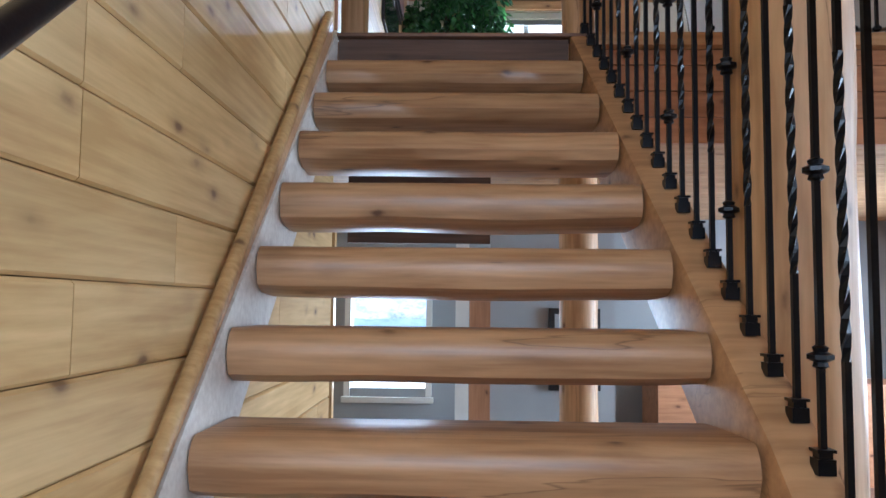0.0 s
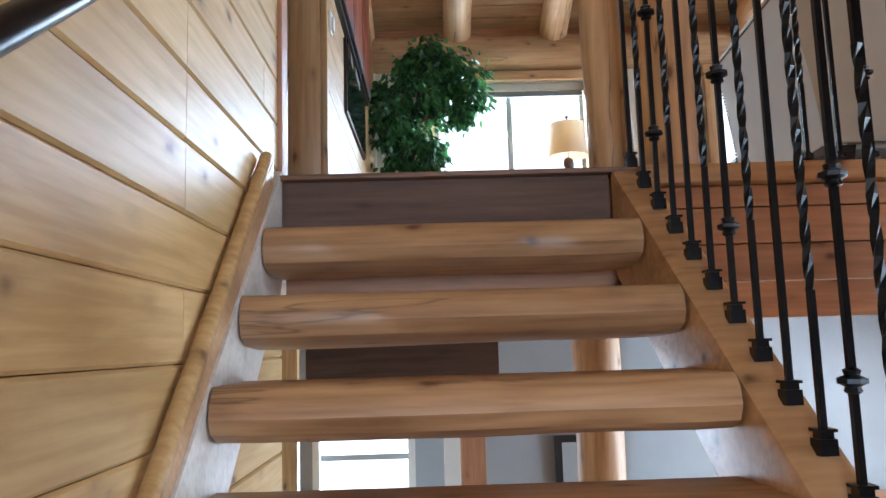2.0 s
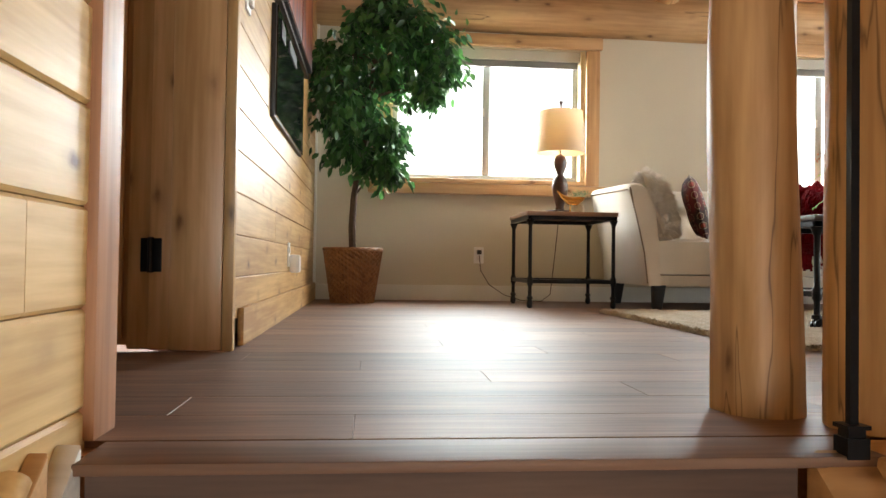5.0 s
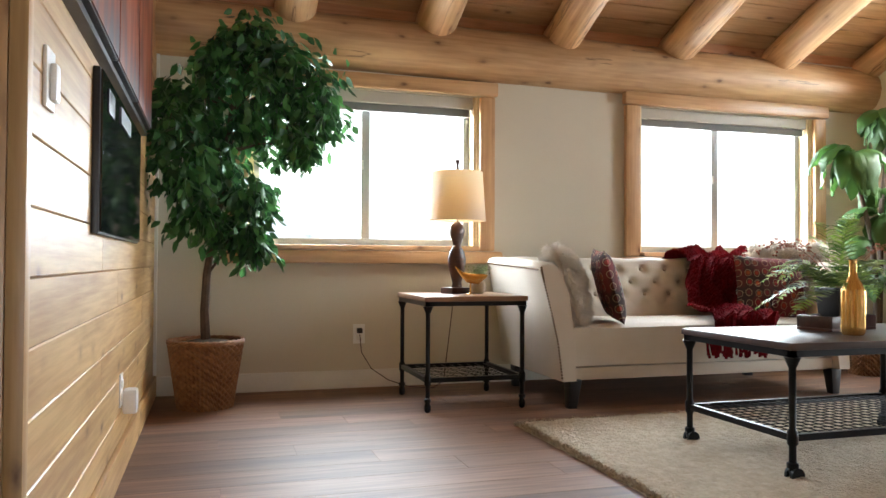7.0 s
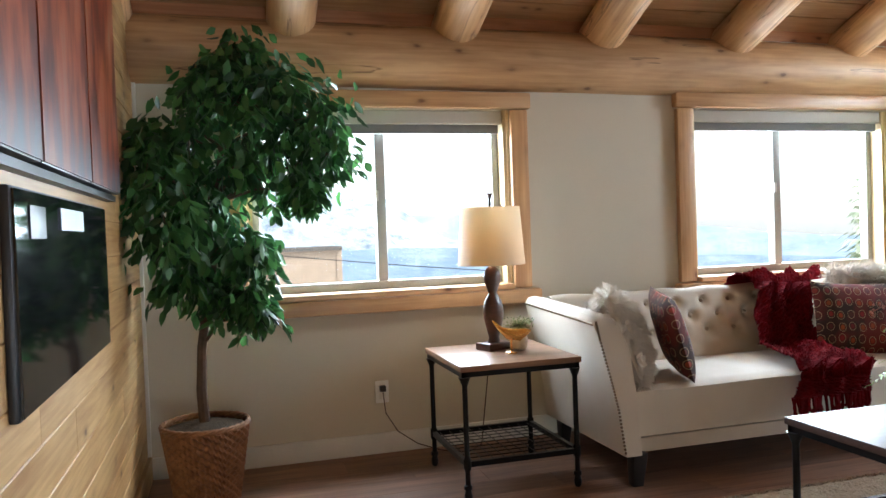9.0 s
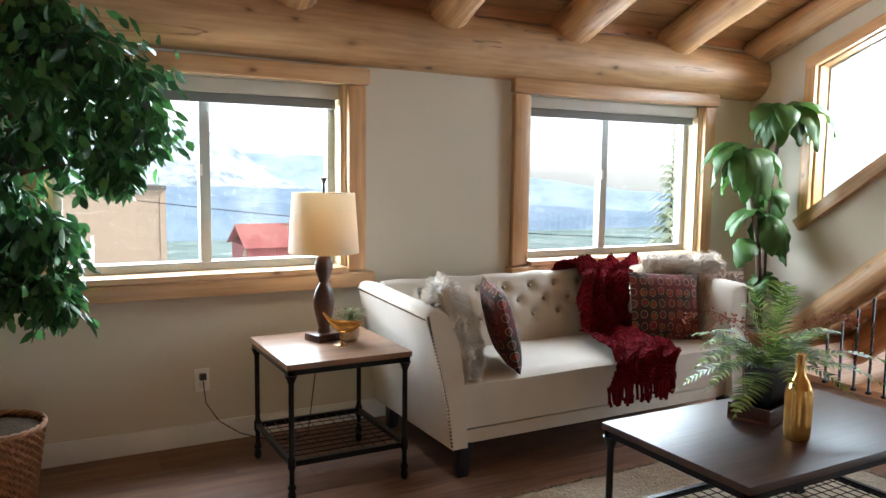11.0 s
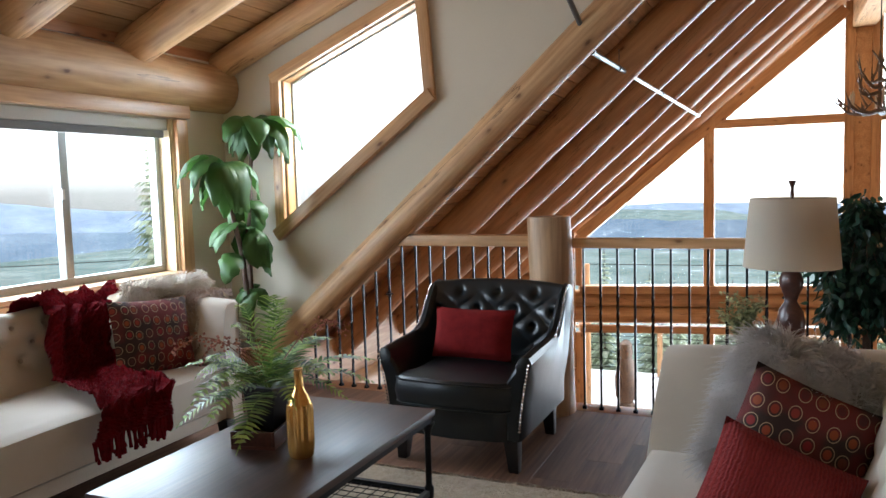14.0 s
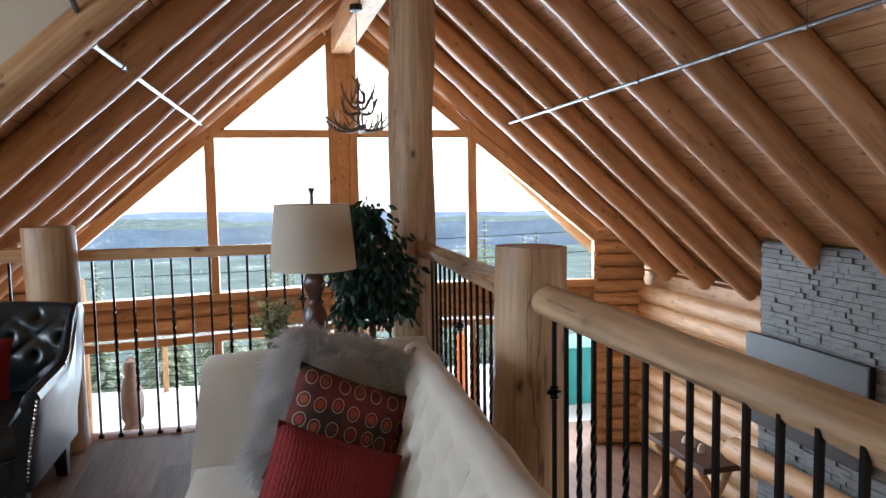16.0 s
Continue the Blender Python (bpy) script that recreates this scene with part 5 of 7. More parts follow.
def sofa(m, label, hw=1.05):
    k0 = hw - 1.05
    s = thing("sofa", label, "sofa", m)
    bm = bmesh.new(); box(bm, -0.875 - k0, 0.875 + k0, -0.384, 0.36, 0.145, 0.215)
    part("base", bm, LINEN, s, bevel=0.015)
    bm = bmesh.new()

    def seat(u, v):
        x, y = -0.865 - k0 + (1.73 + 2 * k0) * u, -0.385 + 0.62 * v
        e = min(1, min(u, 1 - u) * 30, min(v, 1 - v) * 14)
        return (x, y, 0.425 + 0.018 * math.sqrt(max(0, e)) + 0.004 * noise.noise(Vector((x * 4, y * 4, 0))))

    g = surface(bm, seat, 40, 16)
    low = [[bm.verts.new((v.co.x, v.co.y, 0.22)) for v in (row[0], row[-1])] for row in g]
    for i in range(40):
        bm.faces.new((g[i][0], low[i][0], low[i + 1][0], g[i + 1][0]))
        bm.faces.new((g[i][-1], g[i + 1][-1], low[i + 1][1], low[i][1]))
    part("seat", bm, LINEN, s, bevel=0)
    bm = bmesh.new(); box(bm, -0.86 - k0, 0.86 + k0, -0.378, 0.24, 0.218, 0.43)
    part("seat_cushion", bm, LINEN, s, bevel=0.022)
    for sx in (-1, 1):
        bm = bmesh.new()
        rings = []
        for y, dz, din in ((-0.435, -0.012, 0.0), (-0.42, 0, 0.0), (-0.2, 0.01, 0), (0.1, 0.02, 0), (0.34, 0.03, 0.0), (0.43, 0.03, 0.0)):
            sec = [(0.862, 0.15), (0.862, 0.42), (0.875, 0.60), (0.925, 0.745 + dz), (0.955, 0.772 + dz), (1.0, 0.780 + dz), (1.035, 0.773 + dz), (1.05, 0.748 + dz), (1.01, 0.59), (0.975, 0.42), (0.955, 0.28), (0.945, 0.15)]
            k = 0.004 if y < -0.43 else 0
            rake = 0.13 if y < -0.41 else 0.0
            rings.append([bm.verts.new((sx * (k0 + x + (k if x < 0.9 else -k)), y + rake * max(0, z - 0.15), z)) for x, z in sec])
        for a, b2 in zip(rings, rings[1:]):
            for i in range(12):
                bm.faces.new((a[i], a[(i + 1) % 12], b2[(i + 1) % 12], b2[i]))
        bm.faces.new(rings[0]); bm.faces.new(list(reversed(rings[-1])))
        part("armrest", bm, LINEN, s)
        pts = []
        path = [(0.955, 0.17), (0.968, 0.35), (0.995, 0.50), (1.03, 0.67), (1.042, 0.75)]
        for i in range(46):
            t = i / 45 * (len(path) - 1)
            j = min(int(t), len(path) - 2); f = t - j
            x, z = (path[j][0] * (1 - f) + path[j + 1][0] * f), (path[j][1] * (1 - f) + path[j + 1][1] * f)
            pts.append((sx * (k0 + x - 0.006), -0.438 + 0.13 * (z - 0.15), z))
        for i in range(60):
            pts.append((sx * (k0 + 1.046), -0.345 + 0.775 * i / 59, 0.740 + 0.03 * i / 59))
        beads("nailhead_trim", pts, 0.0068, BRASS, s, "row of small brass nailheads")
    bm = bmesh.new()
    nu, nv = 150, 46

    spots = [(0.09 * i, z) for k, z in enumerate((0.575, 0.655, 0.735)) for i in range(-11, 12) if (i + k) % 2 == 0 and abs(0.09 * i) <= 0.84 + k0]

    def back(u, v):
        x = -0.93 - k0 + (1.86 + 2 * k0) * u
        if v < 0.62:
            f = v / 0.62
            z = 0.42 + 0.335 * f
            y = 0.235 + 0.10 * f
            t = tuft(x, z - 0.575, 0.09, 0.08, 0.006) * min(1, (1 - f) * 12 + 0.25) * min(1, f * 3.5)
            return (x, y - 0.012 - t + dimples(x, z, spots, 0.025, 0.034), z)
        f = (v - 0.62) / 0.38
        a = math.pi * (f / 0.55) if f < 0.55 else math.pi
        if f < 0.55:
            return (x, 0.388 - 0.053 * math.cos(a), 0.755 + 0.055 * math.sin(a) ** 0.8 + 0.004 * math.sin(x * 21))
        g2 = (f - 0.55) / 0.45
        return (x, 0.441, 0.755 - 0.6 * g2)

    g = surface(bm, back, nu, nv)
    bm.faces.new(g[0]); bm.faces.new(list(reversed(g[-1])))
    part("backrest", bm, LINEN, s, "button tufted backrest")
    for r, z in enumerate((0.575, 0.655, 0.735)):
        for i in range(-11, 12):
            x = 0.09 * i
            if (i + r) % 2 or abs(x) > 0.84 + k0:
                continue
            bm = bmesh.new()
            bmesh.ops.create_uvsphere(bm, u_segments=8, v_segments=5, radius=0.012, matrix=Matrix.Translation((x, 0.235 + 0.10 * (z - 0.42) / 0.335 + 0.014, z)))
            part("button", bm, LINENSHADED, s)
    for x in (-0.86 - k0, 0.86 + k0):
        for y in (-0.38, 0.38):
            leg_block(s, x, y, 0.15, 0.152, BLACKPOT, 0.01)
    return s


sofa1 = sofa(Matrix.Translation((2.468, 7.11, 0)), "cream tufted linen sofa with flared arms beneath the window")
sofa2 = sofa(Matrix.Translation((2.13, 4.05, 0)) @ pose(0, 0, 0, 0, 0, 177), "short cream tufted sofa with its back to the loft railing", 0.85)


def armchair(m):
    c = thing("armchair", "black leather tufted armchair with brass nailheads beside the railing", "armchair", m)
    bm = bmesh.new()
    prof = [(-0.33, 0.33), (-0.33, -0.28), (-0.30, -0.34), (-0.22, -0.375), (0.0, -0.39), (0.22, -0.375), (0.30, -0.34), (0.33, -0.28), (0.33, 0.33)]
    low = [bm.verts.new((x, y, 0.155)) for x, y in prof]
    mid = [bm.verts.new((x * 1.01, y * 1.01, 0.23)) for x, y in prof]
    top = [bm.verts.new((x, y, 0.30)) for x, y in prof]
    for a, b2 in ((low, mid), (mid, top)):
        for i in range(len(prof)):
            j = (i + 1) % len(prof)
            bm.faces.new((a[i], a[j], b2[j], b2[i]))
    bm.faces.new(low); bm.faces.new(list(reversed(top)))
    part("base", bm, LEATHER, c, bevel=0.008)
    bm = bmesh.new()
    prof = [(-0.27, 0.22), (-0.27, -0.26), (-0.305, -0.29), (-0.31, -0.36), (-0.26, -0.405), (0.0, -0.425), (0.26, -0.405), (0.31, -0.36), (0.305, -0.29), (0.27, -0.26), (0.27, 0.22)]
    rings = []
    for z, k in ((0.303, 0.97), (0.315, 0.995), (0.37, 1.012), (0.425, 0.995), (0.445, 0.96)):
        rings.append([bm.verts.new((x * k, y * k, z)) for x, y in prof])
    for a, b2 in zip(rings, rings[1:]):
        for i in range(11):
            bm.faces.new((a[i], a[(i + 1) % 11], b2[(i + 1) % 11], b2[i]))
    bm.faces.new(rings[0])
    crown = [bm.verts.new((x * 0.6, y * 0.6 - 0.03, 0.462)) for x, y in prof]
    for i in range(11):
        bm.faces.new((rings[-1][i], rings[-1][(i + 1) % 11], crown[(i + 1) % 11], crown[i]))
    bm.faces.new(list(reversed(crown)))
    part("seat_cushion", bm, LEATHER, c)
    for z, k in ((0.432, 0.995), (0.312, 0.995)):
        bm = bmesh.new(); tube(bm, [(x * k, y * k, z) for x, y in prof], 0.0055, 6); part("piping", bm, LEATHER, c)

    # arm and wing in one sweep: top height, and how far out the top leans
    sweep = [(-0.365, 0.555), (-0.35, 0.575), (-0.20, 0.585), (-0.05, 0.592), (0.06, 0.602), (0.11, 0.625), (0.16, 0.675), (0.21, 0.74), (0.26, 0.795), (0.30, 0.825), (0.345, 0.835), (0.385, 0.825)]
    for sx in (-1, 1):
        bm = bmesh.new()
        rings = []
        for y, top in sweep:
            k = 0.010 if y < -0.36 else 0.0
            lean = 0.055 * min(1, (top - 0.3) / 0.3)
            w = 0.075 if y < 0.05 else 0.075 - 0.02 * min(1, (y - 0.05) / 0.2)
            xo, xt = 0.355, 0.355 + lean
            sec = [(0.278, 0.17), (0.278, 0.44), (xt - w, top - 0.05), (xt - w + 0.012, top - 0.015), (xt - w * 0.55, top), (xt - 0.012, top - 0.008), (xt, top - 0.035), (xo + lean * 0.45, 0.44), (xo, 0.30), (xo - 0.004, 0.17)]
            rings.append([bm.verts.new((sx * (x + (k if i < 3 else -k)), y, z - (k if i in (3, 4, 5, 6) else 0))) for i, (x, z) in enumerate(sec)])
        for a, b2 in zip(rings, rings[1:]):
            for i in range(10):
                bm.faces.new((a[i], a[(i + 1) % 10], b2[(i + 1) % 10], b2[i]))
        bm.faces.new(rings[0]); bm.faces.new(list(reversed(rings[-1])))
        part("armrest", bm, LEATHER, c)
        pts = [(sx * (0.345 + 0.05 * (i / 19) ** 1.3), -0.369, 0.22 + 0.32 * i / 19) for i in range(20)]
        beads("nailhead_trim", pts, 0.0068, BRIGHTNAIL, c, "row of bright nailheads")
        pts = []
        for i in range(26):
            t = i / 25 * 5
            j = min(int(t), 4); f = t - j
            (ya, za), (yb, zb) = sweep[4 + j], sweep[5 + j]
            pts.append((sx * 0.402, ya + (yb - ya) * f - 0.008, za + (zb - za) * f - 0.010))
        beads("nailhead_trim", pts, 0.0062, BRIGHTNAIL, c)
    spots = [(0.112 * i, z) for k, z in enumerate((0.60, 0.685, 0.77)) for i in (-3, -2, -1, 0, 1, 2, 3) if (i + k) % 2 == 0]
    bm = bmesh.new()

    def back(u, v):
        a = (u - 0.5) * 2
        wid = 0.31 + 0.075 * min(1, v * 1.4)
        x = a * wid
        curve = 0.05 * abs(a) ** 3
        top = 0.845 - 0.018 * a * a
        if v < 0.72:
            f = v / 0.72
            z = 0.42 + (top - 0.045 - 0.42) * f
            y = 0.20 + 0.13 * f - curve
            t = tuft(x, z - 0.685, 0.112, 0.085, 0.024) * min(1, max(0.1, (f - 0.1) * 3)) * min(1, (1 - f) * 6 + 0.1)
            return (x, y - 0.012 - t + dimples(x, z, spots, 0.019, 0.030), z)
        f = (v - 0.72) / 0.28
        if f < 0.6:
            b2 = math.pi * f / 0.6
            return (x, 0.362 - 0.035 * math.cos(b2) - curve, top - 0.045 + 0.045 * math.sin(b2) ** 0.7)
        g2 = (f - 0.6) / 0.4
        return (x * (1 - 0.12 * g2), 0.397 - curve * 0.5 - 0.04 * g2, top - 0.045 - 0.62 * g2)

    g = surface(bm, back, 96, 52)
    bm.faces.new(g[0]); bm.faces.new(list(reversed(g[-1])))
    part("backrest", bm, LEATHER, c, "deep button tufted leather backrest")
    for x, z in spots:
        if abs(x) > 0.3:
            continue
        f = (z - 0.42) / 0.38
        bm = bmesh.new()
        bmesh.ops.create_uvsphere(bm, u_segments=8, v_segments=5, radius=0.010, matrix=Matrix.Translation((x, 0.20 + 0.13 * f + 0.018, z)))
        part("button", bm, LEATHER, c)
    for x in (-0.29, 0.29):
        for y in (-0.31, 0.29):
            leg_block(c, x, y, 0.16, 0.158, BLACKPOT, 0.01)
    return c


armchair(Matrix.Translation((3.80, 5.43, 0)) @ pose(0, 0, 0, 0, 0, -91))


# cushions and throw
def pillow(name, label, w, h, t, mat, m, fur=0, furlen=0.05, seed=1, **hair):
    me = cushion_mesh(name, w, h, t, FURBASE if mat is FURGREY else mat)
    o = hang(name, me, None, m, label, category="cushion")
    if fur:
        strands("fur", me, fur, furlen, mat, o, seed, **hair)
    return o


def lay(c, across, up):
    """The pose of a cushion: its width runs along across, its height along up."""
    x = Vector(across).normalized()
    z = x.cross(Vector(up)).normalized()
    y = z.cross(x)
    return Matrix.Translation(c) @ Matrix((x, y, z)).transposed().to_4x4()


pillow("cushion", "shaggy cream fur cushion leaning on the sofa arm", 0.48, 0.44, 0.17, FUR, lay((1.68, 6.98, 0.65), (0.42, 0.9, 0), (-0.32, 0.1, 0.95)), 22000, 0.045, 3, thick=0.0022)
pillow("cushion", "dark cushion woven with rust and cream medallions on the sofa", 0.42, 0.42, 0.12, MEDALLION, lay((1.93, 6.93, 0.65), (0.35, 0.94, 0.05), (-0.25, 0.1, 0.97)))
pillow("cushion", "dark square cushion with ringed medallions beside the red throw", 0.44, 0.40, 0.13, MEDALLION, lay((3.13, 7.02, 0.63), (0.93, -0.32, -0.05), (0.04, 0.30, 0.95)))
pillow("cushion", "soft taupe fur cushion beside the medallion cushion on the sofa", 0.42, 0.40, 0.15, TAUPE, lay((3.42, 6.98, 0.63), (0.75, -0.62, 0.0), (0.20, 0.22, 0.94)), 14000, 0.028, 9, thick=0.0022)
pillow("cushion", "long haired cream fur cushion behind the taupe cushion", 0.50, 0.40, 0.13, FUR, lay((3.38, 7.13, 0.70), (0.92, -0.38, 0.0), (0.10, 0.15, 0.97)), 16000, 0.06, 5, thick=0.0022)
pillow("cushion", "dark red lumbar cushion on the black armchair", 0.46, 0.27, 0.12, REDCLOTH, pose(3.80, 5.46, 0.595, 74, 0, -93))
pillow("cushion", "dark red ribbed cushion on the short cream sofa", 0.38, 0.36, 0.19, REDRIB, lay((2.25, 4.01, 0.50), (0.03, -0.92, -0.38), (0.45, -0.28, 0.85)))
pillow("cushion", "dark cushion with red and orange medallions before grey fur", 0.38, 0.36, 0.13, MEDALLION, lay((2.47, 3.94, 0.605), (0.0, -0.92, -0.385), (0.32, -0.40, 0.85)))
pillow("cushion", "big grey cushion of long shaggy fur on the sofa arm", 0.47, 0.44, 0.20, FURGREY, lay((2.66, 3.90, 0.615), (0.0, -0.95, -0.29), (0.30, -0.26, 0.92)), 56000, 0.085, 8, thick=0.0021, droop=0.5, clump=1.3)

bm = bmesh.new()
PATH_T = [(7.52, 0.70), (7.50, 0.80), (7.43, 0.835), (7.36, 0.80), (7.30, 0.68), (7.25, 0.56), (7.15, 0.475), (6.95, 0.462), (6.75, 0.462), (6.655, 0.45), (6.635, 0.39), (6.63, 0.345)]


def throwp(u, v):
    t = v * (len(PATH_T) - 1)
    j = min(int(t), len(PATH_T) - 2); f = t - j
    y = PATH_T[j][0] * (1 - f) + PATH_T[j + 1][0] * f
    z = PATH_T[j][1] * (1 - f) + PATH_T[j + 1][1] * f
    cxx = 3.02 - 0.05 * v if v < 0.25 else 2.98 - 0.42 * ((v - 0.25) / 0.75) ** 0.9
    wid = 0.80 - 1.37 * v if v < 0.3 else 0.39 + 0.10 * max(0, v - 0.5)
    fold = 0.022 * math.sin(u * 15 + 5 * noise.noise(Vector((u * 2, v * 4, 1)))) + 0.028 * noise.noise(Vector((u * 5, v * 12, 0))) + 0.020 * noise.noise(Vector((u * 34, v * 80, 0))) + 0.012 * noise.noise(Vector((u * 80, v * 190, 5)))
    on = 0.034 + fold
    return (cxx + (u - 0.5) * wid + 0.012 * noise.noise(Vector((u * 5, v * 9, 3))), y - (on if 0.3 < v < 0.55 or v > 0.8 else 0), z + (on if v < 0.85 else 0))


surface(bm, throwp, 110, 260)
th = part("throw_blanket", bm, REDTHROW, label="red knitted throw draped over the cream sofa", category="throw")
bm = bmesh.new()
for i in range(44):
    x, y, z = throwp((i + 0.5) / 44, 1.0)
    r2 = random.Random(i)
    tube(bm, [(x, y, z + 0.01), (x + r2.uniform(-.01, .01), y - 0.004, z - 0.04), (x + r2.uniform(-.015, .015), y - 0.002, z - 0.055 - r2.random() * 0.04)], [0.009, 0.007, 0.009], 6)
part("fringe", bm, REDTHROW, th, "knotted red fringe")

# table lamps
def lamp(m, label, shade_r0, shade_r1, lit):
    t = thing("table_lamp", label, "table lamp", m)
    bm = bmesh.new(); box(bm, -0.075, 0.075, -0.055, 0.055, 0, 0.035); part("base", bm, LAMPWOOD, t, bevel=0.006)
    bm = bmesh.new()
    lathe(bm, [(0.036, 0.0355), (0.030, 0.06), (0.042, 0.10), (0.056, 0.15), (0.060, 0.19), (0.050, 0.235), (0.030, 0.265), (0.024, 0.275), (0.033, 0.30), (0.048, 0.335), (0.050, 0.36), (0.040, 0.39), (0.022, 0.405), (0.014, 0.41)], 20, sx=1.0, sy=0.62)
    part("body", bm, LAMPWOOD, t, "carved dark wooden hourglass body")
    bm = bmesh.new(); tube(bm, [(0, 0, 0.41), (0, 0, 0.70)], 0.005, 8); part("stem", bm, BRASS, t)
    bm = bmesh.new(); lathe(bm, [(0.008, 0.70), (0.008, 0.715), (0.006, 0.735), (0.016, 0.765)], 10); part("finial", bm, LAMPWOOD, t)
    bm = bmesh.new()
    seg = 40
    rings = []
    for r, z in ((shade_r0, 0.415), (shade_r1, 0.695), (shade_r1 - 0.004, 0.695), (shade_r0 - 0.004, 0.415)):
        rings.append([bm.verts.new((r * math.cos(2 * math.pi * k / seg), r * math.sin(2 * math.pi * k / seg), z)) for k in range(seg)])
    for i in range(4):
        a, b2 = rings[i], rings[(i + 1) % 4]
        for k in range(seg):
            bm.faces.new((a[k], a[(k + 1) % seg], b2[(k + 1) % seg], b2[k]))
    part("shade", bm, SHADE, t, "off-white linen drum shade")
    bm = bmesh.new()
    for a in (0, 2.09, 4.19):
        tube(bm, [(0, 0, 0.69), (math.cos(a) * shade_r1 * 0.98, math.sin(a) * shade_r1 * 0.98, 0.69)], 0.002, 5)
    part("spider", bm, BRASS, t)
    if lit:
        la = bpy.data.lights.new("bulb", "POINT")
        la.energy, la.color, la.shadow_soft_size = 0.9, (1.0, 0.72, 0.42), 0.03
        ob = new("bulb", la)
        ob.matrix_world = m @ Matrix.Translation((0, 0, 0.53))
    return t


lamp(Matrix.Translation((1.10, 7.18, 0.597)) @ pose(0, 0, 0, 0, 0, 20), "carved dark wood table lamp with a linen drum shade, lit", 0.165, 0.145, True)

# side table by the second sofa
st = thing("side_table", "small dark side table beside the cream sofa", "side table", Matrix.Translation((3.42, 3.95, 0)))
bm = bmesh.new(); box(bm, -0.27, 0.27, -0.27, 0.27, 0.572, 0.597); part("tabletop", bm, ENDTOP, st, bevel=0.003)
for sx in (-1, 1):
    for sy in (-1, 1):
        bm = bmesh.new(); tube(bm, [(sx * 0.24, sy * 0.24, 0), (sx * 0.24, sy * 0.24, 0.572)], 0.013, 8); part("leg", bm, IRON, st)
bm = bmesh.new(); box(bm, -0.25, 0.25, -0.25, 0.25, 0.16, 0.175); part("shelf", bm, ENDTOP, st, bevel=0.003)
lamp(Matrix.Translation((3.50, 3.94, 0.597)) @ pose(0, 0, 0, 0, 0, 60), "carved dark wood table lamp with a linen drum shade, unlit", 0.185, 0.16, False)

# small things on tables
bird = thing("bird_figurine", "small brass bird dish on a stem", "figurine", Matrix.Translation((1.13, 7.03, 0.597)) @ pose(0, 0, 0, 0, 0, -20))
bm = bmesh.new()
tube(bm, [(-0.085, 0, 0.155), (-0.05, 0, 0.115), (-0.01, 0, 0.09), (0.04, 0, 0.085), (0.075, 0, 0.10), (0.095, 0, 0.105)], [0.004, 0.012, 0.028, 0.03, 0.016, 0.003], 12)
part("body", bm, GOLD, bird)
bm = bmesh.new(); lathe(bm, [(0.028, 0), (0.028, 0.004), (0.006, 0.01), (0.005, 0.065)], 14); part("stem", bm, GOLD, bird)


def sprigs(name, m, parent, n, height, spread, mat, leaf, seed, blade=False):
    r3 = random.Random(seed)
    verts, faces = [], []
    for i in range(n):
        a, s = r3.random() * 6.28, r3.random() ** 0.5 * spread
        top = Vector((math.cos(a) * s, math.sin(a) * s, height * r3.uniform(0.6, 1.0)))
        for k in range(8):
            t = (k + 1) / 8
            p = Vector((top.x * t * t, top.y * t * t, top.z * t))
            for q in range(3):
                d = Vector((r3.gauss(0, 1), r3.gauss(0, 1), r3.gauss(0.3, 0.7))).normalized() * leaf
                sd = d.cross(Vector((0.3, 0.2, 1))).normalized() * leaf * 0.35
                b0 = len(verts)
                verts += [p, p + d * 0.5 + sd, p + d, p + d * 0.5 - sd]
                faces.append((b0, b0 + 1, b0 + 2, b0 + 3))
    return hang(name, quads_mesh(name, verts, faces, mat), parent, m)


v1 = thing("potted_plant", "tiny leafy plant in a round speckled pot", "plant", Matrix.Translation((1.20, 7.10, 0.597)))
bm = bmesh.new(); lathe(bm, [(0.022, 0), (0.036, 0.01), (0.042, 0.035), (0.040, 0.06), (0.033, 0.072)], 20); part("pot", bm, CERAMIC, v1)
sprigs("foliage", Matrix.Translation((0, 0, 0.06)), v1, 34, 0.095, 0.075, SAGE, 0.014, 4)
v2 = thing("potted_grass", "dried sage green grasses in a round tan pot", "plant", Matrix.Translation((3.27, 4.12, 0.597)))
bm = bmesh.new(); lathe(bm, [(0.03, 0), (0.055, 0.015), (0.065, 0.055), (0.055, 0.09), (0.045, 0.10)], 20); part("pot", bm, CERAMIC, v2)
sprigs("foliage", Matrix.Translation((0, 0, 0.085)), v2, 70, 0.24, 0.10, PALEGRASS, 0.022, 6)

tray = thing("wood_tray", "dark wooden box tray on the coffee table", "tray", Matrix.Translation((2.33, 5.68, 0.495)) @ pose(0, 0, 0, 0, 0, 14))
bm = bmesh.new(); box(bm, -0.16, 0.16, -0.08, 0.08, 0, 0.012); part("bottom", bm, LAMPWOOD, tray, bevel=0.002)
for a in ((-0.16, 0.16, -0.08, -0.07), (-0.16, 0.16, 0.07, 0.08), (-0.16, -0.15, -0.07, 0.07), (0.15, 0.16, -0.07, 0.07)):
    bm = bmesh.new(); box(bm, *a, 0.012, 0.062); part("side", bm, LAMPWOOD, tray, bevel=0.002)
vase = thing("vase", "fluted amber gold glass bottle vase on the coffee table", "vase", Matrix.Translation((2.18, 5.445, 0.495)) @ Matrix.Diagonal((0.92, 0.92, 1.03, 1)))
bm = bmesh.new()
lathe(bm, [(0.036, 0.0), (0.043, 0.008), (0.046, 0.03), (0.047, 0.155), (0.044, 0.175)], 60, flutes=15, depth=0.05)
part("body", bm, GOLD, vase)
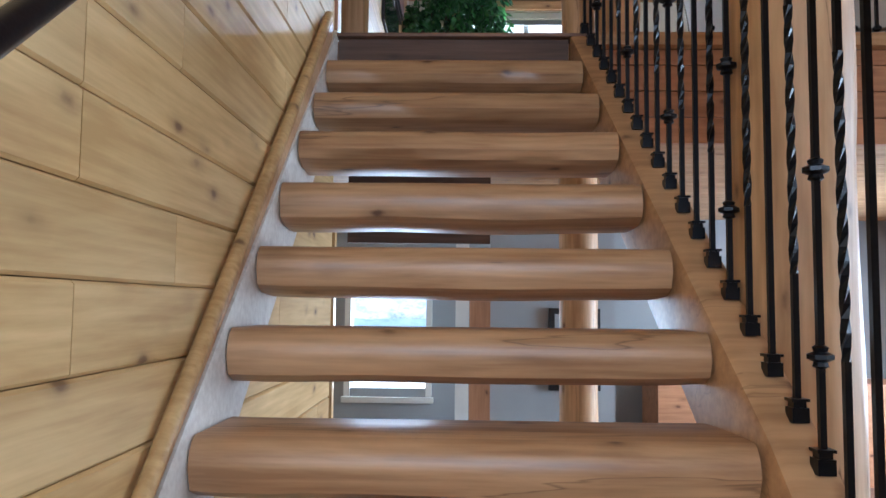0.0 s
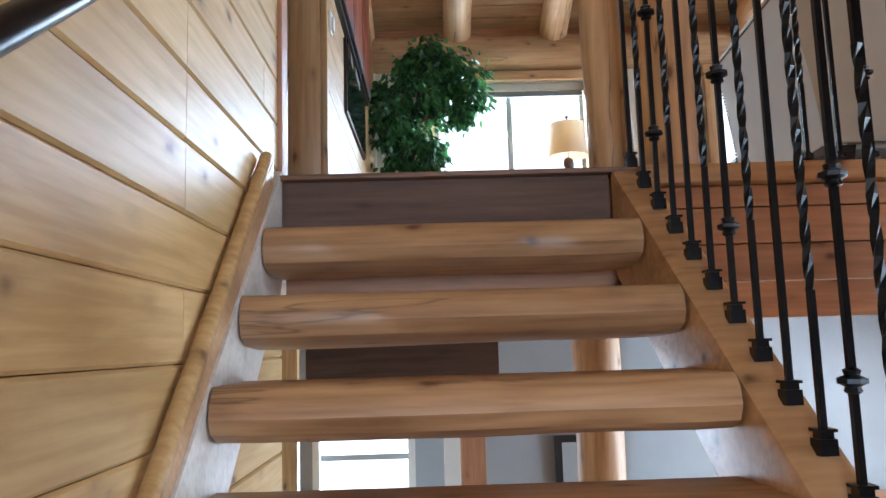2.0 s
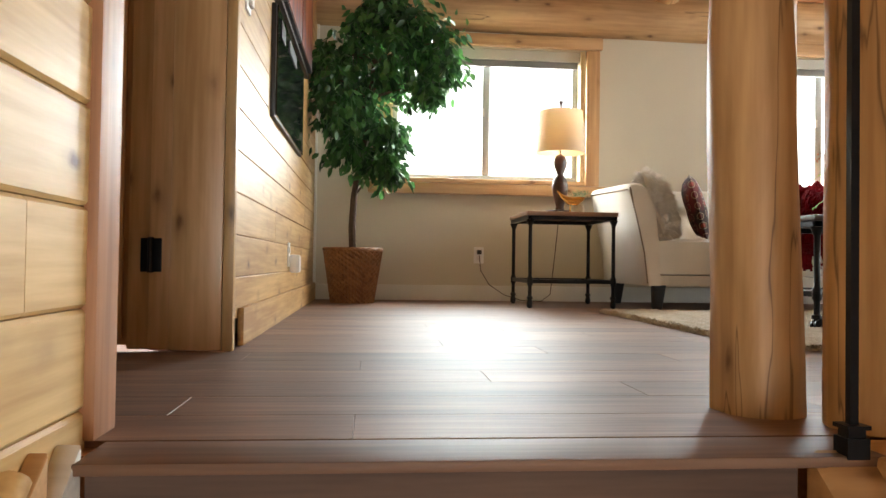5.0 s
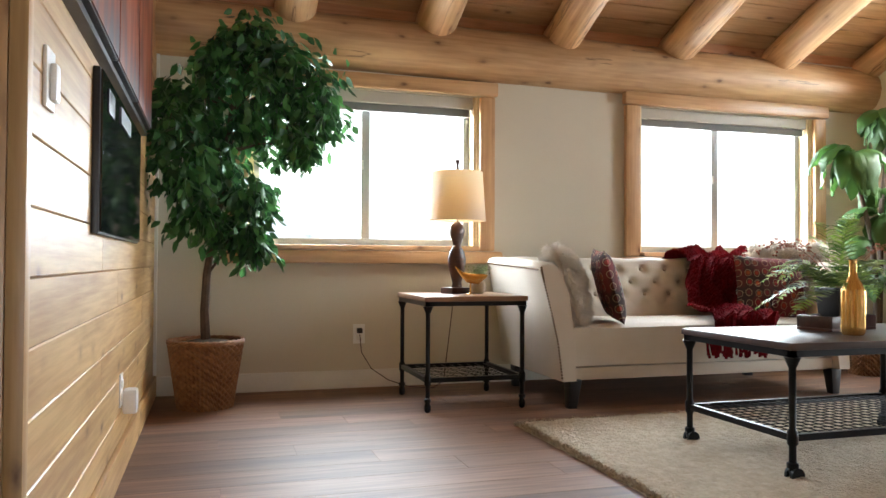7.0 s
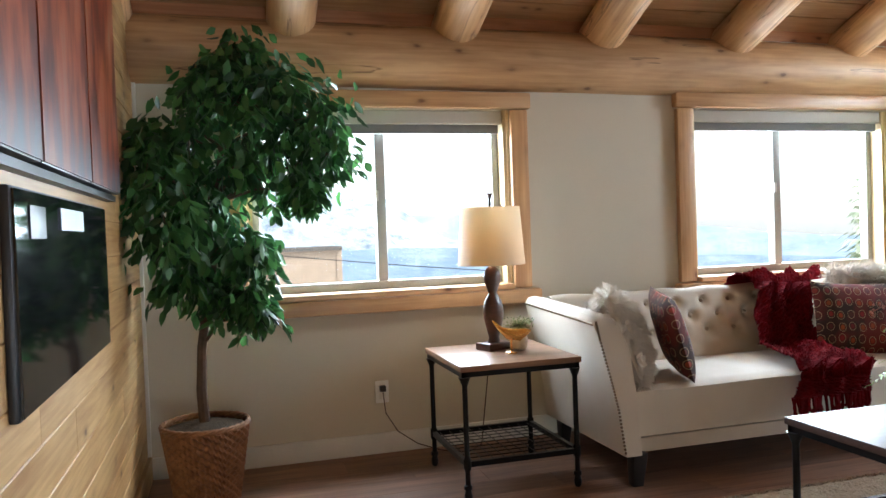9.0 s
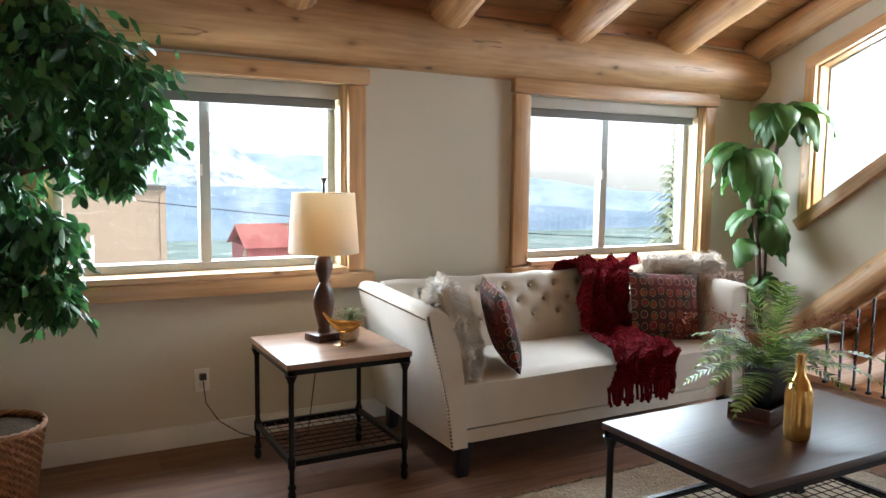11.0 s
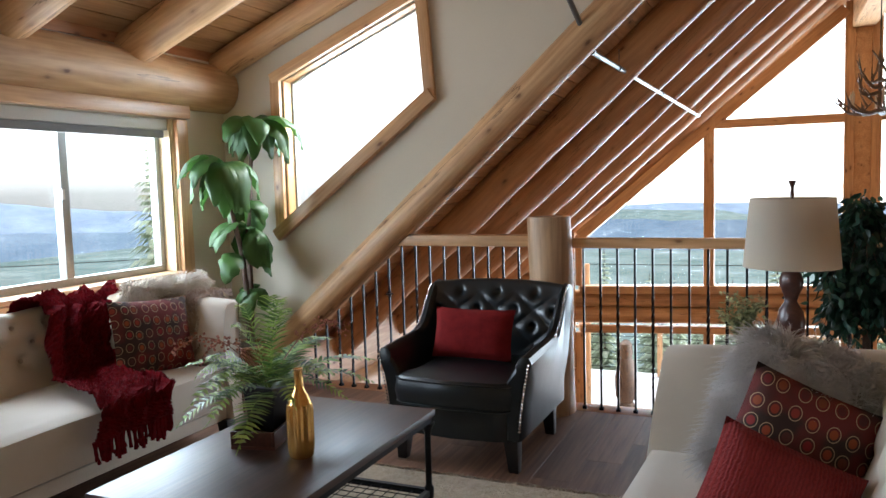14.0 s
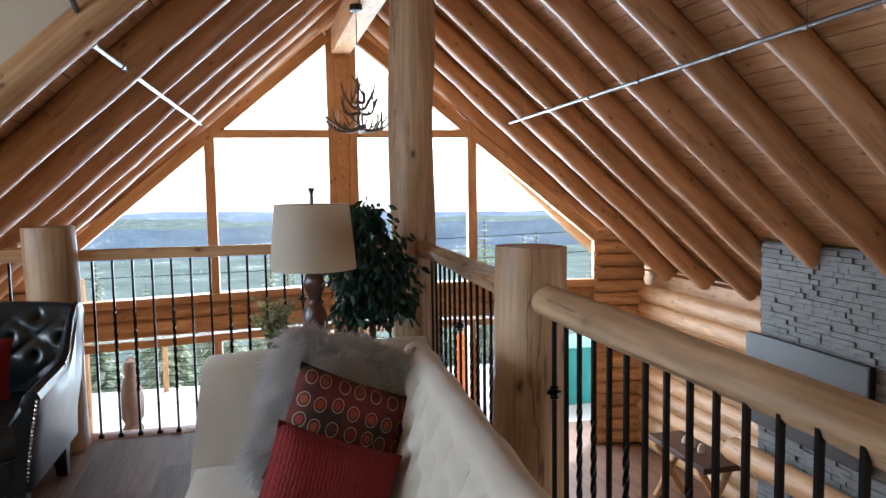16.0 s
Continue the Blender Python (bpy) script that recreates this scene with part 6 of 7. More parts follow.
bm = bmesh.new(); lathe(bm, [(0.044, 0.1751), (0.034, 0.20), (0.020, 0.222), (0.0165, 0.24), (0.0165, 0.285), (0.018, 0.29), (0.014, 0.29), (0.013, 0.25)], 30); part("neck", bm, GOLD, vase)

# fern in a black planter
fern = thing("fern_plant", "green fern with pink berry sprays in a black planter", "plant", Matrix.Translation((2.37, 5.71, 0.508)))
bm = bmesh.new()
v = [[bm.verts.new((sx * r, sy * r, z)) for sx, sy in ((-1, -1), (1, -1), (1, 1), (-1, 1))] for r, z in ((0.052, 0), (0.068, 0.165), (0.060, 0.165), (0.057, 0.15))]
for a, b2 in zip(v, v[1:]):
    for k in range(4):
        bm.faces.new((a[k], a[(k + 1) % 4], b2[(k + 1) % 4], b2[k]))
bm.faces.new(v[0]); bm.faces.new(v[-1])
part("planter", bm, BLACKPOT, fern, bevel=0.004)


def frond(parent, az, length, rise, droop, seed, wide=0.05):
    r3 = random.Random(seed)
    verts, faces = [], []
    n = 22
    d = Vector((math.cos(az), math.sin(az), 0))
    side = Vector((-d.y, d.x, 0))
    pts = [d * (length * t * (0.95 if t < 1 else 1)) + Vector((0, 0, 0.14 + rise * math.sin(min(1, t * 1.0) * math.pi * 0.55) - droop * t * t)) for t in [i / n for i in range(n + 1)]]
    for p, q in zip(pts, pts[1:]):
        b0 = len(verts)
        verts += [p - side * 0.0015, p + side * 0.0015, q + side * 0.0015, q - side * 0.0015]
        faces.append((b0, b0 + 1, b0 + 2, b0 + 3))
    for i in range(3, n):
        t = i / n
        w = wide * (math.sin(math.pi * min(1, t * 0.95 + 0.1)) ** 0.7) + 0.006
        along = (pts[i] - pts[i - 1]).normalized()
        for s in (-1, 1):
            tip = pts[i] + side * s * w + along * w * 0.45 + Vector((0, 0, r3.uniform(-0.012, 0.004)))
            b0 = len(verts)
            h = along * length / n * 0.36
            mid = (pts[i] + tip) / 2 + Vector((0, 0, 0.004))
            verts += [pts[i] - h, mid - h, tip, mid + h, pts[i] + h]
            faces.append((b0, b0 + 1, b0 + 2, b0 + 3, b0 + 4))
    return hang("frond", quads_mesh("frond", verts, faces, FERN), parent)


for i in range(30):
    r3 = random.Random(100 + i)
    up = i % 4 == 0
    frond(fern, i * 2.4 + r3.random(), r3.uniform(0.08, 0.18) if up else r3.uniform(0.24, 0.38), r3.uniform(0.24, 0.36) if up else r3.uniform(0.08, 0.22), 0.02 if up else r3.uniform(0.05, 0.18), i, 0.055 if up else 0.06)
for az, L, rise, droop, wide in ((3.55, 0.46, 0.05, 0.13, 0.065), (4.0, 0.40, 0.16, 0.13, 0.06), (0.2, 0.44, 0.16, 0.08, 0.05), (5.6, 0.46, 0.14, 0.09, 0.055), (5.2, 0.42, 0.12, 0.12, 0.055), (3.1, 0.42, 0.18, 0.14, 0.06)):
    frond(fern, az, L, rise, droop, int(az * 10), wide)
for az, L in ((3.0, 0.30), (2.4, 0.32), (5.9, 0.36), (5.6, 0.30)):
    verts, faces = [], []
    r3 = random.Random(int(az * 10))
    bm = bmesh.new()
    pts = [Vector((math.cos(az) * L * t, math.sin(az) * L * t, 0.16 + 0.20 * math.sin(t * 2.2))) for t in [i / 12 for i in range(13)]]
    tube(bm, pts, 0.0015, 4)
    for p in pts[5:]:
        for k in range(4):
            bmesh.ops.create_icosphere(bm, subdivisions=1, radius=0.0055, matrix=Matrix.Translation(p + Vector((r3.uniform(-.018, .018), r3.uniform(-.018, .018), r3.uniform(-.02, .02)))))
    part("berry_spray", bm, BERRY, fern, "spray of small pink berries")


# trees
def leaf_cloud(centres, count, size, seed, shape=1.0):
    """Folded pointed leaves gathered round twigs in uneven clumps."""
    r3 = random.Random(seed)
    verts, faces = [], []
    for k in range(count):
        c, rad = r3.choice(centres)
        v = Vector((r3.gauss(0, 1), r3.gauss(0, 1), r3.gauss(0, 1)))
        p = Vector(c) + v * rad * 0.62
        out = v.normalized()
        d = (out * 0.5 + Vector((r3.gauss(0, 0.4), r3.gauss(0, 0.4), -0.75))).normalized() * size * r3.uniform(0.7, 1.25)
        s = d.cross(Vector((r3.gauss(0, 1), r3.gauss(0, 1), r3.gauss(0, 1)))).normalized() * size * 0.24
        n = d.cross(s).normalized() * size * 0.07
        b0 = len(verts)
        verts += [p, p + d * 0.35 + s + n, p + d * 0.7 + s * 0.8 + n, p + d, p + d * 0.7 - s * 0.8 + n, p + d * 0.35 - s + n, p + d * 0.4]
        faces += [(b0, b0 + 1, b0 + 2, b0 + 3, b0 + 6), (b0, b0 + 6, b0 + 3, b0 + 4, b0 + 5)]
    return verts, faces


def basket(parent, r, h):
    bm = bmesh.new()
    seg, rows = 96, 22
    rings = []
    for i in range(rows + 1):
        z = h * i / rows
        base = r * (0.72 + 0.28 * i / rows)
        rings.append([bm.verts.new(((base + 0.009 * (1 if (k // 2 + i) % 2 else -1)) * math.cos(2 * math.pi * k / seg), (base + 0.009 * (1 if (k // 2 + i) % 2 else -1)) * math.sin(2 * math.pi * k / seg), z)) for k in range(seg)])
    for a, b2 in zip(rings, rings[1:]):
        for k in range(seg):
            bm.faces.new((a[k], a[(k + 1) % seg], b2[(k + 1) % seg], b2[k]))
    bm.faces.new(list(reversed(rings[0])))
    part("basket", bm, WICKER, parent, "woven brown wicker basket", smooth=False)
    bm = bmesh.new()
    for off in (0, 2.1, 4.2):
        tube(bm, [((r + 0.005 * math.cos(k * 1.1 + off)) * math.cos(2 * math.pi * k / 60), (r + 0.005 * math.cos(k * 1.1 + off)) * math.sin(2 * math.pi * k / 60), h + 0.008 * math.sin(k * 1.1 + off)) for k in range(61)], 0.007, 6)
    part("rim", bm, WICKER, parent, "braided wicker rim")
    bm = bmesh.new(); lathe(bm, [(r * 0.9, h - 0.05), (r * 0.94, h - 0.018), (r * 0.5, h + 0.004), (0.02, h + 0.01)], 24); part("soil", bm, SOIL, parent, "dark moss")


def ficus(m, label, trunk, clumps, count, size, seed, pot=True, ph=0.38, pr=0.165, leaf=LEAF):
    t = thing("ficus_tree", label, "tree", m)
    if pot:
        basket(t, pr, ph)
    bm = bmesh.new()
    tube(bm, trunk, [0.026 - 0.015 * i / (len(trunk) - 1) for i in range(len(trunk))], 9)
    part("trunk", bm, BARK, t)
    r3 = random.Random(seed)
    for c, rad in clumps:
        bm = bmesh.new()
        start = min(trunk[1:], key=lambda q: (Vector(q) - Vector(c)).length + 0.4 * max(0, q[2] - c[2] + 0.2))
        midp = (Vector(start) + Vector(c)) / 2 + Vector((r3.uniform(-.04, .04), r3.uniform(-.04, .04), 0.03))
        tube(bm, [start, midp, c], [0.009, 0.006, 0.003], 6)
        for k in range(3):
            tube(bm, [c, Vector(c) + Vector((r3.uniform(-1, 1), r3.uniform(-1, 1), r3.uniform(-.4, .7))) * rad * 0.8], [0.003, 0.0015], 5)
        part("branch", bm, BARK, t)
    outer = []
    for k in range(70):
        c, rad = r3.choice(clumps)
        a = r3.random() * 6.28
        s0 = Vector(c) + Vector((math.cos(a), math.sin(a) * 0.7, r3.uniform(-0.4, 0.4))) * rad * 1.1
        bm = bmesh.new()
        e0 = s0 + Vector((math.cos(a) * 0.07, math.sin(a) * 0.04, r3.uniform(-0.14, -0.05)))
        tube(bm, [c, s0, e0], [0.003, 0.002, 0.001], 4)
        part("twig", bm, BARK, t)
        outer += [(tuple(s0), 0.03), (tuple((s0 + e0) / 2), 0.025), (tuple(e0), 0.02)]
    v, f = leaf_cloud(clumps, count, size, seed)
    v2, f2 = leaf_cloud(outer, 1000 if count > 3000 else 500, size, seed + 1)
    f += [tuple(i + len(v) for i in q) for q in f2]
    v += v2
    hang("crown", quads_mesh("crown", v, f, leaf), t)
    return t


ficus(Matrix.Translation((-0.27, 7.28, 0)), "tall leafy ficus tree in a brown wicker basket",
      [(0, 0, 0.30), (-0.01, 0, 0.5), (0.0, 0, 0.7), (0.03, 0, 0.9), (0.07, 0.0, 1.1), (0.09, 0, 1.35), (0.12, 0, 1.6), (0.16, 0, 1.8)],
      [((-0.02, 0.02, 1.66), 0.15), ((-0.14, -0.10, 1.46), 0.14), ((-0.12, -0.16, 1.24), 0.14), ((-0.04, -0.05, 1.04), 0.11), ((0.16, 0.0, 1.50), 0.13),
       ((0.22, -0.05, 1.78), 0.14), ((0.22, 0.05, 2.02), 0.10), ((0.40, -0.05, 1.86), 0.11), ((0.55, -0.05, 1.74), 0.11), ((0.60, -0.05, 1.56), 0.10), ((0.48, -0.1, 1.40), 0.06),
       ((0.20, -0.05, 1.14), 0.09), ((0.20, -0.1, 0.93), 0.07), ((0.08, -0.05, 0.94), 0.06), ((0.24, -0.12, 0.86), 0.04), ((0.04, 0, 1.30), 0.12), ((0.36, 0, 1.58), 0.13), ((0.10, 0, 1.90), 0.09), ((-0.16, 0, 1.62), 0.08)],
      3700, 0.078, 11, ph=0.35, pr=0.19)
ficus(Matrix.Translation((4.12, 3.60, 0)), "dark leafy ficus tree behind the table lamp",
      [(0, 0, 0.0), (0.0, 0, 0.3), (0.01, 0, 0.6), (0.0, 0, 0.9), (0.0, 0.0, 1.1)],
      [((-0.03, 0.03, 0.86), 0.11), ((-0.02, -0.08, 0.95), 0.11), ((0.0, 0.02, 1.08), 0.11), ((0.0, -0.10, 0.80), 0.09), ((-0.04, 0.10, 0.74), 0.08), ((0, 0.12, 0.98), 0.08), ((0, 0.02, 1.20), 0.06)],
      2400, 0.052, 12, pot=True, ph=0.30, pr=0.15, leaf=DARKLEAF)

bp = thing("broadleaf_plant", "tall artificial plant with broad drooping green leaves", "plant", Matrix.Translation((4.20, 7.30, 0)))
basket(bp, 0.16, 0.34)
STEMS = [[(0.06, -0.02, 0.26), (0.06, -0.02, 0.62), (0.0, -0.04, 0.95), (-0.10, -0.05, 1.25), (-0.19, -0.05, 1.52)],
         [(0.10, 0.0, 0.26), (0.12, 0.0, 0.7), (0.12, 0.0, 1.1), (0.15, -0.02, 1.5), (0.19, -0.03, 1.78)]]
for s in STEMS:
    bm = bmesh.new(); tube(bm, s, [0.022, 0.020, 0.017, 0.015, 0.011], 8); part("stem", bm, BARK, bp)


def broad_leaf(parent, p, az, length, droop, width, seed):
    """A long leaf on a thin stalk that arches out and hangs, with a crease and waved edges."""
    verts, faces = [], []
    d = Vector((math.cos(az), math.sin(az), 0)); side = Vector((-d.y, d.x, 0))
    n = 14
    c = Vector(p)
    pitch = radians(48 - 42 * droop)
    for i in range(n + 1):
        t = i / n
        w = 0.005 if t < 0.08 else width * 0.5 * max(0.02, math.sin(math.pi * ((t - 0.08) / 0.92) ** 0.85)) ** 0.7
        sidew = side * math.cos(0.5 * math.sin(seed)) + Vector((0, 0, 1)) * math.sin(0.5 * math.sin(seed))
        up = Vector((0, 0, 1)) * math.cos(pitch) + d * -math.sin(pitch)
        rip = 0.010 * math.sin(i * 1.7 + seed)
        verts += [c + sidew * w - up * (w * 0.30 + rip), c + sidew * w * 0.5 + up * 0.004, c - up * 0.006, c - sidew * w * 0.5 + up * 0.004, c - sidew * w - up * (w * 0.30 - rip)]
        c = c + (d * math.cos(pitch) + Vector((0, 0, math.sin(pitch)))) * (length / n)
        pitch = max(radians(-86), pitch - radians(9 + 4 * droop))
    for i in range(n):
        for k in range(4):
            faces.append((5 * i + k, 5 * i + k + 1, 5 * i + k + 6, 5 * i + k + 5))
    return hang("leaf", quads_mesh("leaf", verts, faces, BIGLEAF), parent)


heads = [((-0.17, -0.05, 1.55), 18, 0.43), ((0.20, -0.03, 1.83), 17, 0.42), ((0.07, -0.05, 1.12), 10, 0.40), ((0.13, -0.02, 1.30), 4, 0.34), ((0.0, -0.05, 0.93), 2, 0.34), ((0.12, -0.02, 0.70), 5, 0.26)]
for h, (p, n, L) in enumerate(heads):
    for i in range(n):
        r3 = random.Random(h * 40 + i)
        az = 6.283 * i / n * 1.0 + r3.uniform(-0.35, 0.35)
        Lx = L * r3.uniform(0.75, 1.15)
        if math.sin(az) > 0.3:
            Lx *= 0.85
        broad_leaf(bp, p, az, Lx, r3.uniform(0.1, 1.3), r3.uniform(0.13, 0.19), i + h)

# tube rails hung below the rafters
def hung_rail(pts, label, hangs):
    t = thing("hanging_rail", label, "hanging rail")
    bm = bmesh.new(); tube(bm, pts, 0.016, 10); part("bar", bm, STEEL, t)
    for p, top in hangs:
        bm = bmesh.new(); tube(bm, [p, (p[0], p[1], top)], 0.003, 5); part("hanger", bm, STEEL, t)
        bm = bmesh.new(); tube(bm, [(p[0] - 0.02, p[1], p[2]), (p[0] + 0.02, p[1], p[2])], 0.022, 10); part("clamp", bm, STEEL, t)
    return t


hung_rail([(4.75, 5.007, 2.15), (9.35, 4.79, 2.09)], "brushed steel track bar hung below the sloping log rafters", [((5.4, 4.976, 2.142), 2.27), ((7.0, 4.90, 2.12), 2.32), ((9.0, 4.806, 2.095), 2.40)])
hung_rail([(4.72, 5.01, 2.155), (4.3, 5.06, 2.42), (3.5, 5.15, 2.95)], "brushed steel track bar angled up towards the dormer ceiling", [((4.72, 5.01, 2.155), 2.20), ((3.6, 5.14, 2.88), 3.28)])
hung_rail([(9.4, 1.04, 2.12), (2.0, 1.10, 2.28)], "long brushed steel track bar below the log rafters", [((8.9, 1.045, 2.13), 2.44), ((7.0, 1.06, 2.17), 2.45), ((6.0, 1.07, 2.19), 2.46), ((4.0, 1.08, 2.235), 2.47)])

# antler chandelier
ch = thing("antler_chandelier", "antler chandelier with candle lights under the ridge beam", "chandelier", Matrix.Translation((8.5, 3.08, 0)))
bm = bmesh.new(); lathe(bm, [(0.03, 3.22), (0.07, 3.24), (0.07, 3.30)], 14); part("canopy", bm, BLACKPOT, ch)
bm = bmesh.new(); tube(bm, [(0, 0, 2.52), (0, 0, 3.24)], 0.006, 6); part("chain", bm, IRON, ch)


def antler(bm, base, az, reach, rise, r3):
    d = Vector((math.cos(az), math.sin(az), 0)); s = Vector((-d.y, d.x, 0))
    pts = [Vector(base) + d * reach * t + s * 0.12 * math.sin(t * 3) + Vector((0, 0, -0.05 * math.sin(t * 3.1) + rise * t * t)) for t in [i / 7 for i in range(8)]]
    tube(bm, pts, [0.022 - 0.0024 * i for i in range(8)], 7)
    for i in (2, 3, 4, 5, 6):
        q = pts[i]
        up = Vector((r3.uniform(-.4, .4), r3.uniform(-.4, .4), r3.uniform(0.7, 1.0))).normalized()
        L = r3.uniform(0.06, 0.15)
        tube(bm, [q, q + up * L * 0.5 + d * 0.03, q + up * L * 1.2 + d * 0.07], [0.013, 0.009, 0.002], 6)


for i in range(7):
    bm = bmesh.new(); antler(bm, (0, 0, 1.98), 6.283 * i / 7, 0.40, 0.12, random.Random(i)); part("antler", bm, ANTLER, ch)
for i in range(6):
    bm = bmesh.new(); antler(bm, (0, 0, 2.15 + 0.06 * (i % 3)), 6.283 * i / 6 + 0.5, 0.20, 0.26, random.Random(i + 20)); part("antler", bm, ANTLER, ch)
bm = bmesh.new(); tube(bm, [(0, 0, 1.95), (0, 0, 2.52)], 0.016, 8); part("stem", bm, ANTLER, ch)
for i in range(6):
    a = 6.283 * i / 6
    bm = bmesh.new(); lathe(bm, [(0.018, 2.02), (0.011, 2.03), (0.011, 2.11), (0.014, 2.13), (0.002, 2.18)], 8, 0.27 * math.cos(a), 0.27 * math.sin(a)); part("candle", bm, CANDLE, ch, "cream candle sleeve")

# chimney breast, television and the log wall furniture below
chim = thing("chimney", "stacked grey ledger stone chimney breast against the log wall", "chimney")
CHX0, CHX1, CHY = 4.9, 7.1, -0.98
slab("core", CHX0, CHX1, SOUTH + 0.1, CHY, LOW, 0.72, STONE, chim, "")
STONES = {}
r3 = random.Random(21)
cnt, rest = 0, bmesh.new()
z = 0.70
while z > LOW + 0.1:
    x = CHX1
    while x > CHX0 + 0.05:
        L = r3.choice((0.12, 0.18, 0.24, 0.30))
        dep = r3.choice((0.015, 0.025, 0.035))
        if cnt < 290:
            key = (L, dep)
            if key not in STONES:
                bm = bmesh.new(); box(bm, -L + 0.004, -0.002, 0, dep, -0.048, -0.002); STONES[key] = mesh_of("stone", bm, STONE, smooth=False)
            hang("stone", STONES[key], chim, Matrix.Translation((x, CHY, z)))
            cnt += 1
        else:
            box(rest, x - L + 0.004, x - 0.002, CHY, CHY + dep, z - 0.048, z - 0.002)
        x -= L
    z -= 0.05
part("stone_rest", rest, STONE, chim, "stacked ledger stone", smooth=False, kind="stuff")
tv = thing("television", "large black television mounted on the stone chimney", "television", Matrix.Translation((6.37, CHY + 0.09, -0.74)))
bm = bmesh.new(); box(bm, -0.85, 0.85, -0.05, 0.02, -0.48, 0.48); part("case", bm, BLACKPOT, tv, bevel=0.006)
bm = bmesh.new(); box(bm, -0.835, 0.835, 0.021, 0.024, -0.465, 0.465); part("screen", bm, TVSCREEN, tv, "black glass screen")
log_between("mantel_log", (4.95, CHY + 0.15, -1.6), (7.35, CHY + 0.15, -1.6), 0.13, LOG, seed=1, label="half round log mantel on the stone chimney", category="mantel")
con = thing("console_table", "live edge slab console on crossed log legs below", "table", Matrix.Translation((8.35, -0.95, LOW)))
bm = bmesh.new(); box(bm, -0.65, 0.65, -0.25, 0.25, 0.72, 0.80); part("tabletop", bm, TABLETOP, con, bevel=0.02)
for sx in (-1, 1):
    for s2 in (-1, 1):
        bm = bmesh.new(); tube(bm, [(sx * 0.5, s2 * 0.2, 0), (sx * 0.5, -s2 * 0.2, 0.72)], 0.045, 8); part("leg", bm, LOG, con)
for i, (dx, hgt) in enumerate(((-0.2, 0.12), (0.0, 0.16), (0.15, 0.10))):
    bm = bmesh.new(); lathe(bm, [(0.03, 0), (0.045, 0.02), (0.04, hgt * 0.6), (0.02, hgt)], 12)
    part("bottle", bm, CERAMIC, label="small pale jar on the slab console", category="jar", m=Matrix.Translation((8.35 + dx, -0.95, LOW + 0.80)))

# storey below, seen between the treads
slab("wood_partition", -1.55, -1.06, 6.5, 6.6, LOW, -0.28, PINE, label="pine boarded partition of the storey below", kind="structure", along="z")
lw = thing("window_4", "lower window in cream trim seen through the stair", "", kind="structure")
for a in ((-1.14, -1.08, -2.1, -0.94), (-0.32, -0.26, -2.1, -0.94)):
    slab("casing", a[0], a[1], NORTH - 0.03, NORTH, a[2], a[3], WHITE, lw, along="z")
slab("head_casing", -1.14, -0.26, NORTH - 0.03, NORTH, -0.935, -0.86, WHITE, lw)
slab("window_sill", -1.16, -0.24, NORTH - 0.06, NORTH, -2.16, -2.105, WHITE, lw)
slab("sash", -1.08, -0.32, NORTH + 0.08, NORTH + 0.12, -1.5, -1.45, VINYL, lw)
d2 = thing("door_2", "reddish wood door in pale trim on the lower storey", "", kind="structure")
slab("door_leaf", 0.10, 0.28, 6.60, 6.66, LOW, -0.7, CEDAR, d2, along="z")
slab("casing", -0.02, 0.095, 6.58, 6.66, LOW, -0.6, WHITE, d2, along="z")
slab("partition", 0.28, 1.35, 6.62, 6.70, LOW, -0.28, GREYWALL, label="pale grey partition of the lower storey", kind="structure")
pic = thing("framed_picture", "dark framed picture on the pale lower wall", "picture", Matrix.Translation((1.0, 6.60, -1.55)))
slab("frame", -0.22, 0.22, -0.02, 0.018, -0.35, 0.35, BLACKPOT, pic, bevel=0.005)
slab("print", -0.17, 0.17, -0.024, -0.021, -0.3, 0.3, GREYWALL, pic)
log_between("log_post", (0.82, 5.2, LOW), (0.82, 5.2, -0.285), 0.13, LOG, seed=3, label="log post holding up the loft floor", category="log post")
log_between("log_post", (4.45, 3.5, LOW), (4.45, 3.5, -0.285), 0.13, LOG, seed=2, label="log post holding up the loft floor", category="log post")
bm = bmesh.new(); box(bm, 1.6, 4.3, 6.9, 7.5, LOW, LOW + 0.9)
slab("kitchen_counter", 1.8, 4.2, 6.95, 7.55, LOW, LOW + 0.9, CEDAR, label="low wooden counter on the lower storey", category="counter")

# boards on the walls, planks on the floor
west = bpy.data.objects["wall_west"]
stairw = bpy.data.objects["wall_stair"]
r3 = random.Random(5)
ROT = pose(0, 0, 0, 0, 0, -90)
H = 0.131
for k in range(34):
    zc = 0.085 - 3 * H + H * (k + 3.5)
    joints = [REC_N + 0.03, REC_N + 0.03 + 0.001, NORTH - 0.002]
    cut = r3.choice((5.55, 5.95, 6.35, 6.9))
    for a, b2 in ((REC_N + 0.03, cut), (cut, NORTH - 0.002)):
        if 0.12 < zc < 3.6:
            board("board", round(b2 - a, 2) - 0.003, H - 0.0015, 0.075, PINE, Matrix.Translation((WALL_W - 0.075, (a + b2) / 2, zc)) @ ROT, west)
H = 0.149
for k in range(-20, 24):
    zc = 0.045 + H * (k + 0.5)
    o = r3.choice((0.3, 0.7, 1.2, 1.9))
    for a, b2 in ((SOUTH, o), (o, o + 1.3), (o + 1.3, REC_S - 0.002)):
        board("board", round(b2 - a, 2) - 0.003, H - 0.002, 0.075, STAIRPINE, Matrix.Translation((WALL_W - 0.075, (a + b2) / 2, zc)) @ ROT, stairw, 0.006)

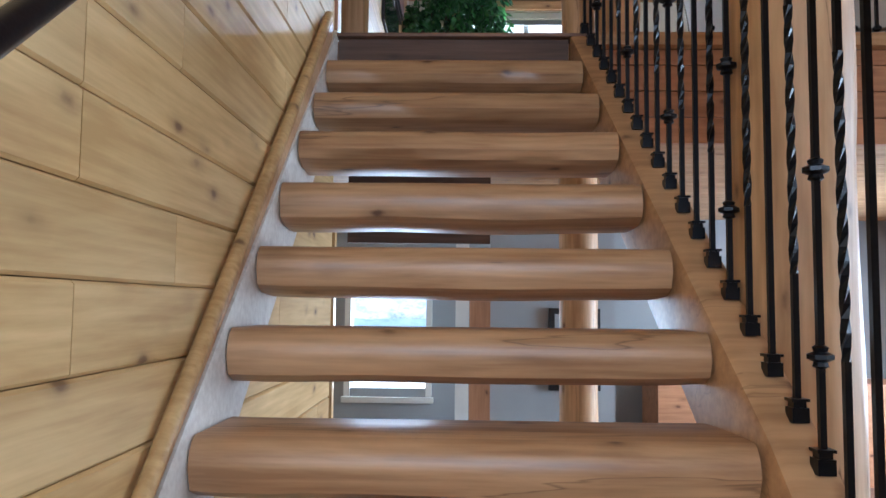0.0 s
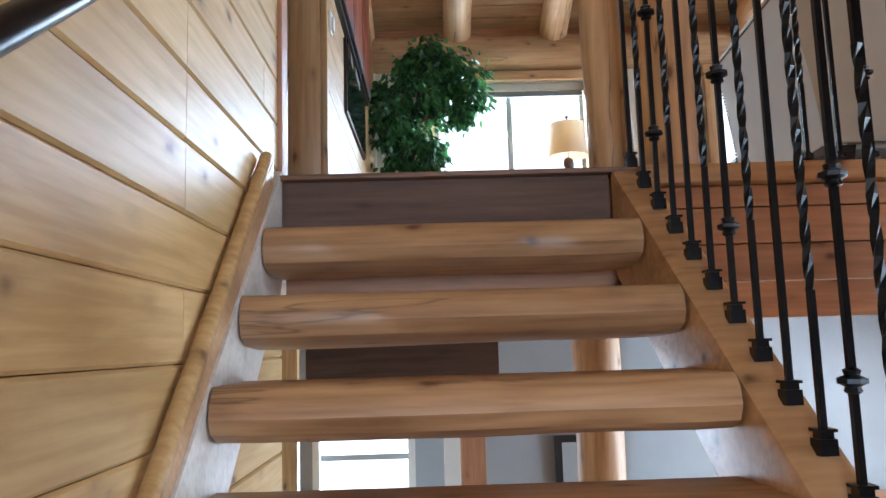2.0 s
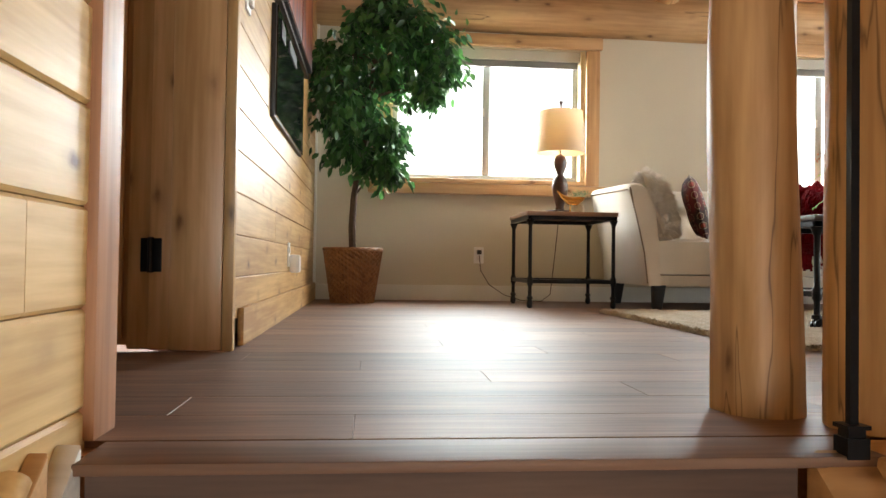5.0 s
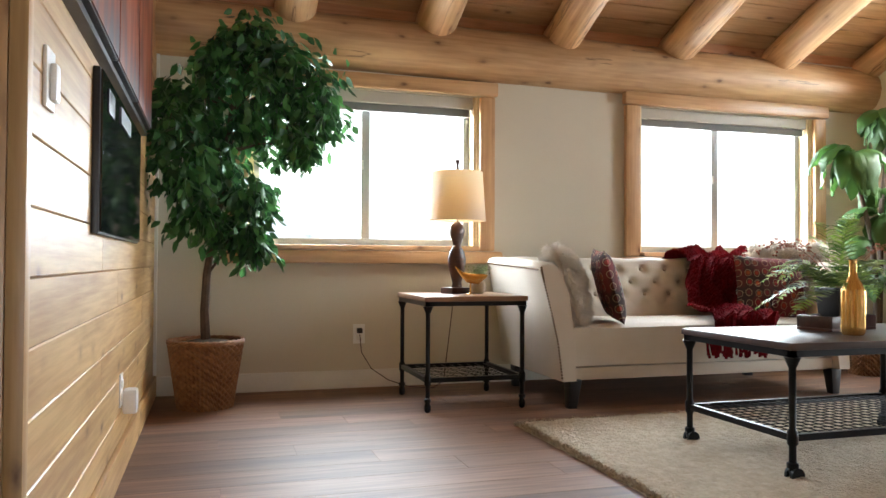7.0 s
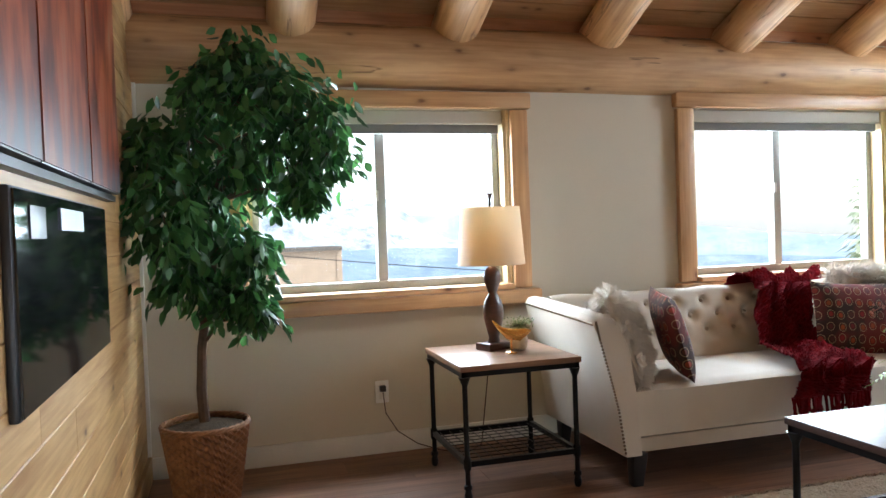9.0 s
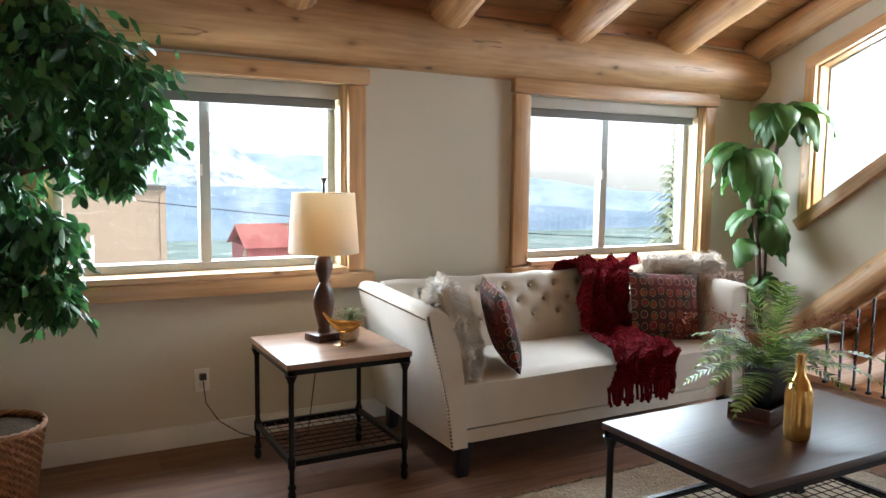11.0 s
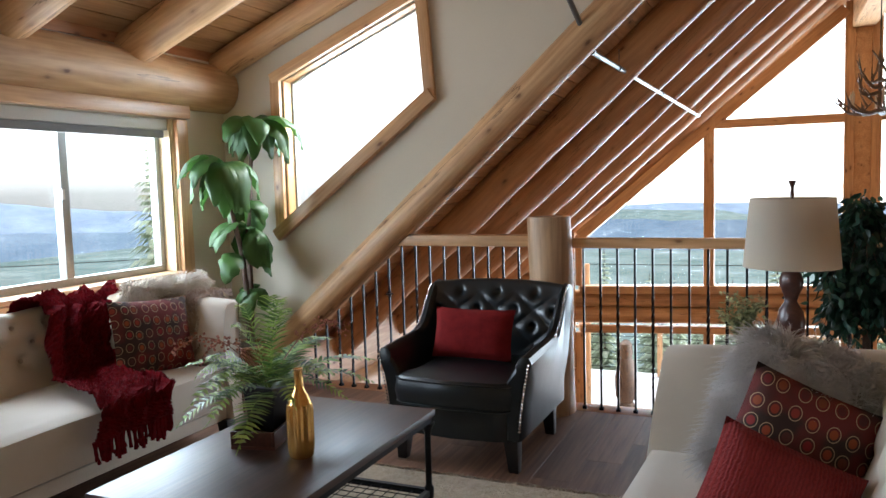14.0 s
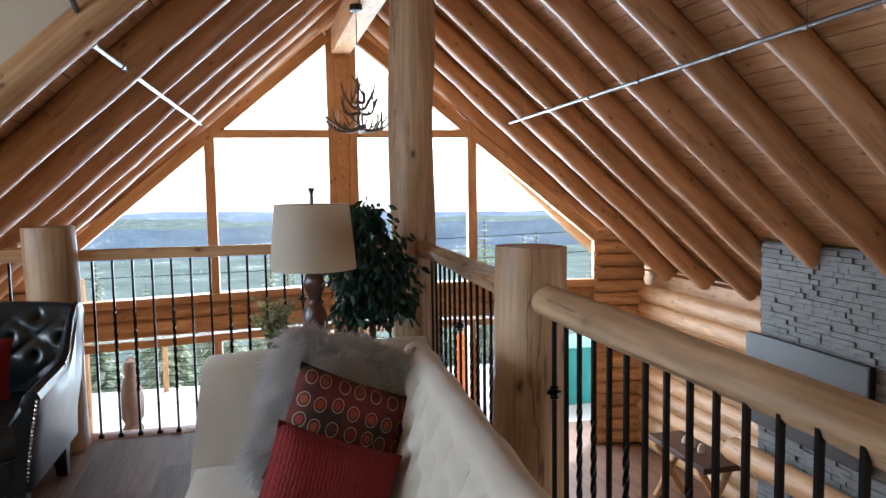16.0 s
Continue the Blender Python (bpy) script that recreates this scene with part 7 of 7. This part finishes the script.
PL = 0.182
plank_meshes = {}
row = 0
y = 3.402
while y < NORTH - 0.01:
    xstart = -1.74 if y < REC_N - 0.18 else WALL_W
    x = xstart
    first = 0.35 + 0.3 * (row * 7 % 4)
    L = first
    w = min(PL, NORTH - y)
    while x < EDGE_X - 0.05:
        e = min(x + L, EDGE_X - 0.05)
        key = (round(e - x, 3), round(w, 3))
        if key not in plank_meshes:
            bm = bmesh.new(); hl, hw = key[0] / 2 - 0.0003, key[1] / 2 - 0.0003
            v0 = [bm.verts.new((sx * hl, sy * hw, -0.011)) for sx, sy in ((-1, -1), (1, -1), (1, 1), (-1, 1))]
            v1_ = [bm.verts.new((sx * hl, sy * hw, -0.0008)) for sx, sy in ((-1, -1), (1, -1), (1, 1), (-1, 1))]
            v2_ = [bm.verts.new((sx * (hl - 0.0007), sy * (hw - 0.0007), 0.0)) for sx, sy in ((-1, -1), (1, -1), (1, 1), (-1, 1))]
            for A, B in ((v0, v1_), (v1_, v2_)):
                for k in range(4):
                    bm.faces.new((A[k], A[(k + 1) % 4], B[(k + 1) % 4], B[k]))
            bm.faces.new(v2_)
            plank_meshes[key] = mesh_of("plank", bm, FLOOR, smooth=False)
        hang("plank", plank_meshes[key], floor, Matrix.Translation(((x + e) / 2, y + w / 2, 0)))
        x, L = e, 1.22
    y += PL
    row += 1

# outdoors
size, nn = 700.0, 90
verts = []
for i in range(nn + 1):
    for j in range(nn + 1):
        u, v = 2 * i / nn - 1, 2 * j / nn - 1
        x, y = size * u * abs(u), size * v * abs(v)
        d = max(0.0, math.hypot(max(0, x - 13), max(0, y - 42)) - 4)
        z = -3.0 - 60 * (1 - math.exp(-d / 160)) + 0.5 * noise.noise(Vector((x * 0.05, y * 0.05, 0))) * min(1, d / 6)
        verts.append((x, y, z))
faces = [(i * (nn + 1) + j, (i + 1) * (nn + 1) + j, (i + 1) * (nn + 1) + j + 1, i * (nn + 1) + j + 1) for i in range(nn) for j in range(nn)]
gm = quads_mesh("ground", verts, faces, SNOW)
gm.materials.append(VALLEY)
for p in gm.polygons:
    if p.center.x > 36 or (p.center.x > 22 and p.center.y < 60 and p.center.x > 30) or p.center.y > 110:
        p.material_index = 1
hang("ground", gm, kind="structure", label="snow covered slope falling to the valley")
verts, faces = [], []
na, nr = 200, 50
for i in range(na + 1):
    a = radians(-75 + 240 * i / na)
    for j in range(nr + 1):
        r = 150 + 3300 * (j / nr) ** 1.5
        x, y = r * math.cos(a), r * math.sin(a)
        z = -50 - 100 * min(1, (r - 150) / 1100) + min(1, r / 900) * (34 * noise.noise(Vector((x * 0.0013, y * 0.0013, 2))) + 12 * noise.noise(Vector((x * 0.006, y * 0.006, 2))))
        verts.append((x, y, z))
faces = [(i * (nr + 1) + j, (i + 1) * (nr + 1) + j, (i + 1) * (nr + 1) + j + 1, i * (nr + 1) + j + 1) for i in range(na) for j in range(nr)]
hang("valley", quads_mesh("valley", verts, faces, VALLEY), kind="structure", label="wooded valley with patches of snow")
RIDGE = [(-90, -2.3), (-18, -2.2), (10, -1.75), (47, -1.3), (54, -0.35), (62, 0.6), (71, 1.1), (80, 1.4), (170, 1.5)]


def ridge_line(name, profile, r, low, a0, a1, rough, material, label, steps=240):
    """A far ridge: its height in degrees over the horizon by compass angle."""
    verts = []
    for i in range(steps + 1):
        g = a0 + (a1 - a0) * i / steps
        e = next(p[1] + (q[1] - p[1]) * (g - p[0]) / (q[0] - p[0]) for p, q in zip(profile, profile[1:]) if g <= q[0])
        e += rough * (noise.noise(Vector((g * 0.12, r, 1))) + 0.45 * noise.noise(Vector((g * 0.5, r, 1))) + 0.2 * noise.noise(Vector((g * 2.1, r, 1))))
        a = radians(g)
        h = 1.4 + r * math.tan(radians(e))
        for k, f in enumerate((0.0, 0.35, 0.7, 1.0)):
            rr = r * (0.8 + 0.2 * f)
            verts.append((rr * math.cos(a), rr * math.sin(a), low + (h - low) * f ** 0.8 + (0 if k in (0, 3) else r * 0.004 * noise.noise(Vector((g * 0.8, f * 3, r))))))
    faces = [(4 * i + k, 4 * i + 4 + k, 4 * i + 5 + k, 4 * i + 1 + k) for i in range(steps) for k in range(3)]
    hang(name, quads_mesh(name, verts, faces, material), kind="structure", label=label)


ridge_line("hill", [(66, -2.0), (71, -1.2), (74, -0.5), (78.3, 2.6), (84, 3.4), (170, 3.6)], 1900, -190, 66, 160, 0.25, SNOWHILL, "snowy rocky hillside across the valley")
ridge_line("wooded_slope", [(-90, -3.1), (20, -2.9), (46, -2.6), (60, -2.4), (70, -1.5), (77, -1.15), (170, -1.0)], 1500, -190, -85, 160, 0.35, SLOPE, "wooded slope on the far side of the valley, tinted with painted haze")
ridge_line("backdrop", RIDGE, 3600, -250, -85, 165, 0.22, FARHILL, "mountains across the valley, tinted blue with painted haze")

# deck, statue, things outside the great windows
slab("deck", 10.5, 16.5, -4.5, 10.5, LOW - 0.12, LOW - 0.03, SNOW, label="snow covered deck outside the gable", kind="structure")
dr = thing("deck_railing", "deck railing with timber posts and thin cables", "railing")
for i in range(8):
    slab("post", 16.2, 16.3, -4.4 + 2.1 * i, -4.3 + 2.1 * i, LOW - 0.03, LOW + 0.95, TRIM, dr, along="z")
slab("top_rail", 16.18, 16.32, -4.45, 10.45, LOW + 0.951, LOW + 1.0, TRIM, dr, along="y")
for k in range(5):
    bm = bmesh.new(); tube(bm, [(16.25, -4.4, LOW + 0.12 + 0.17 * k), (16.25, 10.4, LOW + 0.12 + 0.17 * k)], 0.006, 5); part("cable", bm, IRON, dr)
log_between("deck_post", (12.6, 6.9, LOW - 0.03), (12.6, 6.9, 0.0), 0.10, LOG, seed=1, label="peeled log post on the snowy deck", category="post")
bm = bmesh.new()
lathe(bm, [(0.17, 0), (0.16, 0.35), (0.12, 0.42), (0.17, 0.50), (0.18, 0.75), (0.13, 0.98), (0.10, 1.03), (0.12, 1.10), (0.10, 1.22), (0.03, 1.27)], 14, sy=0.8)
part("statue", bm, BARK, m=Matrix.Translation((12.5, 6.2, LOW - 0.03)) @ Matrix.Scale(1.22, 4), label="carved dark wooden statue on the snowy deck", category="statue")
slab("patio_board", 12.95, 13.05, 0.62, 0.86, LOW - 0.03, -1.3, ORANGE, label="upright orange board on the deck", category="board", bevel=0.02, along="z")
slab("patio_cover", 13.0, 14.2, -2.3, -0.3, LOW - 0.03, -1.7, TEAL, label="teal covered patio box on the deck", category="cover", bevel=0.04)


def cabin(m, label, w, d, h, mat):
    c = thing("cabin", label, "house", m)
    bm = bmesh.new(); box(bm, -w / 2, w / 2, -d / 2, d / 2, 0, h); part("wall", bm, mat, c, smooth=False)
    bm = bmesh.new()
    pr = [(-d / 2 - 0.5, h - 0.1), (0, h + d * 0.32), (d / 2 + 0.5, h - 0.1), (0, h + d * 0.32 - 0.3)]
    prism_x(bm, [pr[0], pr[1], pr[3]], -w / 2 - 0.4, w / 2 + 0.4)
    prism_x(bm, [pr[1], pr[2], pr[3]], -w / 2 - 0.4, w / 2 + 0.4)
    part("roof", bm, SNOW if mat is not REDSIDING else REDSIDING, c, smooth=False)
    for x in (-w / 4, w / 4):
        bm = bmesh.new(); box(bm, x - 0.5, x + 0.5, -d / 2 - 0.04, -d / 2 - 0.001, h * 0.4, h * 0.75); part("window", bm, SCREEN, c)
    return c


def hill_z(x, y):
    d = max(0.0, math.hypot(max(0, x - 13), max(0, y - 42)) - 4)
    return -3.0 - 60 * (1 - math.exp(-d / 160)) - 0.3


cabin(Matrix.Translation((21.0, 75.5, hill_z(21, 75.5) + 0.2)), "red cabin with a red roof down the snowy slope", 8, 6, 7.9, REDSIDING)
sh = thing("shed", "tan board sided shed standing on the snow", "shed", Matrix.Translation((3.3, 46.0, -3.35)))
slab("wall", -2.3, 2.3, -1.5, 1.5, 0, 3.7, TANSIDING, sh, along="z")
slab("roof", -2.6, 2.6, -1.8, 1.8, 3.701, 3.9, ROOFING, sh)
slab("corner_post", 2.301, 2.6, -1.55, -1.3, 0, 3.7, TANSIDING, sh, along="z")
cabin(Matrix.Translation((45.0, -15.0, hill_z(45, -15) - 2.0)) @ pose(0, 0, 0, 0, 0, 90), "red neighbouring house below the deck", 12, 7, 2.2, REDSIDING)


def conifer(m, h, seed, label="tall snow dusted conifer"):
    t = thing("conifer_tree", label, "tree", m)
    bm = bmesh.new(); tube(bm, [(0, 0, 0), (0, 0, h)], [h * 0.008, h * 0.0015], 6); part("trunk", bm, BARK, t)
    r3 = random.Random(seed)
    verts, faces = [], []
    n = 34
    for i in range(n):
        z = h * (0.12 + 0.88 * i / n)
        R = h * 0.17 * (1 - i / n) ** 0.8 + 0.1
        for k in range(9):
            a = r3.random() * 6.28
            L = R * r3.uniform(0.6, 1.15)
            d = Vector((math.cos(a), math.sin(a), 0)); s = Vector((-d.y, d.x, 0)) * L * 0.22
            p = Vector((0, 0, z))
            for u in range(3):
                b0 = len(verts)
                o = p + d * L * u * 0.28
                verts += [o - s * (1 - u * 0.25), o + s * (1 - u * 0.25), o + d * L * 0.42 + Vector((0, 0, -L * 0.28)), ]
                faces.append((b0, b0 + 1, b0 + 2))
    hang("crown", quads_mesh("crown", verts, faces, CONIFER, smooth=False), t)
    return t


c0 = conifer(Matrix.Translation((22.4, 26.0, hill_z(22.4, 26.0))), 9.6, 1)
c1 = conifer(Matrix.Translation((36, 8, hill_z(36, 8))), 6.5, 2)
for i in range(230):
    r3 = random.Random(500 + i)
    if i < 150:
        x, y = r3.uniform(30, 68), r3.uniform(-34, 32)
    else:
        x, y = r3.uniform(8, 90), r3.uniform(62, 130)
    z = hill_z(x, y) - 0.3
    dist = math.hypot(x, y - 4)
    s = min(r3.uniform(0.7, 1.7), (1.4 - (0.062 if i < 150 else 0.055) * dist - z) / 9.0)
    if s > 0.2:
        copy_thing(c1 if i % 2 else c0, Matrix.Translation((x, y, z)) @ pose(0, 0, 0, 0, 0, r3.uniform(0, 360)) @ Matrix.Diagonal((s * 1.1, s * 1.1, s * r3.uniform(0.8, 1.0), 1)))
for p, q in (((30, -34, 0.1), (30, 30, -0.9)), ((30, -34, -0.7), (30, 30, -1.9)), ((-6, 30, 1.6), (26, 27, -1.4))):
    bm = bmesh.new(); tube(bm, [Vector(p).lerp(Vector(q), k / 8) - Vector((0, 0, 0.5 * math.sin(math.pi * k / 8))) for k in range(9)], 0.014, 4)
    part("power_line", bm, IRON, label="thin dark power line hanging across the view", category="cable")
